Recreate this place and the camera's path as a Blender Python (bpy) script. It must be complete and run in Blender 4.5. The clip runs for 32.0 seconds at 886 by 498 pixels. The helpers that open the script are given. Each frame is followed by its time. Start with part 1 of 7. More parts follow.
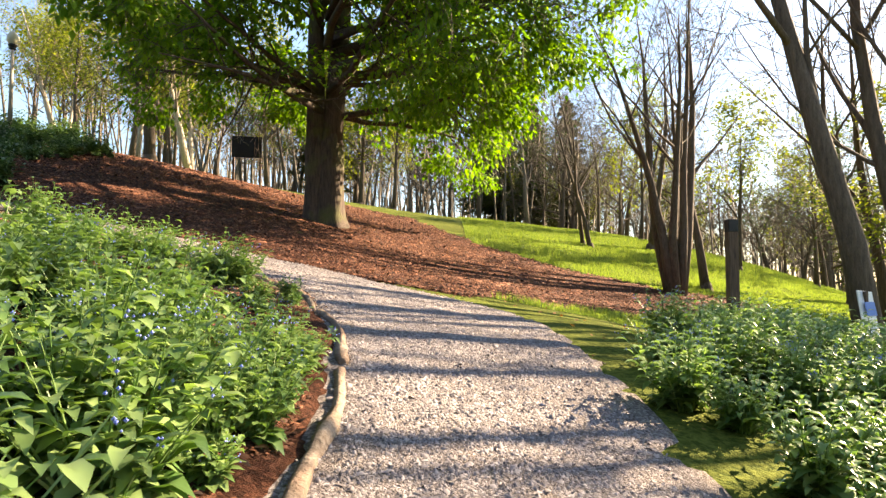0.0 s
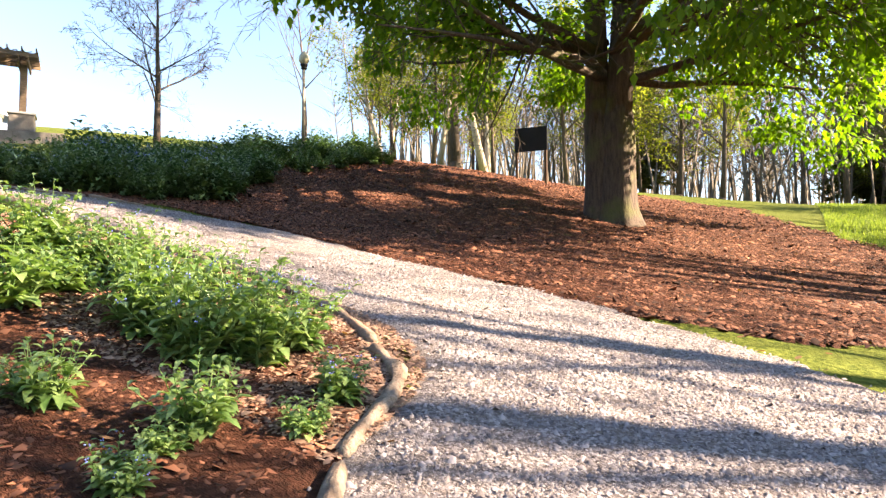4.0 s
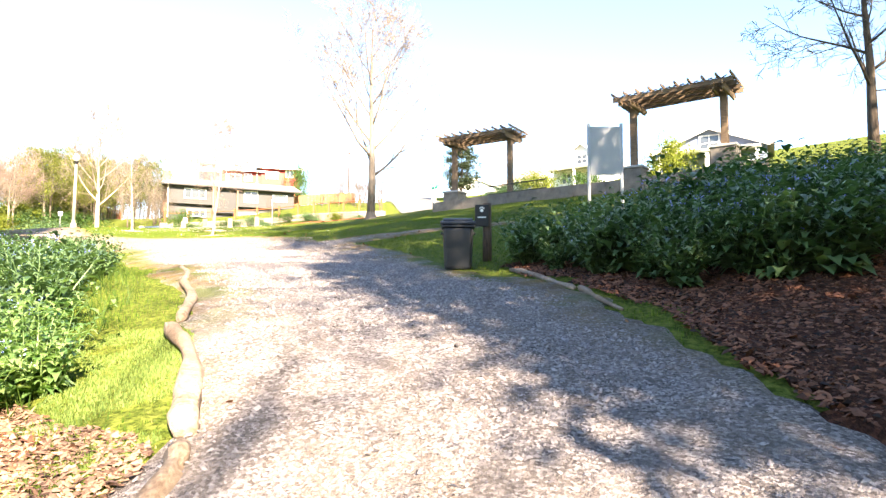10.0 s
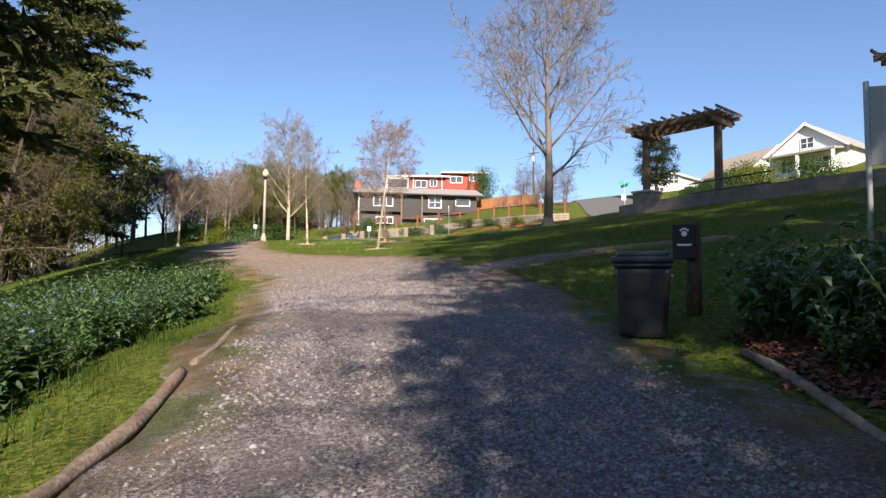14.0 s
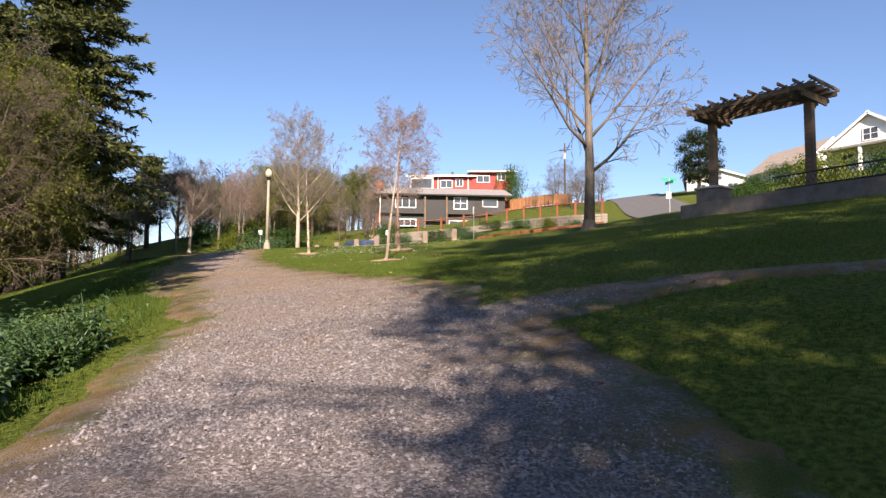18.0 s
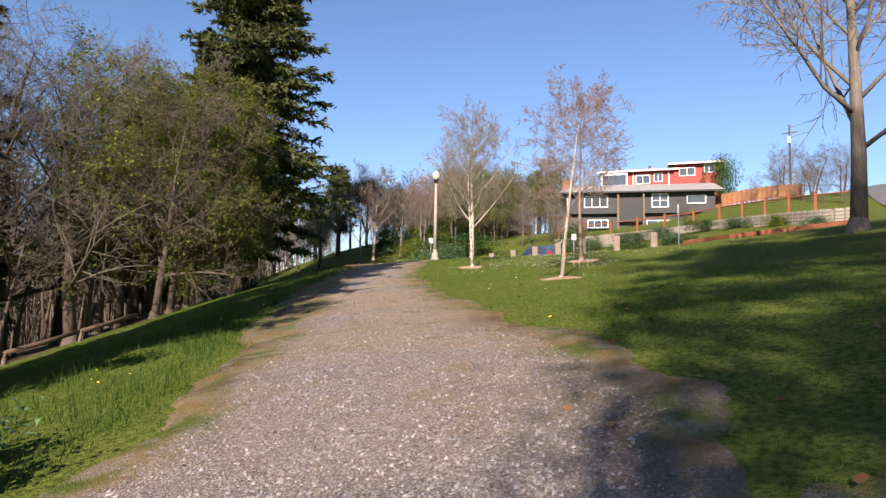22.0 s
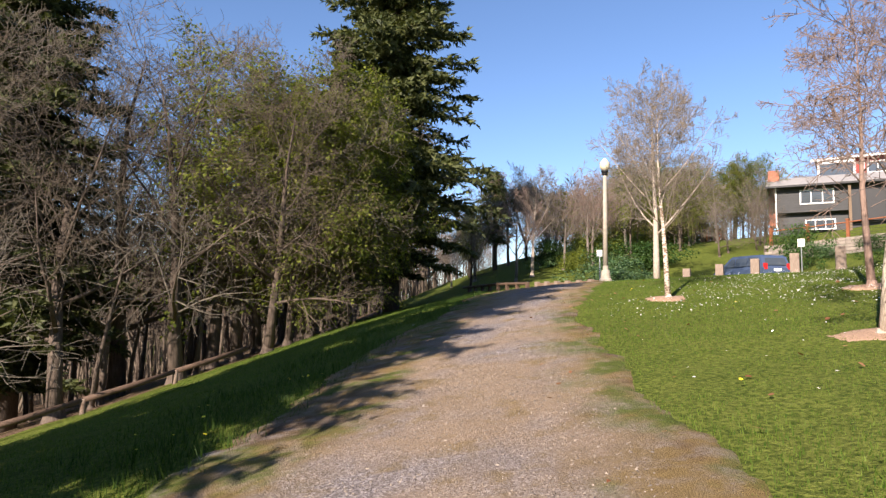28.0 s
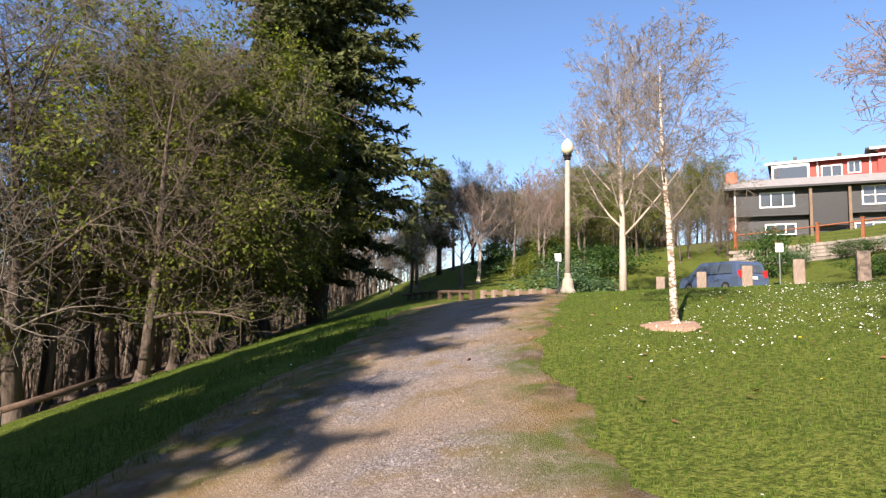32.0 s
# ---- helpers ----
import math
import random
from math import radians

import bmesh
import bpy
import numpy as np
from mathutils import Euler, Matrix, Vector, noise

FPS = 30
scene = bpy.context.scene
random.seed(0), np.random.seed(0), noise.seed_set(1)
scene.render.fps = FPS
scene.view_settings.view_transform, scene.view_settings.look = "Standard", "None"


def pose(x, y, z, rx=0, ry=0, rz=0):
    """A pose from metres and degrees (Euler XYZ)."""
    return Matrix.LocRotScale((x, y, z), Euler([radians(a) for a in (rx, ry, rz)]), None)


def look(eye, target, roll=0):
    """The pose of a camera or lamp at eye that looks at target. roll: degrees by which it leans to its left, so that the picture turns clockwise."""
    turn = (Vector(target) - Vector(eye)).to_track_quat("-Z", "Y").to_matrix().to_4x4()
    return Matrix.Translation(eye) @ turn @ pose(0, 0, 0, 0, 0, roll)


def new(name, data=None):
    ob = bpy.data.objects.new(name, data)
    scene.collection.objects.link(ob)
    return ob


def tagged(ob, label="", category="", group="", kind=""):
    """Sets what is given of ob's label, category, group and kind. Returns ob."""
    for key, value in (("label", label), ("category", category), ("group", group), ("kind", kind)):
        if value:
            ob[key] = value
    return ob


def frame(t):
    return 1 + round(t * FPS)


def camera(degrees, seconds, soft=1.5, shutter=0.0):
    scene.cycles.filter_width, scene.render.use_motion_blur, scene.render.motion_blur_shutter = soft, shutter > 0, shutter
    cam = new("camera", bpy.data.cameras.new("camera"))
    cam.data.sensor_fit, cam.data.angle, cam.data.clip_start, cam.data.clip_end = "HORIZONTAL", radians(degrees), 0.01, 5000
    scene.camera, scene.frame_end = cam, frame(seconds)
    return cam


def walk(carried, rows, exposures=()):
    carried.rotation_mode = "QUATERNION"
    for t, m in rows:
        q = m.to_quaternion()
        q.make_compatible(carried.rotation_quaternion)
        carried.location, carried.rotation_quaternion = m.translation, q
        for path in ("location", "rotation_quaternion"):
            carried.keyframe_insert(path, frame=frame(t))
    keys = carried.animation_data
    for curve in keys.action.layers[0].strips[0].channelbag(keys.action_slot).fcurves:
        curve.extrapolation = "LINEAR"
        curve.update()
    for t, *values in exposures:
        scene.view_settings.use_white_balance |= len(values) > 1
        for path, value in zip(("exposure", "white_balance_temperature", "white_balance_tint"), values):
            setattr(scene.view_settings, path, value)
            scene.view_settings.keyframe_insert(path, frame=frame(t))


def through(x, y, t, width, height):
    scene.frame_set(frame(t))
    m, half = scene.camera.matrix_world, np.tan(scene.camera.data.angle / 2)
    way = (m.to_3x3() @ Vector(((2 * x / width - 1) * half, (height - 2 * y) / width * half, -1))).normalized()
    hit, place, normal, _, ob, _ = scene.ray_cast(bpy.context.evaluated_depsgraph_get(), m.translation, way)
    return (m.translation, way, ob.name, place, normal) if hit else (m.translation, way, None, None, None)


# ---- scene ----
# ======== camera and walk ========
cam = camera(71.9, 32.0, soft=1.4)
METRES, EYE, TILT, LEAN, TURN = 38.0, 1.5, 3.0, 0.0, 0.0
ROWS = [
    (0.0, 0.0, 0.0, 0.0, -0.0, 0.0, -0.0),
    (0.5, 0.0018, 0.0151, -0.0001, 2.89, 0.07, 0.32),
    (1.0, 0.003, 0.0295, -0.0006, 4.74, -0.0, 0.27),
    (1.5, 0.0034, 0.0454, -0.0008, 5.79, 0.15, 0.48),
    (2.0, 0.0054, 0.0606, 0.0004, 10.45, 0.39, 0.83),
    (2.5, 0.006, 0.0769, -0.0001, 14.64, 0.32, 1.16),
    (4.5, 0.0053, 0.14, 0.0052, 37.23, 0.65, 2.0),
    (5.0, 0.0004, 0.1557, 0.006, 45.23, 0.95, 2.47),
    (5.5, -0.0059, 0.1704, 0.0075, 53.02, 1.42, 2.72),
    (6.0, -0.0149, 0.1855, 0.0089, 58.68, 1.81, 3.09),
    (6.5, -0.0221, 0.1999, 0.0127, 64.4, 2.24, 3.18),
    (7.0, -0.0324, 0.2132, 0.0149, 70.18, 2.44, 3.29),
    (7.5, -0.0424, 0.2252, 0.0184, 76.15, 2.89, 3.31),
    (8.0, -0.0551, 0.2346, 0.0208, 81.22, 3.0, 3.26),
    (8.5, -0.0672, 0.2446, 0.0251, 87.82, 3.52, 3.32),
    (9.0, -0.0766, 0.2527, 0.0274, 91.65, 4.02, 3.08),
    (9.5, -0.0849, 0.2592, 0.0301, 93.96, 4.46, 3.0),
    (10.0, -0.0921, 0.2643, 0.0327, 98.0, 4.59, 2.74),
    (10.5, -0.1006, 0.2661, 0.035, 99.98, 4.69, 2.6),
    (11.0, -0.1083, 0.2674, 0.0363, 101.57, 5.01, 2.65),
    (11.5, -0.1181, 0.2692, 0.0392, 103.6, 5.09, 2.58),
    (12.0, -0.1309, 0.2692, 0.0428, 105.04, 4.82, 2.41),
    (12.5, -0.1449, 0.268, 0.046, 106.99, 4.66, 2.41),
    (13.0, -0.1589, 0.2648, 0.0488, 111.12, 5.0, 2.28),
    (13.5, -0.1725, 0.2613, 0.0516, 112.9, 5.24, 2.09),
    (14.0, -0.1851, 0.2575, 0.0538, 115.69, 5.3, 2.0),
    (14.5, -0.1986, 0.2514, 0.0566, 116.53, 5.37, 1.91),
    (16.5, -0.2481, 0.2286, 0.066, 117.1, 5.25, 1.77),
    (17.0, -0.2632, 0.223, 0.069, 117.37, 5.26, 1.98),
    (17.5, -0.2776, 0.2185, 0.0711, 117.95, 5.42, 2.05),
    (18.0, -0.2937, 0.2146, 0.0741, 118.42, 5.46, 2.17),
    (18.5, -0.309, 0.2115, 0.0776, 120.67, 5.73, 2.09),
    (19.0, -0.3242, 0.2059, 0.0802, 122.64, 5.79, 2.0),
    (19.5, -0.3397, 0.2017, 0.0832, 125.39, 5.94, 2.0),
    (20.0, -0.3545, 0.1943, 0.085, 126.5, 5.88, 1.74),
    (20.5, -0.3689, 0.1865, 0.0881, 128.52, 5.99, 1.71),
    (21.0, -0.3828, 0.177, 0.091, 131.68, 5.99, 1.48),
    (21.5, -0.3972, 0.1663, 0.0938, 134.44, 6.07, 1.38),
    (22.0, -0.4094, 0.1543, 0.097, 136.32, 6.11, 1.17),
    (22.5, -0.4232, 0.1421, 0.1, 136.86, 6.2, 1.28),
    (23.0, -0.436, 0.1312, 0.1043, 137.77, 6.42, 1.27),
    (23.5, -0.4483, 0.1194, 0.1064, 137.91, 6.53, 1.22),
    (24.0, -0.4599, 0.1092, 0.1093, 138.44, 6.84, 1.22),
    (24.5, -0.4715, 0.0969, 0.1113, 140.7, 6.79, 1.12),
    (25.0, -0.485, 0.085, 0.1131, 145.14, 7.05, 1.05),
    (25.5, -0.4958, 0.0726, 0.1156, 148.66, 6.97, 0.81),
    (26.0, -0.5079, 0.0592, 0.1181, 149.79, 7.03, 0.81),
    (26.5, -0.519, 0.0444, 0.1195, 150.72, 7.02, 0.62),
    (28.5, -0.5589, -0.0071, 0.129, 152.15, 7.35, 0.7),
    (29.0, -0.569, -0.0197, 0.1308, 152.24, 7.34, 0.67),
    (29.5, -0.5805, -0.0323, 0.1332, 152.12, 7.46, 0.69),
    (30.0, -0.5907, -0.0461, 0.1339, 151.96, 7.42, 0.57),
    (30.5, -0.6012, -0.0599, 0.1356, 151.86, 7.51, 0.6),
    (31.0, -0.6111, -0.074, 0.1373, 151.74, 7.45, 0.46),
    (31.5, -0.6215, -0.0882, 0.1402, 150.4, 7.42, 0.65),
    (32.0, -0.6319, -0.1017, 0.1421, 147.19, 7.6, 0.75),
]
EXPOSURES = [(0.0, 2.67, 8300, 14), (1.0, 2.70, 8200, 15), (2.5, 2.80, 8000, 17), (4.5, 3.10, 7700, 18), (6.0, 3.25, 7500, 17), (7.5, 3.27, 7300, 15), (9.0, 3.20, 7200, 14), (10.5, 3.30, 7200, 13), (11.2, 3.25, 7200, 13),
             (11.8, 2.65, 7200, 13), (12.4, 2.15, 7300, 13), (13.0, 1.88, 7000, 14), (14.0, 1.24, 6400, 16), (17.0, 1.27, 6600, 20), (22.0, 1.23, 6250, 19), (26.0, 1.33, 6250, 18), (32.0, 1.48, 6250, 17)]
walk(cam, [(t, pose(0, 0, EYE, TILT, LEAN, TURN) @ pose(METRES * x, METRES * y, METRES * z, 90 + pitch, roll, yaw)) for t, x, y, z, yaw, pitch, roll in ROWS], EXPOSURES)

# ======== world and sun ========
SUN_AZ, SUN_EL = math.atan2(0.515, 0.857), radians(28)
world = bpy.data.worlds.new("world")
scene.world = world
world.use_nodes = True
wn = world.node_tree
sky = wn.nodes.new("ShaderNodeTexSky")
sky.sky_type, sky.sun_disc, sky.sun_elevation, sky.sun_rotation = "NISHITA", False, SUN_EL, math.pi / 2 - SUN_AZ
sky.air_density, sky.dust_density, sky.ozone_density = 1.0, 0.4, 4.0
back = wn.nodes["Background"]
back.inputs["Strength"].default_value = 0.072
wn.links.new(sky.outputs[0], back.inputs["Color"])
sun = new("sun", bpy.data.lights.new("sun", "SUN"))
sun.data.energy, sun.data.angle, sun.data.color = 5.0, radians(0.55), (1.0, 0.87, 0.70)
sun.matrix_world = look((math.cos(SUN_AZ) * 60, math.sin(SUN_AZ) * 60, 60 * math.tan(SUN_EL)), (0, 0, 0))


# ======== materials ========
class Nodes:
    """A small writer for node materials."""

    def __init__(self, name, rough=0.8, metal=0.0, spec=0.3):
        self.mat = bpy.data.materials.new(name)
        self.mat.use_nodes = True
        self.t = self.mat.node_tree
        self.bsdf = self.t.nodes["Principled BSDF"]
        self.bsdf.inputs["Roughness"].default_value = rough
        self.bsdf.inputs["Metallic"].default_value = metal
        self.bsdf.inputs["Specular IOR Level"].default_value = spec
        self.geo = self.t.nodes.new("ShaderNodeTexCoord")

    def link(self, a, b):
        self.t.links.new(a, b)

    def noise(self, scale, detail=4.0, stretch=None, rough=0.55, world=False):
        n = self.t.nodes.new("ShaderNodeTexNoise")
        n.inputs["Scale"].default_value, n.inputs["Detail"].default_value, n.inputs["Roughness"].default_value = scale, detail, rough
        src = self.t.nodes.new("ShaderNodeNewGeometry").outputs["Position"] if world else self.geo.outputs["Object"]
        if stretch:
            m = self.t.nodes.new("ShaderNodeMapping")
            m.inputs["Scale"].default_value = stretch
            self.link(src, m.inputs["Vector"])
            src = m.outputs["Vector"]
        self.link(src, n.inputs["Vector"])
        return n.outputs["Fac"]

    def voronoi(self, scale, out="Distance", world=False):
        n = self.t.nodes.new("ShaderNodeTexVoronoi")
        n.inputs["Scale"].default_value = scale
        src = self.t.nodes.new("ShaderNodeNewGeometry").outputs["Position"] if world else self.geo.outputs["Object"]
        self.link(src, n.inputs["Vector"])
        return n.outputs[out]

    def ramp(self, fac, *stops):
        r = self.t.nodes.new("ShaderNodeValToRGB")
        e = r.color_ramp.elements
        while len(e) < len(stops):
            e.new(0.5)
        for k, (pos, col) in zip(e, stops):
            k.position, k.color = pos, (*col, 1)
        self.link(fac, r.inputs["Fac"])
        return r.outputs["Color"]

    def mix(self, fac, a, b, mode="MIX"):
        m = self.t.nodes.new("ShaderNodeMix")
        m.data_type, m.blend_type = "RGBA", mode
        for sock, v in ((m.inputs["Factor"], fac), (m.inputs["A"], a), (m.inputs["B"], b)):
            if isinstance(v, (int, float)):
                sock.default_value = v
            elif isinstance(v, tuple):
                sock.default_value = (*v, 1)
            else:
                self.link(v, sock)
        return m.outputs["Result"]

    def attr(self, name):
        a = self.t.nodes.new("ShaderNodeAttribute")
        a.attribute_name = name
        return a.outputs["Fac"]

    def per_island(self):
        return self.t.nodes.new("ShaderNodeNewGeometry").outputs["Random Per Island"]

    def per_object(self):
        return self.t.nodes.new("ShaderNodeObjectInfo").outputs["Random"]

    def color(self, c):
        if isinstance(c, tuple):
            self.bsdf.inputs["Base Color"].default_value = (*c, 1)
        else:
            self.link(c, self.bsdf.inputs["Base Color"])
        return self

    def bump(self, fac, strength=0.3, dist=0.02):
        b = self.t.nodes.new("ShaderNodeBump")
        b.inputs["Strength"].default_value, b.inputs["Distance"].default_value = strength, dist
        self.link(fac, b.inputs["Height"])
        self.link(b.outputs["Normal"], self.bsdf.inputs["Normal"])
        return self


def plain(name, col, rough=0.7, metal=0.0, vary=0.25, scale=6.0, bump=0.15, grain=None):
    """Paint or the like: one colour broken by stains and grain."""
    n = Nodes(name, rough, metal)
    a, b = n.noise(scale, 5), n.noise(scale * 9, 3, grain)
    dark, light = tuple(c * (1 - vary) for c in col), tuple(min(1, c * (1 + vary)) for c in col)
    n.color(n.mix(0.35, n.ramp(a, (0.3, dark), (0.7, light)), n.ramp(b, (0.3, dark), (0.7, light))))
    n.bump(b, bump, 0.004)
    return n.mat


def leaf_mat(name, dark, light, through=0.35, rough=0.55, spec=0.25, glow=(1.25, 1.3, 0.55)):
    """Leaves: a colour for each leaf, with light passing through."""
    n = Nodes(name, rough, spec=spec)
    col = n.ramp(n.per_island(), (0.05, dark), (0.95, light))
    col = n.mix(n.noise(3.0, 3), col, n.mix(0.5, col, dark))
    n.color(col)
    tr = n.t.nodes.new("ShaderNodeBsdfTranslucent")
    bright = n.mix(1.0, col, glow, "MULTIPLY")
    n.link(bright, tr.inputs["Color"])
    mx = n.t.nodes.new("ShaderNodeMixShader")
    mx.inputs["Fac"].default_value = through
    out = n.t.nodes["Material Output"]
    n.link(n.bsdf.outputs[0], mx.inputs[1])
    n.link(tr.outputs[0], mx.inputs[2])
    n.link(mx.outputs[0], out.inputs["Surface"])
    return n.mat


def bark_mat(name, dark, light, scale=7.0, moss=None):
    n = Nodes(name, 0.9)
    a = n.noise(scale, 6, (3.0, 3.0, 0.45))
    b = n.noise(scale * 5, 4, (2.0, 2.0, 0.7))
    col = n.mix(0.4, n.ramp(a, (0.32, dark), (0.68, light)), n.ramp(b, (0.3, dark), (0.7, light)))
    if moss:
        col = n.mix(n.ramp(n.noise(1.1, 4), (0.5, (0, 0, 0)), (0.68, (0.8, 0.8, 0.8))), col, moss)
    n.color(col)
    n.bump(a, 0.9, 0.03)
    return n.mat


def birch_mat():
    """White bark crossed by short brown flecks."""
    n = Nodes("bark_birch", 0.8)
    a, f = n.noise(9.0, 5), n.noise(7.0, 4, (1.0, 1.0, 2.2))
    col = n.ramp(a, (0.3, (0.42, 0.36, 0.28)), (0.7, (0.64, 0.58, 0.48)))
    n.color(n.mix(n.ramp(f, (0.49, (0, 0, 0)), (0.55, (0.9, 0.9, 0.9))), col, (0.13, 0.075, 0.045))).bump(f, 0.6, 0.01)
    return n.mat


def wood_mat(name, dark, light, grain=(1.0, 14.0, 14.0)):
    n = Nodes(name, 0.8)
    g, s = n.noise(5.0, 6, grain), n.noise(2.0, 4)
    n.color(n.mix(n.ramp(s, (0.35, (0, 0, 0)), (0.75, (0.6, 0.6, 0.6))), n.ramp(g, (0.3, dark), (0.7, light)), dark))
    n.bump(g, 0.4, 0.006)
    return n.mat


def log_mat():
    """Barkless weathered logs: grey, cracked, brown in the hollows."""
    n = Nodes("log", 0.85)
    a, f, s = n.noise(4.0, 6), n.noise(28.0, 5), n.noise(1.4, 4)
    col = n.mix(0.5, n.ramp(a, (0.35, (0.08, 0.05, 0.034)), (0.62, (0.31, 0.245, 0.185))), n.ramp(f, (0.3, (0.10, 0.065, 0.045)), (0.7, (0.34, 0.275, 0.215))))
    n.color(n.mix(n.ramp(s, (0.45, (0, 0, 0)), (0.65, (0.75, 0.75, 0.75))), col, (0.20, 0.125, 0.085))).bump(f, 0.9, 0.02)
    return n.mat


def make_ground():
    n = Nodes("grass_ground", 0.95, spec=0.05)
    big, mid, fine = n.noise(0.22, 4, world=True), n.noise(1.6, 5, world=True), n.noise(38.0, 3, world=True)
    col = n.ramp(mid, (0.3, (0.040, 0.068, 0.009)), (0.5, (0.078, 0.112, 0.015)), (0.72, (0.130, 0.145, 0.030)))
    col = n.mix(n.ramp(big, (0.52, (0, 0, 0)), (0.7, (0.45, 0.45, 0.45))), col, (0.095, 0.092, 0.028))
    tuft = n.noise(17.0, 6, world=True)
    col = n.mix(0.45, col, n.ramp(fine, (0.25, (0.014, 0.028, 0.004)), (0.75, (0.150, 0.172, 0.034))))
    col = n.mix(0.5, col, n.ramp(tuft, (0.38, (0.012, 0.026, 0.004)), (0.62, (0.172, 0.190, 0.040))))
    n.color(col).bump(n.mix(0.5, fine, tuft), 0.9, 0.06)
    return n.mat


def make_gravel():
    """Grey crushed stone at the start, worn to tan dust further on."""
    n = Nodes("gravel", 0.9, spec=0.12)
    cell, ring = n.voronoi(58.0, "Color", True), n.noise(75.0, 4, world=True)
    fine, mid, big = n.noise(160.0, 2, world=True), n.noise(2.6, 5, world=True), n.noise(0.5, 4, world=True)
    stone = n.ramp(cell, (0.08, (0.072, 0.063, 0.067)), (0.5, (0.200, 0.178, 0.179)), (0.92, (0.448, 0.412, 0.408)))
    dirt = n.ramp(fine, (0.3, (0.112, 0.092, 0.080)), (0.7, (0.256, 0.216, 0.196)))
    col = n.mix(n.ramp(mid, (0.42, (0.040, 0.040, 0.040)), (0.66, (0.560, 0.560, 0.560))), stone, dirt)
    dust = n.ramp(fine, (0.3, (0.200, 0.140, 0.088)), (0.7, (0.368, 0.268, 0.164)))
    tan = n.mix(1.0, n.attr("worn"), n.ramp(big, (0.36, (0.096, 0.096, 0.096)), (0.56, (0.800, 0.800, 0.800))), "MULTIPLY")
    col = n.mix(tan, col, dust)
    edge = n.mix(1.0, n.attr("edge"), n.ramp(n.noise(3.5, 5, world=True), (0.30, (0.160, 0.160, 0.160)), (0.55, (1, 1, 1))), "MULTIPLY")
    edge = n.mix(1.0, edge, n.attr("mossy"), "MULTIPLY")
    straw = n.ramp(fine, (0.3, (0.10, 0.066, 0.026)), (0.7, (0.29, 0.205, 0.085)))
    green = n.ramp(fine, (0.3, (0.035, 0.055, 0.008)), (0.7, (0.135, 0.160, 0.030)))
    earth = n.ramp(fine, (0.3, (0.060, 0.038, 0.022)), (0.7, (0.175, 0.118, 0.072)))
    patchy = n.noise(1.1, 6, world=True)
    moss = n.mix(n.ramp(patchy, (0.46, (0, 0, 0)), (0.58, (1, 1, 1))), straw, green)
    moss = n.mix(n.ramp(n.noise(0.8, 5, world=True), (0.50, (0, 0, 0)), (0.62, (0.9, 0.9, 0.9))), moss, earth)
    fleck = n.mix(1.0, n.ramp(n.noise(1.7, 6, world=True), (0.54, (0, 0, 0)), (0.66, (0.75, 0.75, 0.75))), n.attr("worn"), "MULTIPLY")
    col = n.mix(fleck, col, straw)
    n.color(n.mix(edge, col, moss)).bump(ring, 0.9, 0.04)
    return n.mat


def make_mulch():
    n = Nodes("bark_mulch", 0.95, spec=0.08)
    cell, mid = n.voronoi(34.0, "Color", True), n.noise(1.3, 5, world=True)
    fine = n.noise(60.0, 4, (0.850, 2.125, 0.850), world=True)
    col = n.ramp(cell, (0.1, (0.018, 0.007, 0.005)), (0.6, (0.088, 0.031, 0.019)), (0.95, (0.250, 0.105, 0.064)))
    col = n.mix(0.4, col, n.ramp(fine, (0.3, (0.016, 0.007, 0.005)), (0.7, (0.170, 0.078, 0.048))))
    n.color(n.mix(n.ramp(mid, (0.45, (0, 0, 0)), (0.75, (0.425, 0.425, 0.425))), col, (0.093, 0.049, 0.034))).bump(fine, 1.0, 0.06)
    return n.mat


def make_litter():
    n = Nodes("leaf_litter", 0.95, spec=0.05)
    a, c = n.noise(0.7, 5, world=True), n.voronoi(14.0, "Color", True)
    col = n.ramp(c, (0.1, (0.047, 0.031, 0.020)), (0.6, (0.117, 0.078, 0.051)), (0.95, (0.203, 0.148, 0.101)))
    n.color(n.mix(n.ramp(a, (0.5, (0, 0, 0)), (0.7, (0.546, 0.546, 0.546))), col, (0.055, 0.070, 0.020))).bump(c, 0.6, 0.04)
    return n.mat


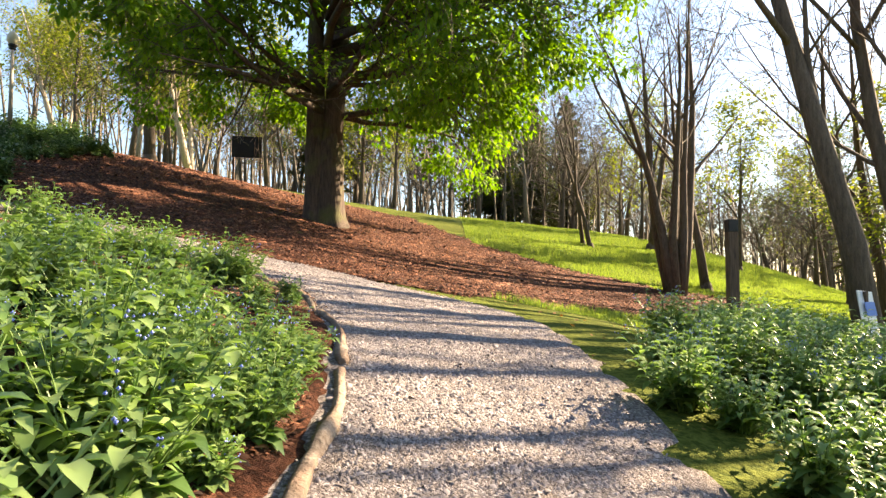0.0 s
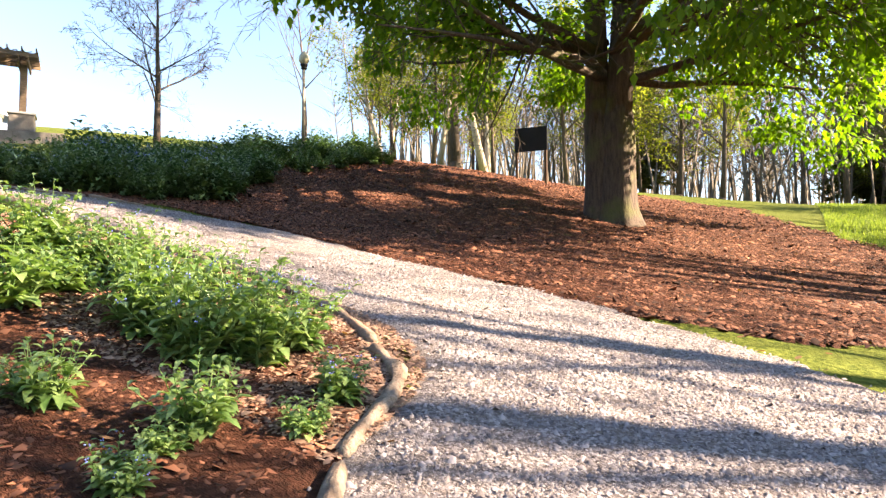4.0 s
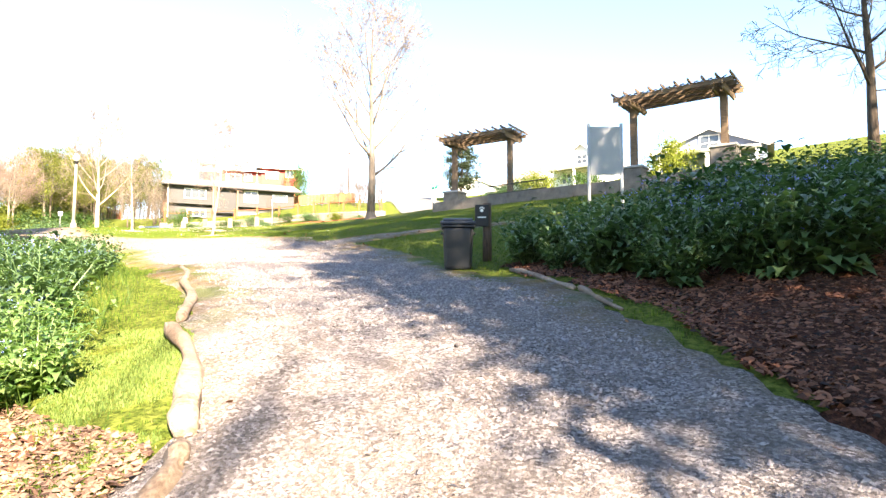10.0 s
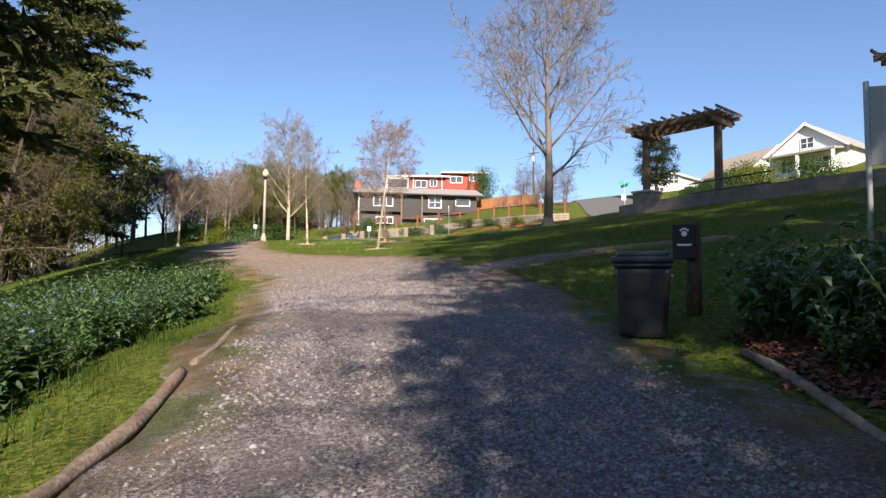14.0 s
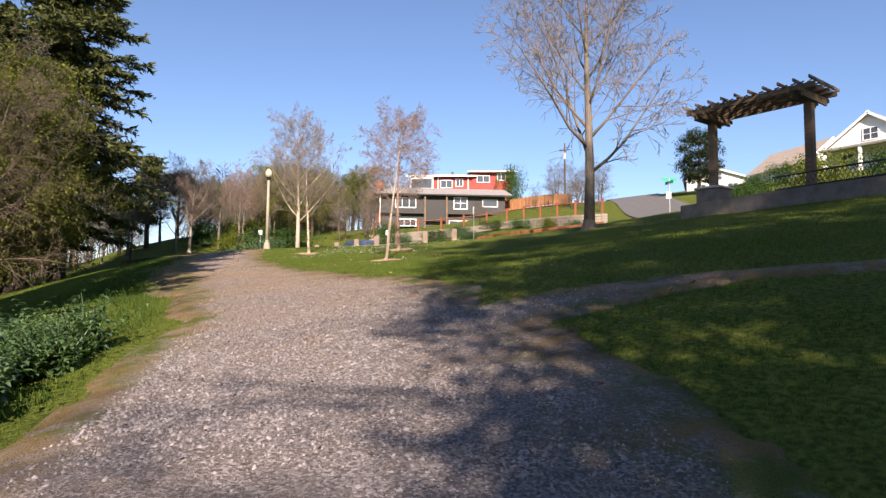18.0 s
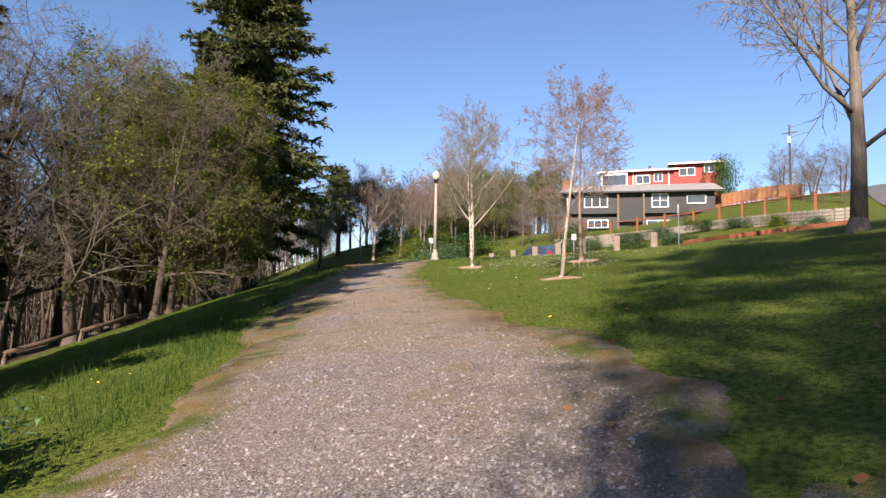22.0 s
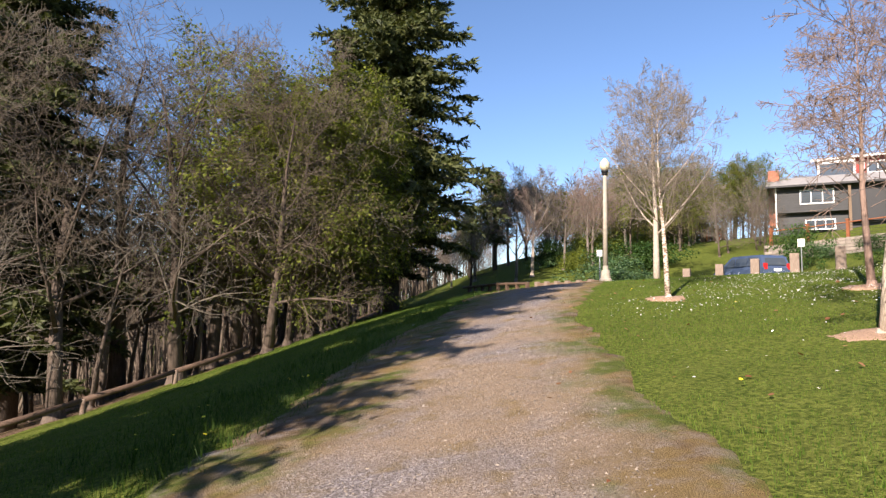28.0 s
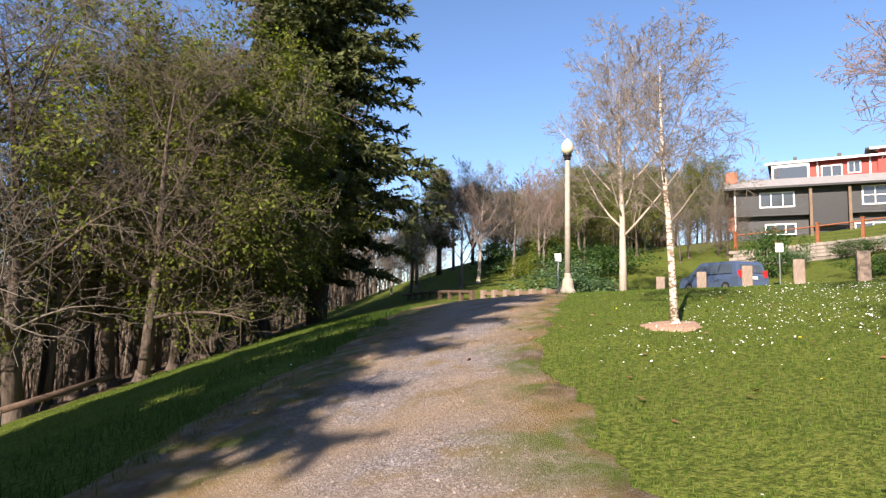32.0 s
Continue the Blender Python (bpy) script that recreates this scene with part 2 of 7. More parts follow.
M = {
    "litter": make_litter(),
    "ground": make_ground(), "gravel": make_gravel(), "mulch": make_mulch(),
    "bark_dark": bark_mat("bark_dark", (0.024, 0.016, 0.012), (0.106, 0.075, 0.056), 6.0, (0.085, 0.093, 0.025)),
    "bark_grey": bark_mat("bark_grey", (0.076, 0.064, 0.051), (0.221, 0.187, 0.153)),
    "bark_brown": bark_mat("bark_brown", (0.043, 0.032, 0.025), (0.145, 0.111, 0.085)),
    "bark_birch": birch_mat(),
    "bark_red": bark_mat("bark_red", (0.13, 0.085, 0.065), (0.34, 0.235, 0.185), 9.0),
    "bark_pale": bark_mat("bark_pale", (0.24, 0.19, 0.145), (0.56, 0.48, 0.39), 9.0),
    "twig": plain("twig", (0.184, 0.152, 0.120), 0.85),
    "twig_grey": plain("twig_grey", (0.128, 0.110, 0.084), 0.85),
    "twig_red": plain("twig_red", (0.200, 0.144, 0.116), 0.85),
    "twig_tan": plain("twig_tan", (0.15, 0.118, 0.070), 0.85),
    "twig_dark": plain("twig_dark", (0.100, 0.078, 0.056), 0.85),
    "leaf_tree": leaf_mat("leaf_tree", (0.060, 0.140, 0.014), (0.200, 0.330, 0.035), 0.6, spec=0.3, glow=(1.35, 1.45, 0.45)),
    "leaf_wood": leaf_mat("leaf_wood", (0.080, 0.105, 0.016), (0.240, 0.265, 0.046), 0.5),
    "leaf_plant": leaf_mat("leaf_plant", (0.085, 0.175, 0.052), (0.310, 0.425, 0.165), 0.36, rough=0.38, spec=0.5, glow=(1.15, 1.3, 0.6)),
    "leaf_low": leaf_mat("leaf_low", (0.035, 0.080, 0.028), (0.185, 0.280, 0.120), 0.3, rough=0.4, spec=0.45, glow=(1.1, 1.3, 0.6)),
    "leaf_spring": leaf_mat("leaf_spring", (0.101, 0.133, 0.023), (0.265, 0.289, 0.055), 0.55),
    "leaf_shrub": leaf_mat("leaf_shrub", (0.024, 0.060, 0.010), (0.068, 0.120, 0.024), 0.25),
    "needle": leaf_mat("needle", (0.030, 0.042, 0.013), (0.125, 0.135, 0.045), 0.2, rough=0.55),
    "needle_dark": leaf_mat("needle_dark", (0.012, 0.022, 0.010), (0.050, 0.068, 0.030), 0.15, rough=0.6),
    # dry bark, its colour lifted further to carry the bed's glaring sunlight
    "chips_dry_sunlit": leaf_mat("chips_dry_sunlit", (0.095, 0.052, 0.036), (0.500, 0.315, 0.215), 0.0, rough=0.9),
    "petal_blue": plain("petal_blue", (0.22, 0.28, 0.72), 0.6, vary=0.2),
    "petal_white": plain("petal_white", (0.85, 0.84, 0.80), 0.6, vary=0.05),
    "petal_yellow": plain("petal_yellow", (0.85, 0.68, 0.02), 0.6, vary=0.1),
    "log": log_mat(),
    "cedar": wood_mat("cedar", (0.085, 0.058, 0.038), (0.26, 0.18, 0.115)),
    "post": wood_mat("post", (0.05, 0.032, 0.022), (0.17, 0.11, 0.075), (12.0, 12.0, 1.0)),
    "bollard": wood_mat("bollard", (0.14, 0.105, 0.08), (0.31, 0.24, 0.185), (12.0, 12.0, 1.0)),
    "stone": plain("stone", (0.19, 0.165, 0.14), 0.9, vary=0.4, scale=3.0, bump=0.6),
    "wall_block": plain("wall_block", (0.225, 0.192, 0.158), 0.9, vary=0.35, scale=3.0, bump=0.6),
    "metal_dark": plain("metal_dark", (0.03, 0.03, 0.03), 0.5),
    "concrete": plain("concrete", (0.42, 0.40, 0.37), 0.85, scale=4.0, bump=0.3),
    "lamp_post": plain("lamp_post", (0.31, 0.275, 0.22), 0.8, scale=8.0),
    "bin": plain("bin", (0.018, 0.019, 0.022), 0.38, vary=0.3, scale=3.0),
    # bin plastic made lighter and bluer: the sky's reflection is in the colour
    "bin_lid": plain("bin_lid", (0.028, 0.032, 0.042), 0.24, vary=0.25, scale=3.0),
    "black": plain("black", (0.014, 0.014, 0.015), 0.5, vary=0.2),
    "board": plain("board", (0.40, 0.41, 0.42), 0.5, vary=0.06, scale=1.5),
    "white": plain("white", (0.80, 0.79, 0.76), 0.6, vary=0.06),
    "siding": plain("siding", (0.060, 0.060, 0.060), 0.75, vary=0.15, scale=2.0, grain=(1, 1, 12)),
    "red_siding": plain("red_siding", (0.34, 0.060, 0.048), 0.75, vary=0.12, scale=2.0),
    "white_siding": plain("white_siding", (0.72, 0.72, 0.70), 0.7, vary=0.05),
    "blue_siding": plain("blue_siding", (0.20, 0.25, 0.36), 0.7, vary=0.1),
    "roof": plain("roof", (0.28, 0.262, 0.245), 0.9, vary=0.25, scale=3.0, bump=0.5),
    "roof_tan": plain("roof_tan", (0.33, 0.275, 0.225), 0.9, vary=0.25, scale=3.0, bump=0.5),
    "roof_dark": plain("roof_dark", (0.22, 0.20, 0.19), 0.9, vary=0.25, scale=3.0, bump=0.5),
    "brick": plain("brick", (0.34, 0.13, 0.08), 0.9, vary=0.35, scale=8.0, bump=0.4),
    "fence_red": wood_mat("fence_red", (0.150, 0.048, 0.020), (0.315, 0.120, 0.052), (14.0, 14.0, 1.0)),
    "fence_cedar": wood_mat("fence_cedar", (0.190, 0.080, 0.032), (0.350, 0.165, 0.072), (14.0, 14.0, 1.0)),
    "asphalt": plain("asphalt", (0.115, 0.112, 0.108), 0.9, vary=0.25, scale=2.0, bump=0.4),
    "rubber": plain("rubber", (0.012, 0.012, 0.013), 0.85),
    "chrome": plain("chrome", (0.55, 0.56, 0.58), 0.3, 0.9, vary=0.05),
    "van": plain("van", (0.085, 0.12, 0.20), 0.25, 0.35, vary=0.05, scale=1.0, bump=0.0),
    "tail": plain("tail", (0.45, 0.02, 0.02), 0.25, vary=0.1),
    "sign_green": plain("sign_green", (0.02, 0.30, 0.16), 0.5, vary=0.05),
    "sign_blue": plain("sign_blue", (0.10, 0.20, 0.50), 0.5, vary=0.1),
    "chips": leaf_mat("chips", (0.020, 0.008, 0.005), (0.330, 0.135, 0.075), 0.0, rough=0.85),
    "pebbles_tan": leaf_mat("pebbles_tan", (0.152, 0.124, 0.096), (0.400, 0.336, 0.272), 0.0, rough=0.85),
    "wood_chips": plain("wood_chips", (0.32, 0.21, 0.14), 0.9, vary=0.5, scale=30.0, bump=0.8),
    "pebbles": leaf_mat("pebbles", (0.120, 0.106, 0.108), (0.432, 0.392, 0.384), 0.0, rough=0.85),
    "blade": leaf_mat("blade", (0.040, 0.084, 0.011), (0.170, 0.222, 0.040), 0.4, rough=0.6, spec=0.1),
    # lighter copy of blade; the lower lawn's backlight is put into this colour
    "blade_bright": leaf_mat("blade_bright", (0.095, 0.155, 0.040), (0.280, 0.350, 0.110), 0.5, rough=0.55, spec=0.15),
    "blade_dark": leaf_mat("blade_dark", (0.022, 0.052, 0.008), (0.085, 0.140, 0.024), 0.35, rough=0.55, spec=0.15),
    "straw": leaf_mat("straw", (0.160, 0.120, 0.040), (0.336, 0.264, 0.112), 0.2, rough=0.8),
    "dead_leaf": leaf_mat("dead_leaf", (0.16, 0.06, 0.025), (0.42, 0.24, 0.12), 0.2, rough=0.8),
}
glass = Nodes("window_glass", 0.06)
glass.color((0.05, 0.06, 0.07))
glass.bsdf.inputs["Specular IOR Level"].default_value = 0.8
M["glass"] = glass.mat
globe = Nodes("lamp_globe", 0.35)
globe.color((0.52, 0.47, 0.33))
M["globe"] = globe.mat


# ======== mesh helpers ========
class Buf:
    """Collects vertices and faces of one mesh."""

    def __init__(self):
        self.v, self.f = [], []

    def add(self, verts, faces):
        k = len(self.v)
        self.v.extend(tuple(p) for p in verts)
        self.f.extend(tuple(i + k for i in face) for face in faces)

    def box(self, c, s, m=None, taper=1.0):
        hx, hy, hz = s[0] / 2, s[1] / 2, s[2] / 2
        pts = [Vector((x * (taper if z > 0 else 1), y * (taper if z > 0 else 1), z)) for z in (-hz, hz) for x, y in ((-hx, -hy), (hx, -hy), (hx, hy), (-hx, hy))]
        pts = [(m @ p if m else p) + Vector(c) for p in pts]
        self.add(pts, [(3, 2, 1, 0), (4, 5, 6, 7), (0, 1, 5, 4), (1, 2, 6, 5), (2, 3, 7, 6), (3, 0, 4, 7)])

    def bevel_box(self, c, s, b=0.02, m=None):
        bm = bmesh.new()
        bmesh.ops.create_cube(bm, size=1)
        for v in bm.verts:
            v.co = Vector((v.co.x * s[0], v.co.y * s[1], v.co.z * s[2]))
        bmesh.ops.bevel(bm, geom=bm.edges[:], offset=min(b, min(s) * 0.45), segments=2, profile=0.6, affect="EDGES")
        bm.verts.index_update()
        self.add([(m @ v.co if m else v.co) + Vector(c) for v in bm.verts], [[v.index for v in f.verts] for f in bm.faces])
        bm.free()

    def tube(self, pts, radii, sides=6, cap=True):
        k, n = len(self.v), len(pts)
        up = Vector((0.31, 0.17, 0.94))
        for i in range(n):
            d = (Vector(pts[min(i + 1, n - 1)]) - Vector(pts[max(i - 1, 0)])).normalized()
            a = d.cross(up)
            if a.length < 0.1:
                a = d.cross(Vector((1, 0, 0)))
            a.normalize()
            b = d.cross(a)
            for s in range(sides):
                w = 2 * math.pi * s / sides
                q = Vector(pts[i]) + (a * math.cos(w) + b * math.sin(w)) * radii[i]
                self.v.append((q.x, q.y, q.z))
        for i in range(n - 1):
            for s in range(sides):
                t = (s + 1) % sides
                self.f.append((k + i * sides + s, k + i * sides + t, k + (i + 1) * sides + t, k + (i + 1) * sides + s))
        if cap:
            self.f.append(tuple(k + s for s in range(sides))[::-1])
            self.f.append(tuple(k + (n - 1) * sides + s for s in range(sides)))

    def lathe(self, c, rings, sides=16):
        self.tube([(c[0], c[1], c[2] + z) for z, r in rings], [r for z, r in rings], sides)

    def mesh(self, name, mat, smooth=False):
        me = bpy.data.meshes.new(name)
        me.from_pydata(self.v, [], self.f)
        if mat:
            me.materials.append(M[mat])
        if smooth:
            me.polygons.foreach_set("use_smooth", [True] * len(me.polygons))
        me.update()
        return me


def raw_mesh(name, verts, faces, mat, smooth=False):
    """A mesh from arrays: verts (n, 3), faces (m, k)."""
    me = bpy.data.meshes.new(name)
    k = faces.shape[1]
    me.vertices.add(len(verts))
    me.vertices.foreach_set("co", np.ascontiguousarray(verts, dtype=np.float32).ravel())
    me.loops.add(faces.size)
    me.loops.foreach_set("vertex_index", np.ascontiguousarray(faces, dtype=np.int32).ravel())
    me.polygons.add(len(faces))
    me.polygons.foreach_set("loop_start", np.arange(0, faces.size, k, dtype=np.int32))
    me.materials.append(M[mat])
    if smooth:
        me.polygons.foreach_set("use_smooth", np.ones(len(faces), dtype=bool))
    me.update(calc_edges=True)
    return me


def part(name, buf, mat, parent, label="", smooth=False):
    """One mesh object under a thing or a part."""
    ob = new(name, buf.mesh(name, mat, smooth) if isinstance(buf, Buf) else buf)
    ob.parent = parent
    if label:
        tagged(ob, label)
    return ob


def thing(name, m, label, category, group="", kind=""):
    """An empty at a thing's base."""
    ob = new(name)
    ob.matrix_basis = m
    return tagged(ob, label, category, group, kind)


# ======== lie of the land ========
MOUNDS = (
    (1, 2, 7, -0.19), (-1, 10, 6, -0.02), (-14, 6, 6, -0.35), (-19, 0, 6, 0.09), (-25, -8, 6, 0.46), (-31, -4, 7, -0.81),
    (-31, -16, 7, 0.78), (-38, -12, 7, -0.08), (-40, -24, 9, 1.04), (-36, -38, 9, 0.70), (-24, -24, 9, 0.11), (-12, -4, 9, 0.56),
    (-30, 8, 8, -0.14), (-22, 14, 8, -0.23), (-9, 24, 7, -0.03), (3, 18, 7, -0.32), (4, 32, 9, 0.54), (18, 44, 12, 3.03),
    (-14, 38, 11, 0.50), (-50, -21, 8, -2.3), (-6, 3, 5, 0.20), (5.5, 7.5, 4, 0.75), (-13, 24, 5, 0.7),
    (-62, 12, 15, -2.2), (-84, 0, 20, -3.0), (-62, -55, 16, 1.5), (-50, -2, 6, -0.4), (-84, -17, 6, 1.3), (-13.4, 8.8, 1.8, -0.17),
    (-7.6, 7.3, 1.7, 0.26), (-11.4, 5.0, 2.1, 0.36), (-108, -12, 12, 1.0), (-67, -24.5, 4.5, -1.1), (-66, -64, 12, 3.2),
)


def land(x, y):
    """Height of the ground: a hillside that rises to the west, with mounds and hollows."""
    z = -0.23 * x + 0.11 * y - 0.05
    for cx, cy, r, h in MOUNDS:
        z = z + h * np.exp(-((x - cx) ** 2 + (y - cy) ** 2) / (2 * r * r))
    return z / (1 + (np.hypot(x + 20, y) / 135) ** 4)


def ground_at(x, y):
    return float(land(x, y))


def hash_noise(x, y, seed=0):
    """Smooth value noise on a unit grid, from -1 to 1."""
    xi, yi = np.floor(x), np.floor(y)
    fx, fy = x - xi, y - yi
    fx, fy = fx * fx * (3 - 2 * fx), fy * fy * (3 - 2 * fy)

    def h(a, b):
        s = np.sin(a * 127.1 + b * 311.7 + seed * 74.7) * 43758.5453
        return (s - np.floor(s)) * 2 - 1

    return (h(xi, yi) * (1 - fx) + h(xi + 1, yi) * fx) * (1 - fy) + (h(xi, yi + 1) * (1 - fx) + h(xi + 1, yi + 1) * fx) * fy


def fbm(x, y, seed=0):
    return hash_noise(x, y, seed) + 0.5 * hash_noise(x * 2.1, y * 2.1, seed + 1) + 0.25 * hash_noise(x * 4.3, y * 4.3, seed + 2)


# the footpath's middle line and half width
PATH = [(0.6, -9.0, 1.25), (0.55, -3.0, 1.25), (0.45, 2.0, 1.22), (0.36, 5.4, 1.38), (-0.25, 8.3, 1.75), (-1.7, 10.0, 1.7), (-4.4, 10.1, 1.5),
        (-7.25, 9.5, 1.65), (-10.3, 8.2, 1.78), (-13.0, 6.45, 1.95), (-16.0, 4.2, 2.05), (-19.2, 1.2, 1.9), (-21.8, -2.3, 1.62),
        (-24.5, -6.1, 1.55), (-27.5, -10.3, 1.35), (-30.3, -13.3, 1.3), (-33.6, -16.8, 1.55), (-37.6, -21.6, 2.0), (-41.0, -24.6, 2.4), (-46.0, -27.0, 3.0)]
SIDE = [(-16.8, 4.4, 1.0), (-18.5, 5.7, 0.6), (-19.5, 7.2, 0.25), (-19.55, 8.4, 0.15), (-19.45, 9.4, 0.05)]


def spline(rows, per=8):
    out = []
    for i in range(len(rows) - 1):
        p0, p1, p2, p3 = (np.array(rows[min(max(k, 0), len(rows) - 1)], float) for k in (i - 1, i, i + 1, i + 2))
        for s in range(per):
            t = s / per
            out.append(0.5 * (2 * p1 + (p2 - p0) * t + (2 * p0 - 5 * p1 + 4 * p2 - p3) * t * t + (3 * p1 - p0 - 3 * p2 + p3) * t ** 3))
    return np.array(out + [np.array(rows[-1], float)])


PATH_LINE, SIDE_LINE = spline(PATH), spline(SIDE)


def stroke(line, x, y):
    """Signed distance to a widened line (inside negative)."""
    best = np.full(np.shape(x), 1e9)
    for (ax, ay, aw), (bx, by, bw) in zip(line[:-1], line[1:]):
        dx, dy = bx - ax, by - ay
        t = np.clip(((x - ax) * dx + (y - ay) * dy) / (dx * dx + dy * dy), 0, 1)
        best = np.minimum(best, np.hypot(x - ax - t * dx, y - ay - t * dy) - (aw + t * (bw - aw)))
    return best


def path_side(x, y):
    """Positive left of the walk, negative right of it."""
    best, side = np.full(np.shape(x), 1e9), np.zeros(np.shape(x))
    for (ax, ay, _), (bx, by, _) in zip(PATH_LINE[:-1], PATH_LINE[1:]):
        dx, dy = bx - ax, by - ay
        t = np.clip(((x - ax) * dx + (y - ay) * dy) / (dx * dx + dy * dy), 0, 1)
        d = np.hypot(x - ax - t * dx, y - ay - t * dy)
        side = np.where(d < best, dx * (y - ay) - dy * (x - ax), side)
        best = np.minimum(best, d)
    return side


def polygon(rows, x, y):
    """Signed distance to a polygon (inside negative)."""
    d, inside = np.full(np.shape(x), 1e9), np.zeros(np.shape(x), bool)
    for (ax, ay), (bx, by) in zip(rows, rows[1:] + rows[:1]):
        dx, dy = bx - ax, by - ay
        t = np.clip(((x - ax) * dx + (y - ay) * dy) / (dx * dx + dy * dy), 0, 1)
        d = np.minimum(d, np.hypot(x - ax - t * dx, y - ay - t * dy))
        cross = ((ay > y) != (by > y)) & (x < (bx - ax) * (y - ay) / (by - ay + 1e-12) + ax)
        inside ^= cross
    return np.where(inside, -d, d)


def path_sdf(x, y):
    d = np.minimum(stroke(PATH_LINE, x, y), stroke(SIDE_LINE, x, y))
    return d + 0.14 * fbm(x * 0.9, y * 0.9, 3) + 0.06 * fbm(x * 4, y * 4, 5)


MULCH_SLOPE = [(-9.6, 11.1), (-7.0, 11.2), (-4.3, 11.4), (-2.0, 11.5), (-0.3, 11.9), (0.9, 12.9), (2.0, 14.0), (5.2, 16.2), (10.0, 19.5), (13.0, 24.0), (8.0, 23.0), (4.0, 23.0), (1.2, 25.5), (-1.5, 29.5), (-8.0, 31.0), (-14.0, 28.5), (-15.5, 24.0), (-12.5, 18.0), (-9.2, 13.8)]
MULCH_BED = [(-0.7, -3.0), (-0.75, 3.2), (-0.95, 5.6), (-1.6, 7.2), (-2.4, 8.3), (-4.0, 8.8), (-5.3, 8.5), (-6.0, 7.9), (-6.3, 7.0), (-6.0, 5.8), (-5.4, 5.2), (-4.4, 4.0), (-5.0, 0.0), (-6.0, -3.0)]
MULCH_HEDGE = [(-12.9, 9.6), (-11.2, 10.2), (-9.2, 11.0), (-8.6, 13.6), (-11.0, 17.5), (-15.0, 19.5), (-17.5, 15.0), (-16.0, 11.5)]


def mulch_sdf(x, y):
    d = np.minimum(polygon(MULCH_SLOPE, x, y), polygon(MULCH_HEDGE, x, y)) + 0.3 * fbm(x * 0.7, y * 0.7, 11) + 0.08 * fbm(x * 3, y * 3, 12)
    return np.minimum(d, polygon(MULCH_BED, x, y) - 0.1 + 0.07 * fbm(x * 1.7, y * 1.7, 13))


def patch(name, sdf, box, step, lift, mat, label, category):
    """A sheet laid over the ground where sdf is negative; its rim dips into the soil."""
    x0, y0, x1, y1 = box
    xs, ys = np.arange(x0, x1, step), np.arange(y0, y1, step)
    gx, gy = np.meshgrid(xs, ys, indexing="ij")
    d = sdf(gx, gy)
    z = land(gx, gy) + np.where(d < 0, lift * np.clip(-d / 0.25, 0, 1) + 0.006, -0.05) + 0.012 * fbm(gx * 2.3, gy * 2.3, 8)
    near = d < step * 1.2
    keep = near[:-1, :-1] & near[1:, :-1] & near[:-1, 1:] & near[1:, 1:]
    ids = np.full(gx.shape, -1)
    used = np.zeros(gx.shape, bool)
    for a, b in ((0, 0), (1, 0), (0, 1), (1, 1)):
        used[a : a + keep.shape[0], b : b + keep.shape[1]] |= keep
    ids[used] = np.arange(used.sum())
    verts = np.stack([gx[used], gy[used], z[used]], 1)
    q = np.stack([ids[:-1, :-1][keep], ids[1:, :-1][keep], ids[1:, 1:][keep], ids[:-1, 1:][keep]], 1)
    me = raw_mesh(name, verts, q, mat, True)
    at = me.attributes.new("edge", "FLOAT", "POINT")
    rim = path_sdf(gx, gy)[used] if name == "road" else d[used]
    at.data.foreach_set("value", np.clip(0.95 + (rim + 0.22 * fbm(gx[used] * 1.3, gy[used] * 1.3, 14)) / 0.75, 0, 1).astype(np.float32))
    wn = me.attributes.new("worn", "FLOAT", "POINT")
    wn.data.foreach_set("value", np.clip((-gx[used] - 13.0) / 11.0, 0.1, 1).astype(np.float32))
    ms = me.attributes.new("mossy", "FLOAT", "POINT")
    ms.data.foreach_set("value", np.clip((-gx[used] - 6.0) / 5.0, 0.0, 1).astype(np.float32))
    return tagged(new(name, me), label, category, kind="structure")


def axis(inner0, inner1, step, far):
    mid = list(np.arange(inner0, inner1 + 1e-6, step))
    out, d, p = [], step, inner1
    while p < far:
        d *= 1.22
        p += d
        out.append(p)
    low, d, p = [], step, inner0
    while p > -far:
        d *= 1.22
        p -= d
        low.append(p)
    return np.array(low[::-1] + mid + out)


gx, gy = np.meshgrid(axis(-50, 16, 0.3, 900), axis(-46, 40, 0.3, 900), indexing="ij")
gz = land(gx, gy) + 0.03 * fbm(gx * 0.8, gy * 0.8, 2)
sunk = np.minimum(path_sdf(gx, gy), 0.0)
gz += np.clip(sunk, -0.3, 0) * 0.12
nx, ny = gx.shape
idx = np.arange(nx * ny).reshape(nx, ny)
quads = np.stack([idx[:-1, :-1].ravel(), idx[1:, :-1].ravel(), idx[1:, 1:].ravel(), idx[:-1, 1:].ravel()], 1)
tagged(new("ground", raw_mesh("ground", np.stack([gx.ravel(), gy.ravel(), gz.ravel()], 1), quads, "ground", True)),
       "grassy hillside lawn, mown short and tufted at its edges", "ground", kind="structure")
(patch("mulch", mulch_sdf, (-20, -6, 16, 34), 0.14, 0.035, "mulch", "reddish brown bark mulch spread over the slope", "mulch"))


def road_sdf(x, y):
    """The gravel with the strip of straw and moss beside it, widest on the left of the walk."""
    west = np.clip((-x - 6.5) / 5.0, 0, 1)
    return path_sdf(x, y) - 0.3 * west - np.where(path_side(x, y) > 0, 0.05 * west + 0.8 * np.clip((-x - 17.0) / 6.0, 0, 1), 0) - 0.15 * west * fbm(x * 0.6, y * 0.6, 17)


(patch("road", road_sdf, (-48, -32, 5, 20), 0.12, 0.03, "gravel", "grey crushed gravel footpath with mossy straw edges", "path"))


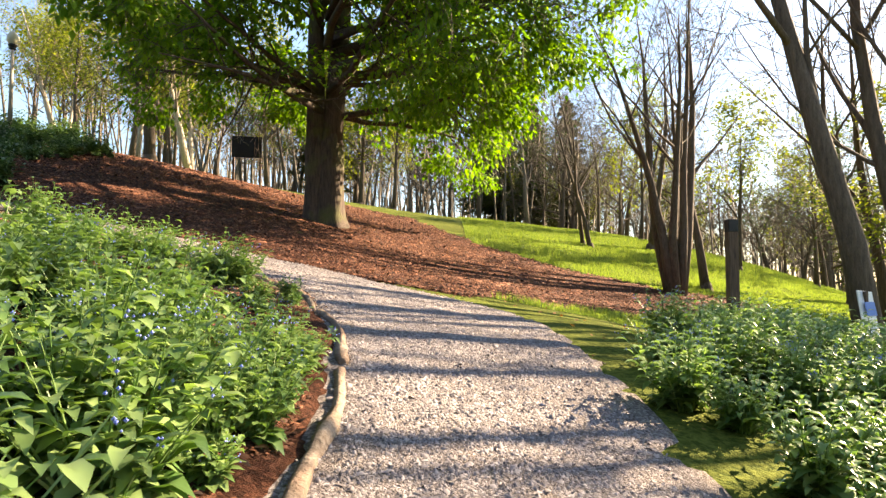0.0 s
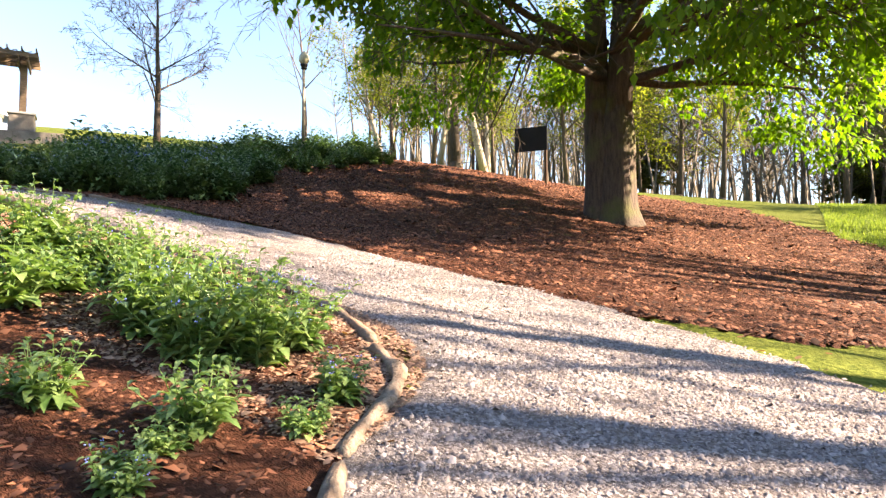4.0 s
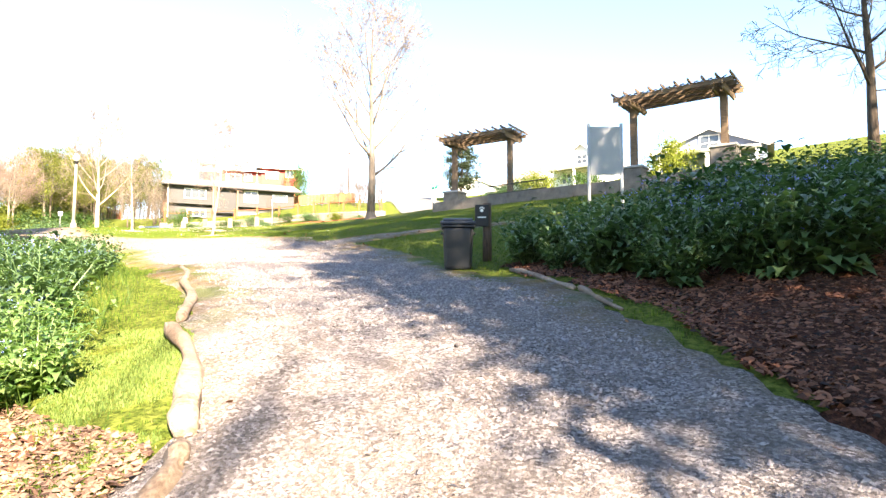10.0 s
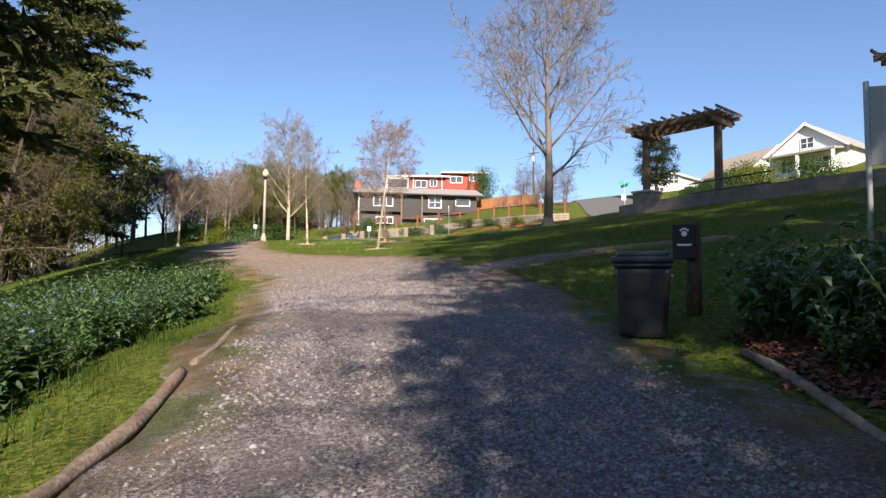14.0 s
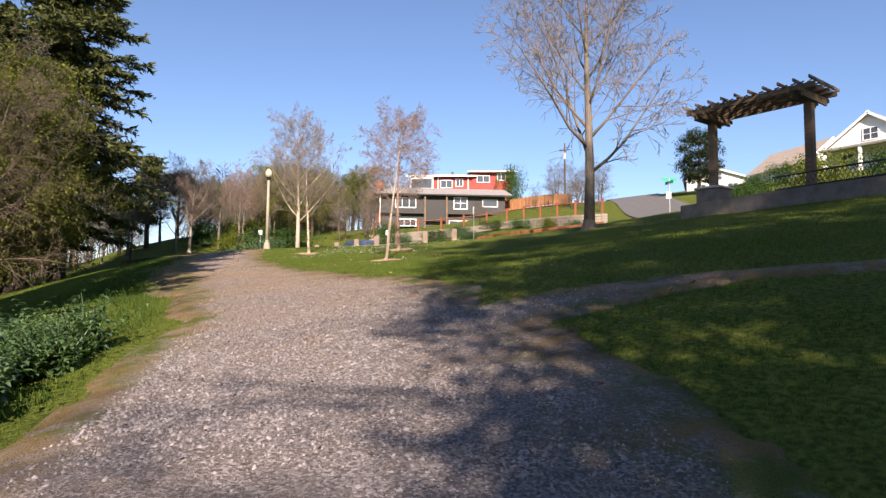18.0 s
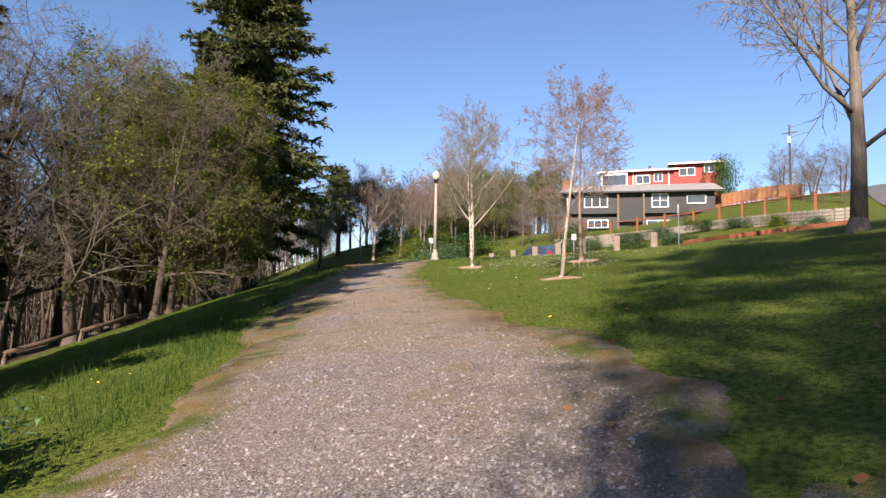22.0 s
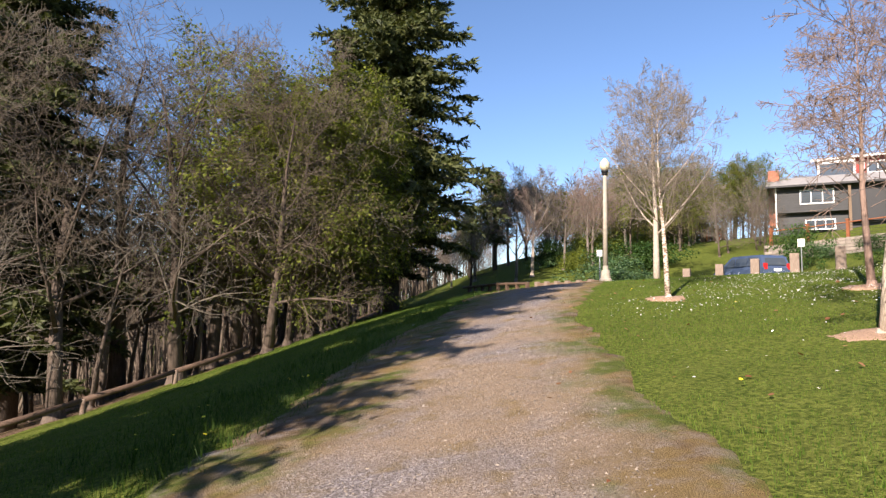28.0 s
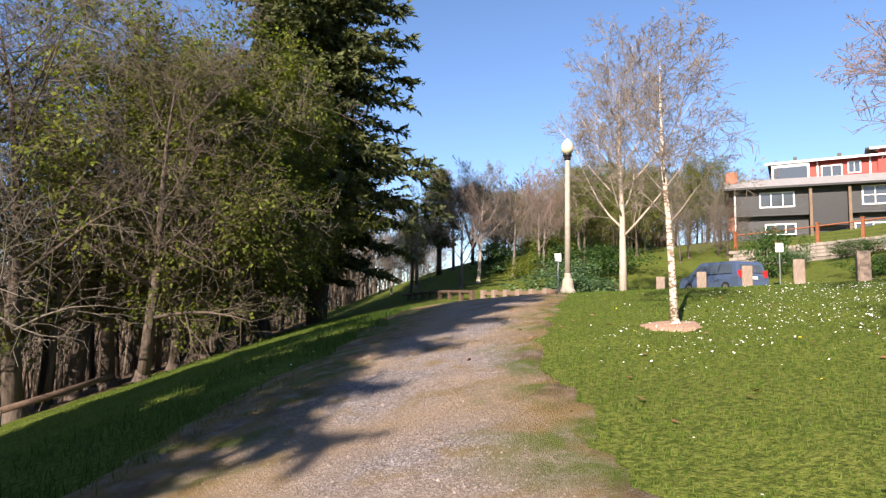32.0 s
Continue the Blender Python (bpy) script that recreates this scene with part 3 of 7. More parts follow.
WOOD_FLOOR = [(10, -26), (-8, -23.5), (-18, -26.0), (-26, -29.5), (-34, -37.0), (-39, -44), (-46, -60), (-60, -90), (-60, -130), (40, -130), (40, -30)]
(patch("leaf_litter", lambda x, y: polygon(WOOD_FLOOR, x, y) + 0.7 * fbm(x * 0.5, y * 0.5, 31), (-60, -130, 40, -22), 0.6, 0.02, "litter", "brown leaf litter on the woodland floor", "leaf litter"))


# ======== trees ========
def bent(d, rng, amount, up):
    v = d + Vector((rng.uniform(-1, 1), rng.uniform(-1, 1), rng.uniform(-1, 1))) * amount + Vector((0, 0, up))
    return v.normalized()


def grow(bufs, tips, rng, p, d, r, length, level, spec):
    """One branch with its children. bufs: wood and twigs; tips: places for leaves."""
    last = len(spec["n"])
    segs = max(2, int((5, 5, 3, 2, 2)[min(level, 4)]))
    pts, radii, dirs = [p.copy()], [r], [d.copy()]
    thin = 0.93 if level == 0 else 0.88
    for s in range(segs):
        d = bent(d, rng, spec["bend"][min(level, len(spec["bend"]) - 1)], spec["up"][min(level, len(spec["up"]) - 1)])
        p = p + d * (length / segs)
        pts.append(p.copy())
        radii.append(max(r * (1 - thin * (s + 1) / segs), spec.get("fine", 0.007)))
        dirs.append(d.copy())
    buf = bufs[0] if level < spec.get("wood", 2) else bufs[1]
    buf.tube(pts, radii, (9, 6, 5, 3, 3)[min(level, 4)], cap=level < 2)
    if level >= last - 1:
        tips.extend((pts[k], dirs[k], level) for k in range(1, len(pts)))
    if level < last:
        count = spec["n"][level]
        for c in range(count):
            f = spec["from"][level] + (1 - spec["from"][level]) * (c + rng.random()) / count
            k = min(int(f * segs), segs - 1)
            w = f * segs - k
            q = pts[k].lerp(pts[k + 1], w)
            side = dirs[k].orthogonal()
            side.rotate(Matrix.Rotation(rng.uniform(0, 6.283) if level else 2.4 * c + rng.uniform(-0.5, 0.5), 3, dirs[k]))
            a = radians(spec["ang"][level] + rng.uniform(-12, 12))
            cd = (dirs[k] * math.cos(a) + side * math.sin(a)).normalized()
            ln = length * spec["len"][level] * (1.1 - (spec.get("taper", 0.55) if level == 0 else 0.55) * f) * rng.uniform(0.75, 1.25)
            rr = max((radii[k] * (1 - w) + radii[k + 1] * w) * spec["thick"][level], spec.get("fine", 0.007))
            grow(bufs, tips, rng, q, cd, rr, ln, level + 1, spec)


def leaf_cards(buf_v, buf_f, p, d, size, rng, droop=0.3, wide=0.42):
    """One pointed leaf, folded along its rib."""
    d = (d + Vector((rng.uniform(-1, 1), rng.uniform(-1, 1), rng.uniform(-1, 0.4))) * 0.9).normalized()
    s = d.cross(Vector((rng.uniform(-0.4, 0.4), rng.uniform(-0.4, 0.4), 1))).normalized()
    n = s.cross(d)
    k = len(buf_v)
    buf_v.extend([p, p + d * size * 0.45 + s * size * wide - n * size * 0.06, p + d * size * 0.5 + n * size * 0.05, p + d * size * 0.45 - s * size * wide - n * size * 0.06, p + d * size - Vector((0, 0, droop * size))])
    buf_f.extend([(k, k + 1, k + 2), (k, k + 2, k + 3), (k + 1, k + 4, k + 2), (k + 2, k + 4, k + 3)])


BARE = {"n": (15, 8, 5, 4), "from": (0.25, 0.15, 0.2, 0.2), "ang": (46, 40, 42, 42), "len": (0.5, 0.5, 0.5, 0.55), "thick": (0.42, 0.5, 0.5, 0.55),
        "bend": (0.07, 0.14, 0.2, 0.25), "up": (0.02, 0.10, 0.05, 0.02), "wood": 2}
LAWN = {"n": (19, 10, 7, 4), "from": (0.2, 0.12, 0.15, 0.2), "ang": (39, 35, 40, 42), "len": (0.50, 0.50, 0.5, 0.55), "thick": (0.42, 0.48, 0.52, 0.6),
        "bend": (0.06, 0.12, 0.18, 0.22), "up": (0.02, 0.12, 0.07, 0.03), "wood": 2, "fine": 0.010}
SLENDER = {"n": (17, 9, 6, 4), "from": (0.36, 0.15, 0.15, 0.2), "ang": (40, 38, 42, 44), "len": (0.42, 0.5, 0.52, 0.55), "thick": (0.32, 0.5, 0.5, 0.6),
           "bend": (0.05, 0.16, 0.22, 0.25), "up": (0.02, 0.06, -0.02, -0.05), "wood": 1, "fine": 0.006}
TWIGGY = {"n": (16, 9, 6, 4), "from": (0.18, 0.12, 0.15, 0.2), "ang": (52, 46, 46, 45), "len": (0.55, 0.52, 0.55, 0.6), "thick": (0.45, 0.5, 0.5, 0.55),
          "bend": (0.12, 0.2, 0.25, 0.3), "up": (0.02, 0.07, 0.03, 0.0), "wood": 2, "fine": 0.005}
THICKET = {"n": (11, 6, 4), "from": (0.3, 0.15, 0.15), "ang": (34, 38, 40), "len": (0.5, 0.5, 0.5), "thick": (0.5, 0.5, 0.55),
           "bend": (0.10, 0.16, 0.2), "up": (0.03, 0.08, 0.04), "wood": 1}


def tree_meshes(name, seed, height, r, spec, wood="bark_grey", twig="twig", leaf=None, leaf_size=0.12, leaf_n=1, lean=(0, 0), stems=1, spread=0.25):
    """Trunk, twig and leaf meshes of one tree standing at the origin."""
    rng = random.Random(seed)
    bufs, tips = (Buf(), Buf()), []
    for s in range(stems):
        a = 2 * math.pi * (s + rng.random() * 0.6) / stems
        d = Vector((lean[0], lean[1], 1)) if stems == 1 else Vector((math.cos(a) * spread, math.sin(a) * spread, 1))
        p = Vector((0, 0, -0.15)) if stems == 1 else Vector((math.cos(a) * r * 0.8, math.sin(a) * r * 0.8, -0.15))
        d = d + Vector((lean[0], lean[1], 0)) * (stems > 1)
        h = height * (1 if s == 0 else rng.uniform(0.75, 1.0))
        grow(bufs, tips, rng, p, d.normalized(), r * (1 if s == 0 else rng.uniform(0.6, 0.9)), h * spec.get("trunk", 0.8), 0, spec)
    # root flare
    if stems == 1:
        bufs[0].tube([(0, 0, -0.3), (0, 0, 0.05), (0, 0, r * 1.6)], [r * 1.9, r * 1.35, r * 0.97], 9, cap=False)
    out = [("trunk", bufs[0].mesh(name + "_trunk", wood, True)), ("branchwork", bufs[1].mesh(name + "_twigs", twig, True))]
    if leaf:
        lv, lf = [], []
        for p, d, level in tips:
            for _ in range(leaf_n):
                leaf_cards(lv, lf, p + Vector((rng.gauss(0, 1), rng.gauss(0, 1), rng.gauss(0, 1))) * leaf_size * 1.3, d, leaf_size * rng.uniform(0.6, 1.3), rng)
        out.append(("foliage", raw_mesh(name + "_foliage", np.array([tuple(v) for v in lv]), np.array(lf), leaf)))
    return out


def plant_tree(name, meshes, x, y, label, rz=0.0, scale=1.0, group="", dz=0.0, category="tree", z=None):
    ob = thing(name, pose(x, y, (ground_at(x, y) if z is None else z) + dz, 0, 0, rz) @ Matrix.Scale(scale, 4), label, category, group)
    for n, me in meshes:
        part(n, me, None, ob)
    return ob


def conifer_meshes(name, seed, height, r, spread, skirt=0.12, n=150):
    rng = random.Random(seed)
    trunk, wood, lv, lf = Buf(), Buf(), [], []
    trunk.tube([(0, 0, -0.3), (0, 0, height * 0.3), (0.05, 0, height * 0.7), (0, 0, height)], [r, r * 0.75, r * 0.35, 0.03], 9)
    for i in range(n):
        f = (i + rng.random()) / n
        z = height * (skirt + (0.99 - skirt) * f)
        a = 2.4 * i + rng.uniform(-0.6, 0.6)
        ln = spread * (1 - f) ** 0.62 * rng.uniform(0.4, 1.2) * min(1.0, 0.5 + f * 3.4) + 0.25
        d = Vector((math.cos(a), math.sin(a), 0.28 - 0.2 * (1 - f)))
        pts, p = [Vector((0, 0, z))], Vector((0, 0, z))
        segs = 6
        for s in range(segs):
            d = (d + Vector((rng.uniform(-0.1, 0.1), rng.uniform(-0.1, 0.1), -0.09 + (0.17 if s > 3 else 0)))).normalized()
            p = p + d * (ln / segs)
            pts.append(p)
        wood.tube(pts, [max(0.012, 0.05 * ln / 4 * (1 - s / (segs + 0.5))) for s in range(segs + 1)], 3, False)
        flat = Vector((-d.y, d.x, 0)).normalized()
        for s in range(1, segs + 1):
            for side in (-1, 1):
                for c in range(4):
                    b = pts[s].lerp(pts[s - 1], rng.random())
                    sl = ln * 0.27 * (1.15 - 0.6 * s / segs) * rng.uniform(0.6, 1.2) + 0.12
                    dirn = (d * rng.uniform(0.5, 1.1) + flat * side * rng.uniform(0.5, 1.1) + Vector((0, 0, rng.uniform(-0.4, 0.4)))).normalized()
                    for q in range(9):
                        u = q / 8
                        c0 = b + dirn * sl * u - Vector((0, 0, 0.12 * sl * u * u))
                        w = (dirn * 0.9 + Vector((rng.uniform(-1, 1), rng.uniform(-1, 1), rng.uniform(-1, 0.5)))).normalized()
                        o = w.orthogonal().normalized()
                        o.rotate(Matrix.Rotation(rng.uniform(0, 3.14), 3, w))
                        ts = rng.uniform(0.24, 0.5) * (0.7 + 0.07 * ln)
                        k = len(lv)
                        lv.extend([c0 - o * ts * 0.24, c0 + o * ts * 0.24, c0 + w * ts])
                        lf.append((k, k + 1, k + 2))
    return [("trunk", trunk.mesh(name + "_trunk", "bark_brown", True)), ("branchwork", wood.mesh(name + "_branches", "twig_dark")),
            ("foliage", raw_mesh(name + "_foliage", np.array([tuple(v) for v in lv]), np.array(lf), "needle"))]


def bush_mesh(name, seed, rx, ry, rz, count, leaf, mat):
    """A shrub: leaves massed in uneven clumps."""
    rng = random.Random(seed)
    lv, lf = [], []
    clumps = [(Vector((rng.gauss(0, 0.45) * rx, rng.gauss(0, 0.45) * ry, rz * rng.uniform(0.15, 1.0))), rng.uniform(0.25, 0.5)) for _ in range(26)]
    for i in range(count):
        c, s = clumps[i % len(clumps)]
        o = Vector((rng.gauss(0, 1), rng.gauss(0, 1), rng.gauss(0, 1))).normalized() * rng.random() ** 0.4 * s
        p = c + Vector((o.x * rx, o.y * ry, o.z * rz * 0.7))
        p.z = max(p.z, 0.02)
        leaf_cards(lv, lf, p, o.normalized() if o.length > 0 else Vector((0, 0, 1)), leaf * rng.uniform(0.6, 1.3), rng)
    return raw_mesh(name, np.array([tuple(v) for v in lv]), np.array(lf), mat)


# the great leafy tree above the bend
BIG = {"n": (24, 8, 6, 4), "from": (0.17, 0.2, 0.15, 0.15), "ang": (57, 46, 46, 46), "len": (0.43, 0.46, 0.5, 0.5), "thick": (0.36, 0.46, 0.5, 0.55),
       "bend": (0.05, 0.20, 0.26, 0.28), "up": (0.04, 0.02, -0.02, -0.08), "wood": 3, "trunk": 1.0, "taper": 0.3}


def great_tree(x, y, label):
    """A short fluted bole that parts into two stems, with wide limbs and an open crown of leaf clusters."""
    rng = random.Random(5)
    bufs, tips = (Buf(), Buf()), []
    bole = Buf()
    zs = (-0.4, -0.05, 0.25, 0.7, 1.3, 2.0, 2.7, 3.2)
    for cx, r, lean in ((-0.24, 0.42, -0.03), (0.24, 0.46, 0.02)):
        k = len(bole.v)
        bole.tube([(cx * (1.0 if z < 1.5 else 0.85 + 0.1 * z), 0, z) for z in zs], [r * f for f in (1.7, 1.35, 1.16, 1.05, 1.0, 0.95, 0.86, 0.7)], 18, cap=False)
        for i in range(k, len(bole.v)):
            px, py, pz = bole.v[i]
            a = math.atan2(py, px - cx)
            f = 1 + 0.07 * math.sin(5 * a + 1.7 * cx) + 0.05 * math.sin(9 * a + 2 * pz) + 0.04 * noise.noise(Vector((px * 4, py * 4, pz * 1.5)))
            bole.v[i] = (cx + (px - cx) * f, py * f, pz)
        grow(bufs, tips, rng, Vector((cx * 1.1, 0, 2.6)), Vector((lean, 0.0, 1)).normalized(), r * 0.84, 20.5, 0, BIG)
    # long limbs at -12 to -90 are added, largely unseen, to shade the path
    for az, z, up, ln, r in ((8, 4.6, 0.5, 8.5, 0.20), (20, 4.9, 0.02, 7.0, 0.11), (-122, 4.6, -0.02, 6.8, 0.14), (-148, 4.6, 0.06, 7.2, 0.14), (-168, 5.0, 0.08, 7.2, 0.14), (-112, 3.9, -0.03, 7.6, 0.13), (-100, 4.3, 0.0, 7.6, 0.13), (-25, 6.6, 0.08, 10.5, 0.16), (-12, 5.0, 0.05, 10.0, 0.15), (-60, 7.2, 0.1, 9.5, 0.16),
                             (-105, 7.0, 0.15, 8.0, 0.14), (35, 3.9, 0.06, 7.5, 0.13), (60, 5.5, 0.1, 8.0, 0.15), (-8, 3.7, -0.02, 8.4, 0.13), (110, 5.0, 0.15, 6.0, 0.14), (-36, 5.2, 0.04, 9.6, 0.14), (-30, 6.0, 0.06, 11.0, 0.15), (-21, 5.4, 0.04, 10.6, 0.14), (0, 6.0, 0.08, 9.0, 0.15),
                             (-46, 6.4, 0.06, 9.6, 0.16), (-54, 8.2, 0.08, 9.6, 0.16), (-50, 4.6, 0.05, 9.2, 0.14), (-66, 6.2, 0.08, 9.2, 0.15), (-78, 7.8, 0.1, 9.0, 0.16), (-90, 8.8, 0.12, 8.6, 0.16), (165, 8.0, 0.4, 4.4, 0.14)):
        a = radians(az)
        grow(bufs, tips, rng, Vector((0.3 * math.cos(a), 0.2 * math.sin(a), z)), Vector((math.cos(a), math.sin(a), up)).normalized(), r, ln, 1, BIG)
    lv, lf = [], []
    for p, d, level in tips:
        low = 1.9 if p.x > 2.0 else 3.7
        ragged = noise.noise(p * 0.45)
        if p.z < low + 0.5 * noise.noise(p * 0.6) or noise.noise(p * 0.55 + Vector((3, 7, 1))) < -0.19:
            continue
        # leaves beyond the wanted shadow edge are dropped; the crown also narrows towards the hedge
        if 0.515 * p.x - 0.857 * p.y > 7.9 + 1.0 * ragged or p.x < (-4.8 if p.y < -5 else -7.4) + 0.6 * ragged:
            continue
        for _ in range(6):
            q = p + Vector((rng.gauss(0, 1), rng.gauss(0, 1), rng.gauss(0, 0.7))) * 0.24
            leaf_cards(lv, lf, q, d, rng.uniform(0.12, 0.24), rng, wide=0.36)
    t = thing("leafy_tree", pose(x, y, ground_at(x, y)), label, "tree")
    part("bole", bole, "bark_dark", t, smooth=True)
    part("crown_wood", bufs[0], "bark_dark", t, smooth=True)
    part("branchwork", bufs[1], "twig_dark", t, smooth=True)
    part("foliage", raw_mesh("great_foliage", np.array([tuple(v) for v in lv]), np.array(lf), "leaf_tree"), None, t)


great_tree(-4.2, 21.3, "great broadleaf tree in fresh green leaf on the mulch slope")

bare = [tree_meshes("bare_a", 11, 9.0, 0.15, BARE, "bark_grey", "twig"), tree_meshes("bare_b", 12, 9.0, 0.14, BARE, "bark_grey", "twig_red"),
        tree_meshes("bare_c", 13, 9.0, 0.16, BARE, "bark_brown", "twig_dark")]
birch = [tree_meshes("birch_a", 21, 9.0, 0.085, SLENDER, "bark_pale", "twig_red", lean=(0.02, 0.10)), tree_meshes("birch_b", 22, 9.0, 0.115, SLENDER, "bark_birch", "twig", lean=(-0.02, 0.01)),
         tree_meshes("birch_c", 29, 9.0, 0.11, SLENDER, "bark_red", "twig_red", lean=(0.0, 0.05))]
twiggy = [tree_meshes("twiggy_a", 24, 10.5, 0.2, TWIGGY, "bark_brown", "twig_grey"), tree_meshes("twiggy_b", 25, 10.5, 0.18, TWIGGY, "bark_brown", "twig_dark")]
thicket = [tree_meshes("thicket_%s" % "abcd"[i], 31 + i, 11.0, 0.12, THICKET, "bark_brown", "twig_dark") for i in range(4)]
leafing = [tree_meshes("leafing_a", 41, 9.0, 0.13, THICKET, "bark_brown", "twig_dark", "leaf_spring", 0.15, 4), tree_meshes("leafing_b", 42, 9.0, 0.12, THICKET, "bark_grey", "twig", "leaf_shrub", 0.12, 2)]

pale_leafing = tree_meshes("leafing_c", 43, 10.0, 0.2, THICKET, "bark_pale", "twig", "leaf_spring", 0.13, 3, stems=2, spread=0.2)
lawn_tree = tree_meshes("lawn_tree", 14, 15.0, 0.25, LAWN, "bark_grey", "twig")
plant_tree("bare_tree", lawn_tree, -37.0, 1.1, "tall bare tree on the lawn beside the terrace", 30, 1.0, "lawn trees")
plant_tree("bare_tree", bare[2], -20.0, 18.6, "bare dark tree behind the leafy hedge", 120, 0.95, "lawn trees")
plant_tree("birch_tree", birch[0], -30.1, -4.65, "slim pale tree with a ring of bark chips", 0, 0.72, "lawn birches")
plant_tree("birch_tree", birch[1], -32.2, -10.2, "slim white birch with drooping twigs on the lawn", 150, 0.6, "lawn birches")
plant_tree("birch_tree", birch[2], -35.1, -7.3, "reddish barked young tree on the lawn", 140, 0.80, "lawn birches")
pale_tree = tree_meshes("pale_tree", 18, 15.0, 0.24, dict(LAWN, **{"from": (0.3, 0.12, 0.15, 0.2)}), "bark_pale", "twig")
plant_tree("bare_tree", pale_tree, -43.2, -20.7, "bare spreading tree with a pale trunk", 80, 0.72, "lawn trees")
for x, y, r in ((-30.1, -4.65, 0.55), (-32.2, -10.2, 0.5), (-35.1, -7.3, 0.55)):
    (patch("mulch_ring", lambda gx, gy: np.hypot(gx - x, gy - y) - r + 0.15 * fbm(gx * 2, gy * 2, 9), (x - 1.3, y - 1.3, x + 1.3, y + 1.3), 0.08, 0.03, "wood_chips", "ring of pale wood chips round a young tree", "mulch"))

# tall conifers beside the path
fir = [conifer_meshes("fir_a", 51, 36.0, 0.6, 7.0, 0.07, 300), conifer_meshes("fir_b", 52, 36.0, 0.55, 6.4, 0.09, 270)]
for x, y, rz, sc, v in ((-37.4, -38.8, 0, 1.0, 0), (-35.0, -42.5, 140, 0.62, 1), (-33.5, -50.0, 70, 0.6, 0), (-17.0, -31.5, 20, 0.72, 0), (-11.0, -36.0, 60, 0.76, 1)):
    plant_tree("conifer", fir[v], x, y, "tall dark green conifer with drooping branches", rz, sc, "conifers by the path")
# three more out of view, added only for the shade they throw on the verge
for x, y, rz, sc, v in ((-11.75, -4.45, 10, 0.64, 1), (-7.75, -7.6, 80, 0.65, 0), (-12.65, -10.2, 150, 0.52, 1)):
    plant_tree("conifer", fir[v], x, y, "tall dark green conifer, unseen, added to shade the verge", rz, sc, "conifers by the path")

# bare wood below the path
rng = random.Random(77)
for i in range(150):
    x, y = rng.uniform(-42, 8), -28 - 42 * rng.random() ** 1.3
    if math.hypot(x + 36, y + 41) < 3 or y > -28 + 1.0 * min(0, x + 24) or x < 0.46 * y - 21.5:
        continue
    plant_tree("woodland_tree", thicket[i % 4], x, y, "thin bare woodland tree among many", rng.uniform(0, 360), rng.uniform(0.9, 1.6), "woodland below the path")
for x, y, v, rz, sc in ((-23.3, -28.9, 0, 10, 1.65), (-27.0, -28.4, 1, 70, 1.3), (-25.0, -31.5, 1, 200, 1.8), (-29.5, -32.0, 0, 150, 1.5), (-31.6, -43.0, 0, 20, 1.8), (-19.0, -27.6, 1, 250, 1.7), (-14.5, -27.5, 0, 45, 1.8), (-21.0, -33.5, 0, 130, 2.0), (-32.6, -37.0, 1, 0, 1.4)):
    plant_tree("bare_tree", twiggy[v], x, y, "many branched bare tree on the bank below the path", rz, sc, "trees on the bank")
for x, y, v in ((-27.5, -34.0, 0), (-33.0, -38.0, 1), (-30.0, -38.5, 0), (-24.0, -36.0, 0), (-31.0, -34.5, 1)):
    plant_tree("budding_tree", leafing[v], x, y, "bare tree with sparse yellow green spring leaves", 50 * x, 1.3, "trees on the bank")

wood_leafing = tree_meshes("wood_leafing", 44, 10.0, 0.16, TWIGGY, "bark_brown", "twig_tan", "leaf_wood", 0.10, 2)
for x, y, rz, sc in ((-29.6, -31.0, 0, 1.1), (-32.0, -34.5, 70, 1.3), (-34.0, -38.5, 200, 1.3), (-30.6, -36.0, 250, 1.6), (-27.5, -33.0, 300, 1.5), (-28.2, -29.6, 20, 1.3), (-31.0, -32.4, 190, 1.5), (-33.6, -36.2, 270, 1.5), (-26.2, -31.6, 330, 1.7)):
    plant_tree("budding_tree", wood_leafing, x, y, "tree with olive green young leaves on the bank", rz, sc, "trees on the bank")

# wood on the rise behind the leafy tree, and to the east
rng = random.Random(78)
for i in range(86):
    x, y = rng.uniform(-40, 44), rng.uniform(42, 76)
    plant_tree("woodland_tree", (thicket[i % 4], leafing[0], twiggy[i % 2], leafing[i % 2], thicket[(i + 1) % 4])[i % 5], x, y, "tall thin tree in the wood on the rise", rng.uniform(0, 360), rng.uniform(0.9, 1.7), "wood on the rise")
for x, y, v, sc in ((-12, 62, 0, 0.5), (6, 66, 1, 0.6), (14, 68, 0, 0.5), (9, 60, 1, 0.4)):
    plant_tree("conifer", fir[v], x, y, "dark conifer standing in the wood", 40 * x, sc, "conifers in the wood")

# trees right of the path at the start
STEMS = {"n": (6, 5, 4, 3), "from": (0.32, 0.2, 0.2, 0.2), "ang": (28, 38, 40, 40), "len": (0.5, 0.5, 0.5, 0.5), "thick": (0.5, 0.5, 0.55, 0.6),
         "bend": (0.10, 0.2, 0.25, 0.25), "up": (0.05, 0.08, 0.04, 0), "wood": 2, "trunk": 0.85}
multi = tree_meshes("multi_stem", 61, 15.0, 0.24, STEMS, "bark_brown", "twig_dark", stems=6, spread=0.17)
plant_tree("multi_stem_tree", multi, 8.6, 22.6, "bare tree with a cluster of dark upright stems", 0)
single = tree_meshes("dark_single", 62, 13.0, 0.21, STEMS, "bark_brown", "twig_dark")
crook = tree_meshes("dark_crooked", 63, 10.0, 0.13, STEMS, "bark_brown", "twig_dark", lean=(-0.12, 0.05))
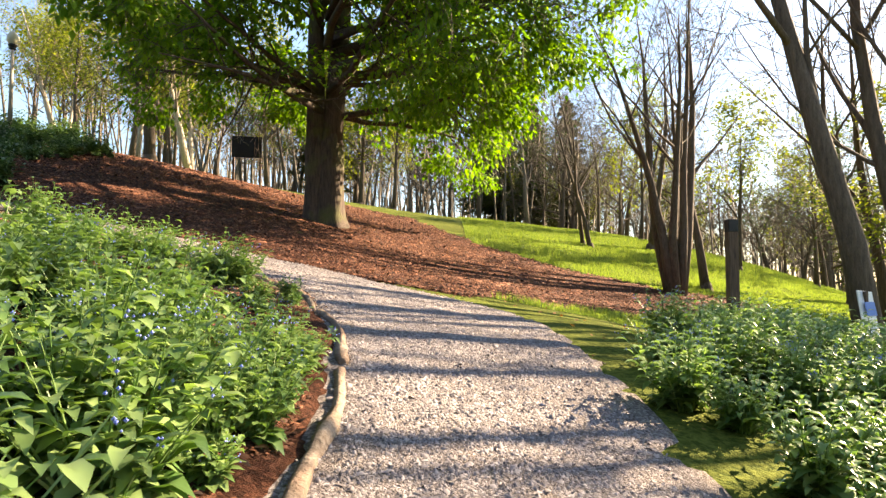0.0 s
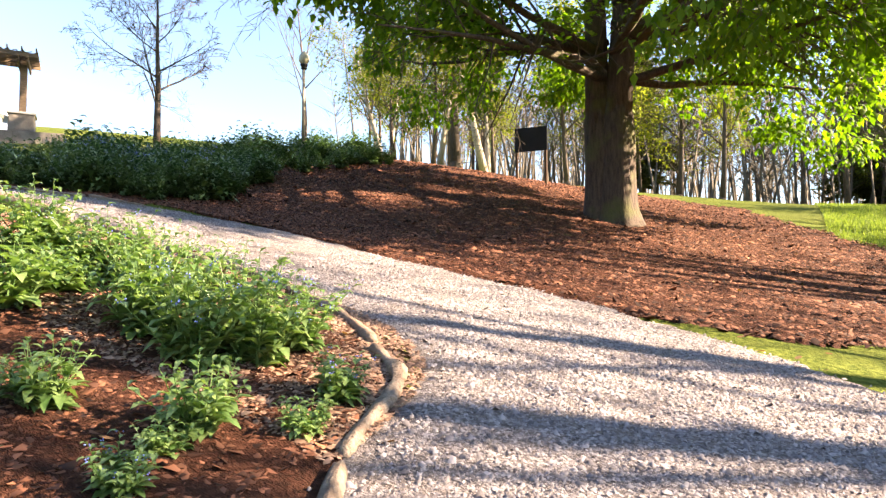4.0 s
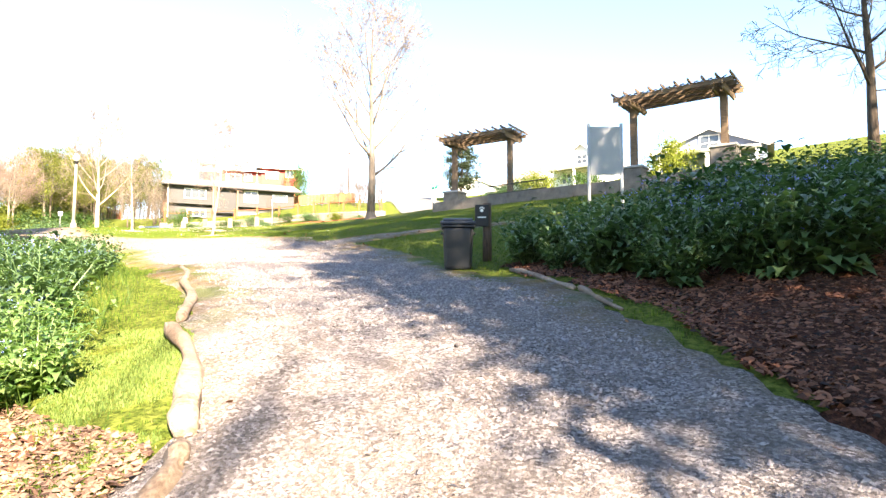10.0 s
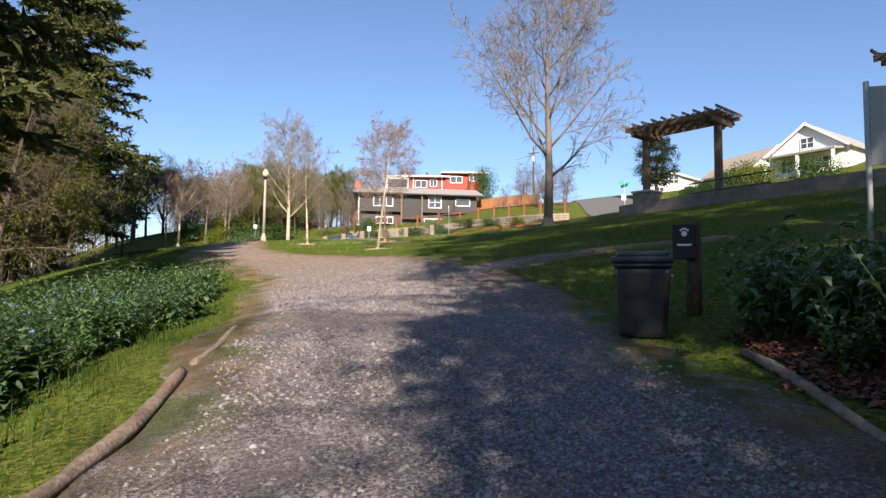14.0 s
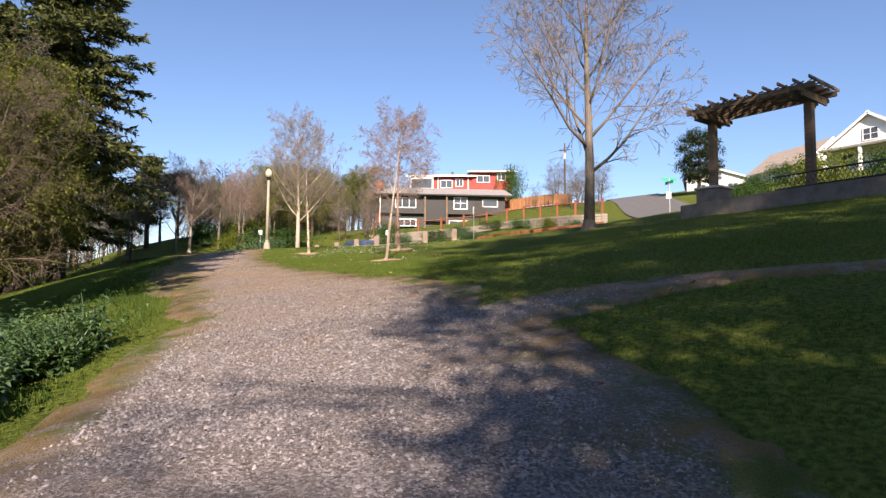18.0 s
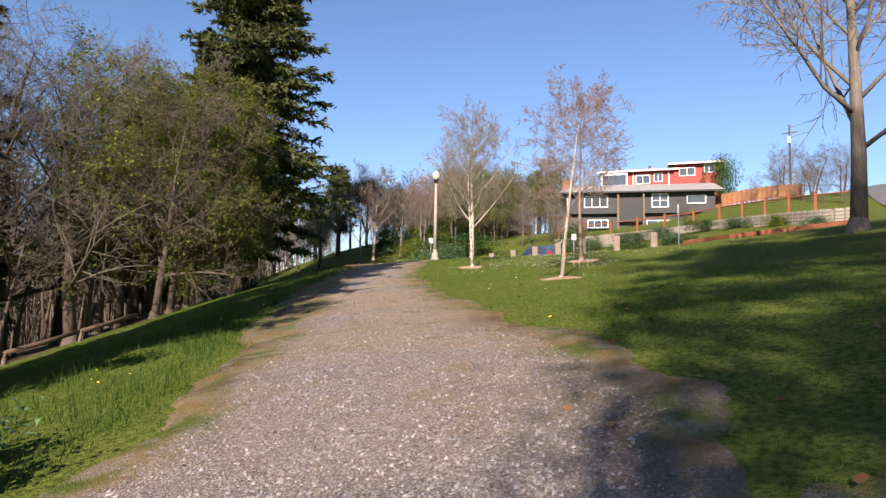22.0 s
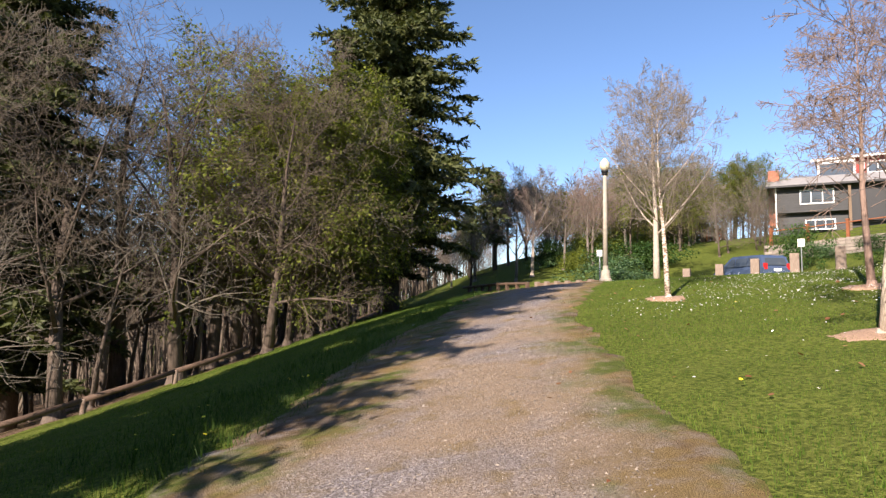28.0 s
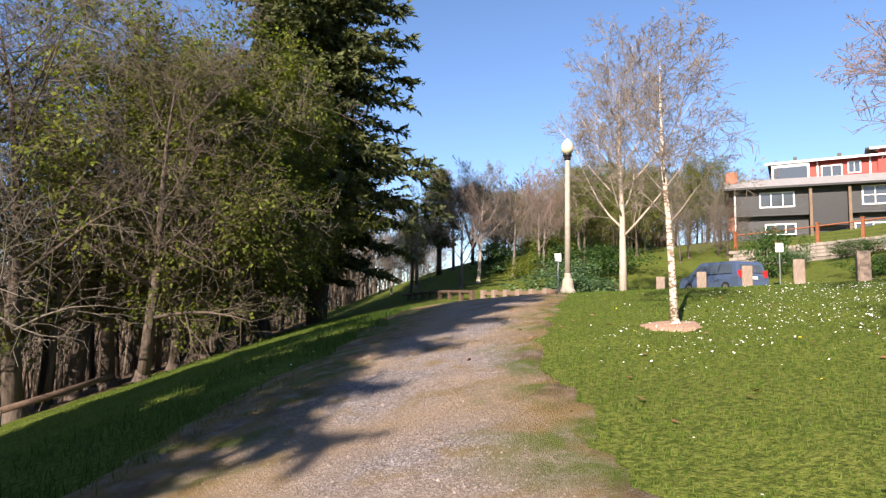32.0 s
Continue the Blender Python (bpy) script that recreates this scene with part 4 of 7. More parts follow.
for x, y, rz, m, sc in ((10.7, 24.9, 40, single, 0.95), (7.4, 30.6, 0, crook, 1.0), (7.2, 31.4, 90, crook, 0.9), (11.6, 34.0, 200, single, 1.1), (14.2, 20.8, 10, single, 1.1), (17.5, 24.0, 60, single, 1.2), (20.0, 30.0, 100, single, 1.0)):
    plant_tree("bare_tree", m, x, y, "bare dark trunked tree at the lawn's edge", rz, sc, "trees by the lower lawn")
leaning = tree_meshes("leaning", 64, 14.0, 0.24, STEMS, "bark_brown", "twig_dark", lean=(-0.2, 0.0))
plant_tree("leaning_tree", leaning, 7.0, 9.9, "leaning dark trunked tree beside the planting", 0)
plant_tree("bare_tree", single, -19.3, 39.9, "dark thick trunked tree behind the crest", 10, 1.9, "wood on the rise")
for x, y, v in ((-14.5, 35.0, 1), (-17.5, 34.0, 0), (-11.0, 38.0, 0), (-19.0, 37.0, 1), (-23.0, 38.0, 0), (-26.5, 42.0, 1), (-21.0, 43.0, 0), (-30.0, 46.0, 0), (-9.0, 44.0, 0)):
    plant_tree("budding_tree", pale_leafing if v else leafing[0], x, y, "pale trunked tree in yellow green spring leaf", 33 * x, 1.25, "wood on the rise")
for x, y, v in ((16, 33, 0), (22, 36, 0), (19, 26, 1), (25, 30, 0), (28, 40, 1), (13, 40, 0), (16.5, 21.5, 0), (20, 19.5, 0), (21, 24, 0), (24, 26, 0)):
    plant_tree("budding_tree", leafing[v], x, y, "small tree with yellow green spring leaves", 33 * x, 1.15, "trees by the lower lawn")
# trees east of the start, whose shadows cross the path
for x, y, rz, m, sc in ((13.3, 16.8, 20, single, 1.6), (14.8, 16.1, 60, single, 1.7), (15.8, 14.2, 140, single, 1.5), (17.4, 13.7, 10, single, 1.7), (17.8, 12.6, 220, single, 1.6), (16.0, 16.4, 20, single, 1.5), (14.6, 17.6, 90, crook, 1.8), (17.5, 16.0, 80, multi, 0.9), (22.0, 20.0, 140, single, 1.3), (12.5, 10.0, 60, single, 1.0), (21.0, 15.5, 100, multi, 1.0), (27.0, 22.0, 10, single, 1.4), (18.0, 11.0, 200, single, 1.2)):
    plant_tree("bare_tree", m, x, y, "bare dark trunked tree east of the path", rz, sc, "trees by the lower lawn")


def far_wood(name, seed, count, box, low, high, ok, label, wood="twig_dark", leaf=0.0):
    """A distant wood: many thin trunks with sprays of twigs, joined."""
    r = np.random.default_rng(seed)
    x, y = r.uniform(box[0], box[2], count), r.uniform(box[1], box[3], count)
    k = np.array([ok(a, b) for a, b in zip(x, y)])
    x, y = x[k], y[k]
    n = len(x)
    z, hgt = land(x, y) - 0.2, r.uniform(low, high, n)
    lx, ly = r.normal(0, 0.11, n) * hgt, r.normal(0, 0.11, n) * hgt
    rad = hgt * 0.009
    a = np.arange(3) * 2.094
    tr = np.empty((n, 4, 3))
    tr[:, :3, 0], tr[:, :3, 1], tr[:, :3, 2] = x[:, None] + np.cos(a) * rad[:, None], y[:, None] + np.sin(a) * rad[:, None], z[:, None]
    tr[:, 3] = np.stack([x + lx, y + ly, z + hgt], 1)
    tf = (np.arange(n)[:, None, None] * 4 + np.array([(0, 1, 3), (1, 2, 3), (2, 0, 3)])[None]).reshape(-1, 3)
    m = 46
    f = r.uniform(0.25, 1.0, (n, m))
    az, ln = r.uniform(0, 6.283, (n, m)), hgt[:, None] * r.uniform(0.06, 0.26, (n, m)) * (1.25 - f)
    c = np.stack([x[:, None] + lx[:, None] * f, y[:, None] + ly[:, None] * f, z[:, None] + hgt[:, None] * f], -1)
    off = np.stack([np.cos(az) * ln, np.sin(az) * ln, ln * r.uniform(0.3, 1.3, (n, m))], -1)
    c = c + off * r.uniform(0, 0.8, (n, m))[..., None]
    side = r.normal(0, 1, (n, m, 3)) * 0.035
    tw = np.stack([c - side, c + side, c + off], 2).reshape(-1, 3)
    wf = np.arange(len(tw)).reshape(-1, 3) + n * 4
    return tagged(new(name, raw_mesh(name, np.concatenate([tr.reshape(-1, 3), tw]), np.concatenate([tf, wf]), wood)), label, "woodland", kind="stuff")


far_wood("far_wood", 81, 2600, (-75, -135, 40, -60), 11, 17, lambda x, y: x > 0.5 * y - 22 or y < -82, "dense bare brown wood below the hill")
far_wood("far_wood", 82, 850, (-44, 54, 62, 105), 10, 18, lambda x, y: True, "bare wood beyond the rise", "twig_grey")
far_wood("far_wood", 83, 500, (55, -20, 110, 60), 10, 15, lambda x, y: True, "bare wood east of the park")
far_wood("far_wood", 84, 360, (-95, -75, -44, -40), 6, 10, lambda x, y: y < -0.18 * x - 55.5 and x < 0.74 * y - 21, "brown thicket on the hillside", "twig")
# trees on the hill to the west
rng = random.Random(79)
for i in range(100):
    a = i / 99
    x, y = -46 - 34 * a + rng.uniform(-6, 4), -50 + 8 * a + rng.uniform(-16, 10)
    if x > 0.76 * y - 21:
        continue
    plant_tree("hillside_tree", (bare[1], leafing[0], wood_leafing, bare[0], leafing[1], wood_leafing)[i % 6], x, y, "bare hillside tree, greyish and budding", rng.uniform(0, 360), rng.uniform(0.6, 1.05), "hillside trees")
for x, y, v, sc in ((-52, -52, 0, 1.2), (-58, -55, 1, 1.25), (-50, -42, 1, 1.0)):
    plant_tree("bare_tree", bare[v], x, y, "bare tree beyond the car park", 70 * x, sc, "hillside trees")


def shaped_tree(name, seed, height, r, profile, mat, count, leaf, forks=3):
    """A tree whose leaf mass fills a given outline of (height, radius), in uneven clumps round a forked trunk."""
    rng = random.Random(seed)
    wood, lv, lf = Buf(), [], []
    wood.tube([(0, 0, -0.3), (0.03, 0, height * 0.3), (0, 0.04, height * 0.6), (0, 0, height * 0.96)], [r * 1.2, r, r * 0.6, 0.02], 8)
    for i in range(forks):
        a = 6.283 * i / forks + rng.random()
        top = Vector((math.cos(a), math.sin(a), 0)) * 0.7 * max(q for _, q in profile)
        wood.tube([(0, 0, height * 0.2), (top.x * 0.5, top.y * 0.5, height * 0.42), (top.x, top.y, height * 0.72)], [r * 0.7, r * 0.5, 0.02], 6)
    zs, rs = [z for z, _ in profile], [q for _, q in profile]
    for _ in range(count // 60):
        z = zs[0] + (zs[-1] - zs[0]) * rng.random() ** 1.1
        rad = float(np.interp(z, zs, rs)) * rng.uniform(0.35, 1.06)
        a = rng.uniform(0, 6.283)
        c = Vector((math.cos(a) * rad, math.sin(a) * rad, z))
        size = 0.16 * height ** 0.5 * rng.uniform(0.6, 1.2)
        for _ in range(60):
            o = Vector((rng.gauss(0, 1), rng.gauss(0, 1), rng.gauss(0, 0.8))) * size * 0.6
            leaf_cards(lv, lf, c + o, o.normalized(), leaf * rng.uniform(0.6, 1.3), rng)
    return [("trunk", wood.mesh(name + "_trunk", "bark_brown", True)), ("foliage", raw_mesh(name + "_foliage", np.array([tuple(v) for v in lv]), np.array(lf), mat))]


cone = shaped_tree("cone_evergreen", 71, 8.6, 0.2, ((2.6, 1.1), (3.6, 1.9), (5.2, 1.7), (7.0, 1.0), (8.6, 0.15)), "needle", 16000, 0.16)
umbrella = shaped_tree("umbrella_pine", 72, 8.2, 0.16, ((5.6, 1.6), (6.4, 2.2), (7.4, 1.7), (8.2, 0.7)), "needle_dark", 9000, 0.16)
cedar = shaped_tree("flat_cedar", 73, 9.5, 0.25, ((2.2, 1.8), (4.5, 3.2), (7.0, 3.0), (9.0, 2.0), (9.5, 1.2)), "needle_dark", 16000, 0.2)
plant_tree("evergreen_tree", cone, -56.4, -55.2, "olive green conical evergreen with a dark forked trunk", 20, 1.2, "hillside evergreens")
plant_tree("evergreen_tree", cone, -54.6, -57.4, "olive green conical evergreen with a dark forked trunk", 130, 0.85, "hillside evergreens")
plant_tree("evergreen_tree", umbrella, -60.0, -54.5, "dark umbrella shaped pine on the hillside", 0, 1.0, "hillside evergreens")
plant_tree("evergreen_tree", cedar, -92.0, 0.2, "dark flat topped evergreen beside the street", 0, 0.85, "hillside evergreens")
plant_tree("bare_tree", pale_tree, -52.0, -42.5, "bare pale tree on the slope beyond the rail", 200, 0.66, "hillside trees")
plant_tree("bare_tree", twiggy[1], -47.2, -44.7, "dark bare tree on the slope beyond the rail", 40, 0.72, "hillside trees")
plant_tree("bare_tree", pale_tree, -50.5, -54.0, "bare pale tree on the slope beyond the rail", 20, 0.4, "hillside trees")
for x, y, v, sc in ((-56.0, -66.0, 0, 0.8), (-60.0, -72.0, 1, 0.9), (-55.0, -78.0, 0, 0.8), (-66.0, -70.0, 1, 0.9), (-70.0, -78.0, 0, 0.9)):
    plant_tree("bare_tree", bare[v], x, y, "grey bare tree far down the slope", 50 * x, sc, "hillside trees")
for x, y, v, sc in ((-84, -15.5, 0, 0.5), (-86.5, -13.5, 1, 0.55), (-89, -17, 0, 0.6), (-83, -12.5, 1, 0.45), (-87, -11, 0, 0.5), (-81, -13.0, 0, 0.36), (-84, -10, 1, 0.5), (-90, -14, 1, 0.6), (-66.5, -31.5, 0, 0.42), (-64, -30, 1, 0.36), (-62, -31, 0, 0.4), (-69, -19.0, 1, 0.3), (-79.4, -16.6, 0, 0.32), (-80.2, -14.6, 1, 0.36), (-80.0, -12.4, 0, 0.36), (-79.0, -10.4, 1, 0.34), (-78.0, -8.6, 0, 0.26), (-62.6, -27.6, 1, 0.4), (-60.2, -30.4, 0, 0.42), (-63.5, -29.0, 0, 0.46)):
    plant_tree("bare_shrub", twiggy[v], x, y, "bare brown garden shrub beside the fence", 47 * x, sc, "bare garden shrubs", category="shrub")


# ======== things along the path ========
def lamp_post(x, y, h=4.8, slim=1.0):
    t = thing("street_lamp", pose(x, y, ground_at(x, y) - 0.03), "pale concrete street lamp with an acorn globe", "street lamp", "park lamps")
    b = Buf()
    b.lathe((0, 0, 0), [(0, 0.24), (0.12, 0.24), (0.18, 0.19), (0.45, 0.16), (0.5, 0.11 * slim), (0.7, 0.095 * slim)], 12)
    part("base", b, "lamp_post", t, smooth=False)
    b = Buf()
    b.lathe((0, 0, 0), [(0.65, 0.10 * slim), (h - 0.65, 0.065 * slim)], 12)
    part("pole", b, "lamp_post", t, smooth=True)
    b = Buf()
    b.lathe((0, 0, 0), [(h - 0.68, 0.07), (h - 0.64, 0.12), (h - 0.60, 0.09), (h - 0.52, 0.14), (h - 0.48, 0.13)], 12)
    part("collar", b, "black", t)
    b = Buf()
    b.lathe((0, 0, 0), [(h - 0.48, 0.12), (h - 0.36, 0.19), (h - 0.2, 0.185), (h - 0.08, 0.11), (h, 0.03)], 14)
    part("globe", b, "globe", t, "cream glass globe", smooth=True)
    return t


lamp_post(-37.2, -17.65)
lamp_post(-15.0, 20.9, 4.0, 0.75)


def trash_bin():
    t = thing("trash_bin", pose(-13.22, 8.84, ground_at(-13.22, 8.84), 0, 0, 97) @ Matrix.Scale(0.94, 4), "dark grey plastic trash bin with a sky-tinted lid", "trash bin")
    b = Buf()
    for z0, z1, w0, w1 in ((0.0, 0.70, 0.46, 0.46), (0.70, 0.74, 0.57, 0.57)):
        b.bevel_box((0, 0, (z0 + z1) / 2), (w0, w0, z1 - z0), 0.05)
    for k in range(len(b.v)):
        x, y, z = b.v[k]
        s = 1 + 0.14 * z / 0.72 if z < 0.69 else 1
        b.v[k] = (x * s, y * s, z)
    part("body", b, "bin", t)
    b = Buf()
    b.bevel_box((0, 0, 0.78), (0.60, 0.60, 0.07), 0.03)
    b.bevel_box((0, 0, 0.83), (0.50, 0.50, 0.06), 0.03)
    part("lid", b, "bin_lid", t, "slightly domed lid, coloured bluish for the sky's reflection")
    for s in (-1, 1):
        b = Buf()
        b.bevel_box((s * 0.275, 0, 0.62), (0.04, 0.2, 0.035), 0.01)
        part("handle", b, "bin", t)


trash_bin()


def dog_station():
    x, y = -14.09, 9.25
    t = thing("dog_waste_station", pose(x, y, ground_at(x, y) - 0.1, 0, 0, 97) @ Matrix.Scale(0.84, 4), "wooden post carrying a dark bag dispenser with a white paw", "sign post")
    b = Buf()
    b.tube([(0, 0, -0.2), (0, 0, 1.3)], [0.1, 0.09], 10)
    part("post", b, "post", t, smooth=True)
    b = Buf()
    b.bevel_box((-0.12, -0.14, 1.03), (0.28, 0.09, 0.44), 0.01)
    box = part("dispenser", b, "black", t, "dark dispenser box")
    b = Buf()
    for px, pz, r in ((0, 0, 0.035), (-0.04, 0.045, 0.014), (-0.014, 0.062, 0.015), (0.016, 0.062, 0.015), (0.042, 0.045, 0.014)):
        b.tube([(-0.12 + px, -0.183, 1.13 + pz), (-0.12 + px, -0.187, 1.13 + pz)], [r, r], 10)
    part("paw_print", b, "white", box)
    b = Buf()
    b.box((-0.12, -0.187, 0.99), (0.17, 0.004, 0.025))
    part("lettering", b, "white", box)


dog_station()


def info_board():
    x0, y0, x1, y1 = -16.4, 11.22, -16.5, 11.9
    z = min(ground_at(x0, y0), ground_at(x1, y1))
    t = thing("notice_board", Matrix.Translation((x0, y0, z)), "pale grey notice board on two round posts, seen from behind", "notice board")
    top = 6.78 - z
    for dx, dy in ((0, 0), (x1 - x0, y1 - y0)):
        b = Buf()
        b.tube([(dx, dy, -0.2), (dx, dy, top + 0.06)], [0.035, 0.035], 8)
        part("post", b, "board", t, smooth=True)
    m = Matrix.Rotation(math.atan2(y1 - y0, x1 - x0), 3, "Z")
    b = Buf()
    b.bevel_box(((x1 - x0) / 2, (y1 - y0) / 2, top - 0.52), (math.hypot(x1 - x0, y1 - y0) + 0.05, 0.03, 1.03), 0.008, m)
    part("panel", b, "board", t)


info_board()


def black_board():
    x, y = -8.8, 26.9
    z = 5.0
    t = thing("park_sign", pose(x, y, z, 0, 0, 8), "black backed park sign on two dark posts", "sign")
    for dx in (-0.5, 0.65):
        b = Buf()
        b.box((dx, 0.06, 1.0), (0.09, 0.09, 3.6))
        part("post", b, "post", t)
    b = Buf()
    b.bevel_box((0.08, 0, 2.45), (1.3, 0.06, 0.95), 0.01)
    part("panel", b, "black", t)


black_board()


def log(name, pts, r0, r1, seed, label):
    rng = random.Random(seed)
    line = spline([(x, y, 0) for x, y in pts], 9)
    b = Buf()
    P, R = [], []
    n = len(line)
    for i, (x, y, _) in enumerate(line):
        r = (r0 + (r1 - r0) * i / n) * (1 + 0.25 * float(hash_noise(i * 0.45, seed * 3.3, seed)) + rng.uniform(-0.09, 0.09))
        if i in (0, n - 1):
            r *= 0.8
        P.append((x + 0.018 * math.sin(i * 0.35 + seed), y + 0.018 * math.cos(i * 0.31 + seed), ground_at(x, y) + r * 0.6 + 0.015))
        R.append(r)
    b.tube(P, R, 12)
    out = []
    for k, (x, y, z) in enumerate(b.v):
        s, i = k % 12, min(k // 12, n - 1)
        c = Vector(P[i])
        f = 1 + 0.24 * float(hash_noise(s * 0.8 + 3.1 * seed, i * 0.35, seed)) - (0.28 if s == (seed + i // 14) % 12 else 0)
        out.append(tuple(c + (Vector((x, y, z)) - c) * f))
    b.v = out
    tagged(new(name, b.mesh(name, "log", True)), label, "log", "logs edging the path")


EDGE_LOGS = (([(-0.54, 1.6), (-0.62, 2.8), (-0.66, 3.8), (-0.74, 4.6)], 0.085, 0.07), ([(-0.76, 4.7), (-0.95, 5.7), (-1.35, 6.6)], 0.07, 0.06),
             ([(-1.4, 6.7), (-1.75, 7.55), (-2.2, 8.0)], 0.06, 0.075), ([(-2.25, 8.05), (-3.0, 8.5), (-3.6, 8.68)], 0.075, 0.07),
             ([(-3.65, 8.69), (-4.4, 8.74), (-5.3, 8.6)], 0.075, 0.07), ([(-5.35, 8.55), (-5.9, 8.44), (-6.25, 8.32)], 0.09, 0.085),
             ([(-6.4, 8.27), (-7.3, 7.75), (-8.1, 7.08)], 0.11, 0.085), ([(-8.4, 7.03), (-9.5, 6.45), (-10.5, 5.76)], 0.09, 0.075), ([(-10.65, 5.7), (-11.4, 5.25), (-12.1, 4.76)], 0.06, 0.045),
             ([(-12.4, 9.7), (-11.0, 10.12), (-10.0, 10.45)], 0.055, 0.05),
             ([(-9.95, 10.47), (-9.4, 10.62), (-8.9, 10.75)], 0.05, 0.035))
for i, (pts, r0, r1) in enumerate(EDGE_LOGS):
    log("edging_log", pts, r0 * 0.66, r1 * 0.58, 90 + i, "weathered grey log lying along the path's edge")


def brown_post():
    x, y = 4.45, 9.4
    t = thing("wooden_post", pose(x, y, ground_at(x, y)), "square brown wooden post standing among plants", "post")
    b = Buf()
    h = 2.45 - ground_at(x, y)
    b.bevel_box((0, 0, h / 2 - 0.1), (0.15, 0.15, h + 0.2), 0.015)
    part("shaft", b, "post", t)
    b = Buf()
    b.bevel_box((0, 0, h - 0.1), (0.156, 0.156, 0.2), 0.015)
    part("cap", b, "black", t, "dark painted top")


brown_post()


def small_sign():
    x, y = 6.1, 8.8
    z = 1.5 + 8.8 * (498 - 602) / 1080
    t = thing("trail_sign", pose(x, y, z, 0, 0, 20), "small white and blue trail sign leaning among plants", "sign")
    b = Buf()
    b.box((0, 0.03, 0.2), (0.05, 0.05, 1.0))
    part("stake", b, "post", t)
    b = Buf()
    b.bevel_box((0, 0, 0.36), (0.3, 0.02, 0.7), 0.006, Matrix.Rotation(radians(-12), 3, "X") @ Matrix.Rotation(radians(5), 3, "Y"))
    pn = part("panel", b, "white", t)
    b = Buf()
    b.box((0.01, -0.035, 0.45), (0.2, 0.004, 0.2), Matrix.Rotation(radians(-12), 3, "X"))
    part("picture", b, "sign_blue", pn)
    b = Buf()
    for k in range(3):
        b.box((0, 0.012 - 0.02 * k, 0.22 - 0.06 * k), (0.2, 0.004, 0.015), Matrix.Rotation(radians(-12), 3, "X"))
    part("lettering", b, "sign_blue", pn)


small_sign()


def pergola(name, a, b_, top, plinth_a, plinth_b):
    """Two posts on stone plinths with a lattice roof between them."""
    ax, ay, bx, by = *a, *b_
    z = min(ground_at(ax, ay), ground_at(bx, by))
    d = Vector((bx - ax, by - ay, 0))
    n = d.length
    m = Matrix.Translation((ax, ay, 0)) @ Matrix.Rotation(math.atan2(d.y, d.x), 4, "Z")
    t = thing("pergola", m, "weathered cedar pergola with a lattice roof on stone plinths", "pergola", "terrace pergolas")
    for x, (px, py), ph in ((0, a, plinth_a), (n, b_, plinth_b)):
        g = ground_at(px, py)
        b = Buf()
        b.bevel_box((x, 0, g - 0.2 + (ph + 0.2) / 2), (0.85, 0.85, ph + 0.2), 0.04)
        pl = part("plinth", b, "stone", t)
        b = Buf()
        b.bevel_box((x, 0, g + ph + 0.04), (0.95, 0.95, 0.09), 0.02)
        part("cap", b, "concrete", pl)
        b = Buf()
        h = top - 0.3 - g - ph
        b.bevel_box((x, 0, g + ph + h / 2), (0.24, 0.24, h), 0.02)
        part("post", b, "cedar", t)
        b = Buf()
        for s in (-1, 1):
            b.box((x + s * 0.16, 0, top - 0.28), (0.06, 1.7, 0.24))
            b.box((x + s * 0.16, -0.93, top - 0.22), (0.06, 0.2, 0.12))
            b.box((x + s * 0.16, 0.93, top - 0.22), (0.06, 0.2, 0.12))
        part("cross_beam", b, "cedar", t)
    for y in (-0.78, -0.26, 0.26, 0.78):
        b = Buf()
        b.box((n / 2, y, top - 0.1), (n + 1.0, 0.055, 0.16))
        part("beam", b, "cedar", t)
    k = int((n + 0.9) / 0.4)
    for i in range(k):
        b = Buf()
        b.box((-0.45 + (n + 0.9) * i / (k - 1), 0, top + 0.07), (0.045, 2.15, 0.09))
        part("slat", b, "cedar", t)
    # diagonal lattice under the slats
    for s in (-1, 1):
        c = -0.9
        while c < n + 0.9:
            lo, hi = sorted((c - 0.9 * s, c + 0.9 * s))
            lo, hi = max(lo, -0.5), min(hi, n + 0.5)
            if hi - lo > 0.3:
                b = Buf()
                y0, y1 = (lo - c) * s, (hi - c) * s
                b.box(((lo + hi) / 2, (y0 + y1) / 2, top + (0.0 if s > 0 else 0.014)), (math.hypot(hi - lo, y1 - y0), 0.05, 0.013), Matrix.Rotation(math.atan2(y1 - y0, hi - lo), 3, "Z"))
                part("lattice_strip", b, "cedar", t)
            c += 0.24


pergola("pergola", (-34.15, 6.25), (-32.85, 9.1), 11.1, 0.75, 0.2)
pergola("pergola", (-27.67, 14.04), (-26.05, 16.9), 10.78, 0.7, 1.0)


def strip_wall(name, pts, thick, height, mat, label, category, blocks=None, down=0.4):
    """A low wall that follows the ground."""
    line = spline([(x, y, 0) for x, y in pts], 6)
    b = Buf()
    for (ax, ay, _), (bx, by, _) in zip(line[:-1], line[1:]):
        a, c = Vector((ax, ay, 0)), Vector((bx, by, 0))
        s = (c - a).normalized().cross(Vector((0, 0, 1))) * thick / 2
        za, zb = ground_at(ax, ay), ground_at(bx, by)
        q = [a - s, c - s, c + s, a + s]
        lo = [Vector((p.x, p.y, (za, zb, zb, za)[i] - down)) for i, p in enumerate(q)]
        hi = [Vector((p.x, p.y, (za, zb, zb, za)[i] + height)) for i, p in enumerate(q)]
        b.add(lo + hi, [(3, 2, 1, 0), (4, 5, 6, 7), (0, 1, 5, 4), (1, 2, 6, 5), (2, 3, 7, 6), (3, 0, 4, 7)])
    return tagged(new(name, b.mesh(name, mat)), label, category, kind="structure")


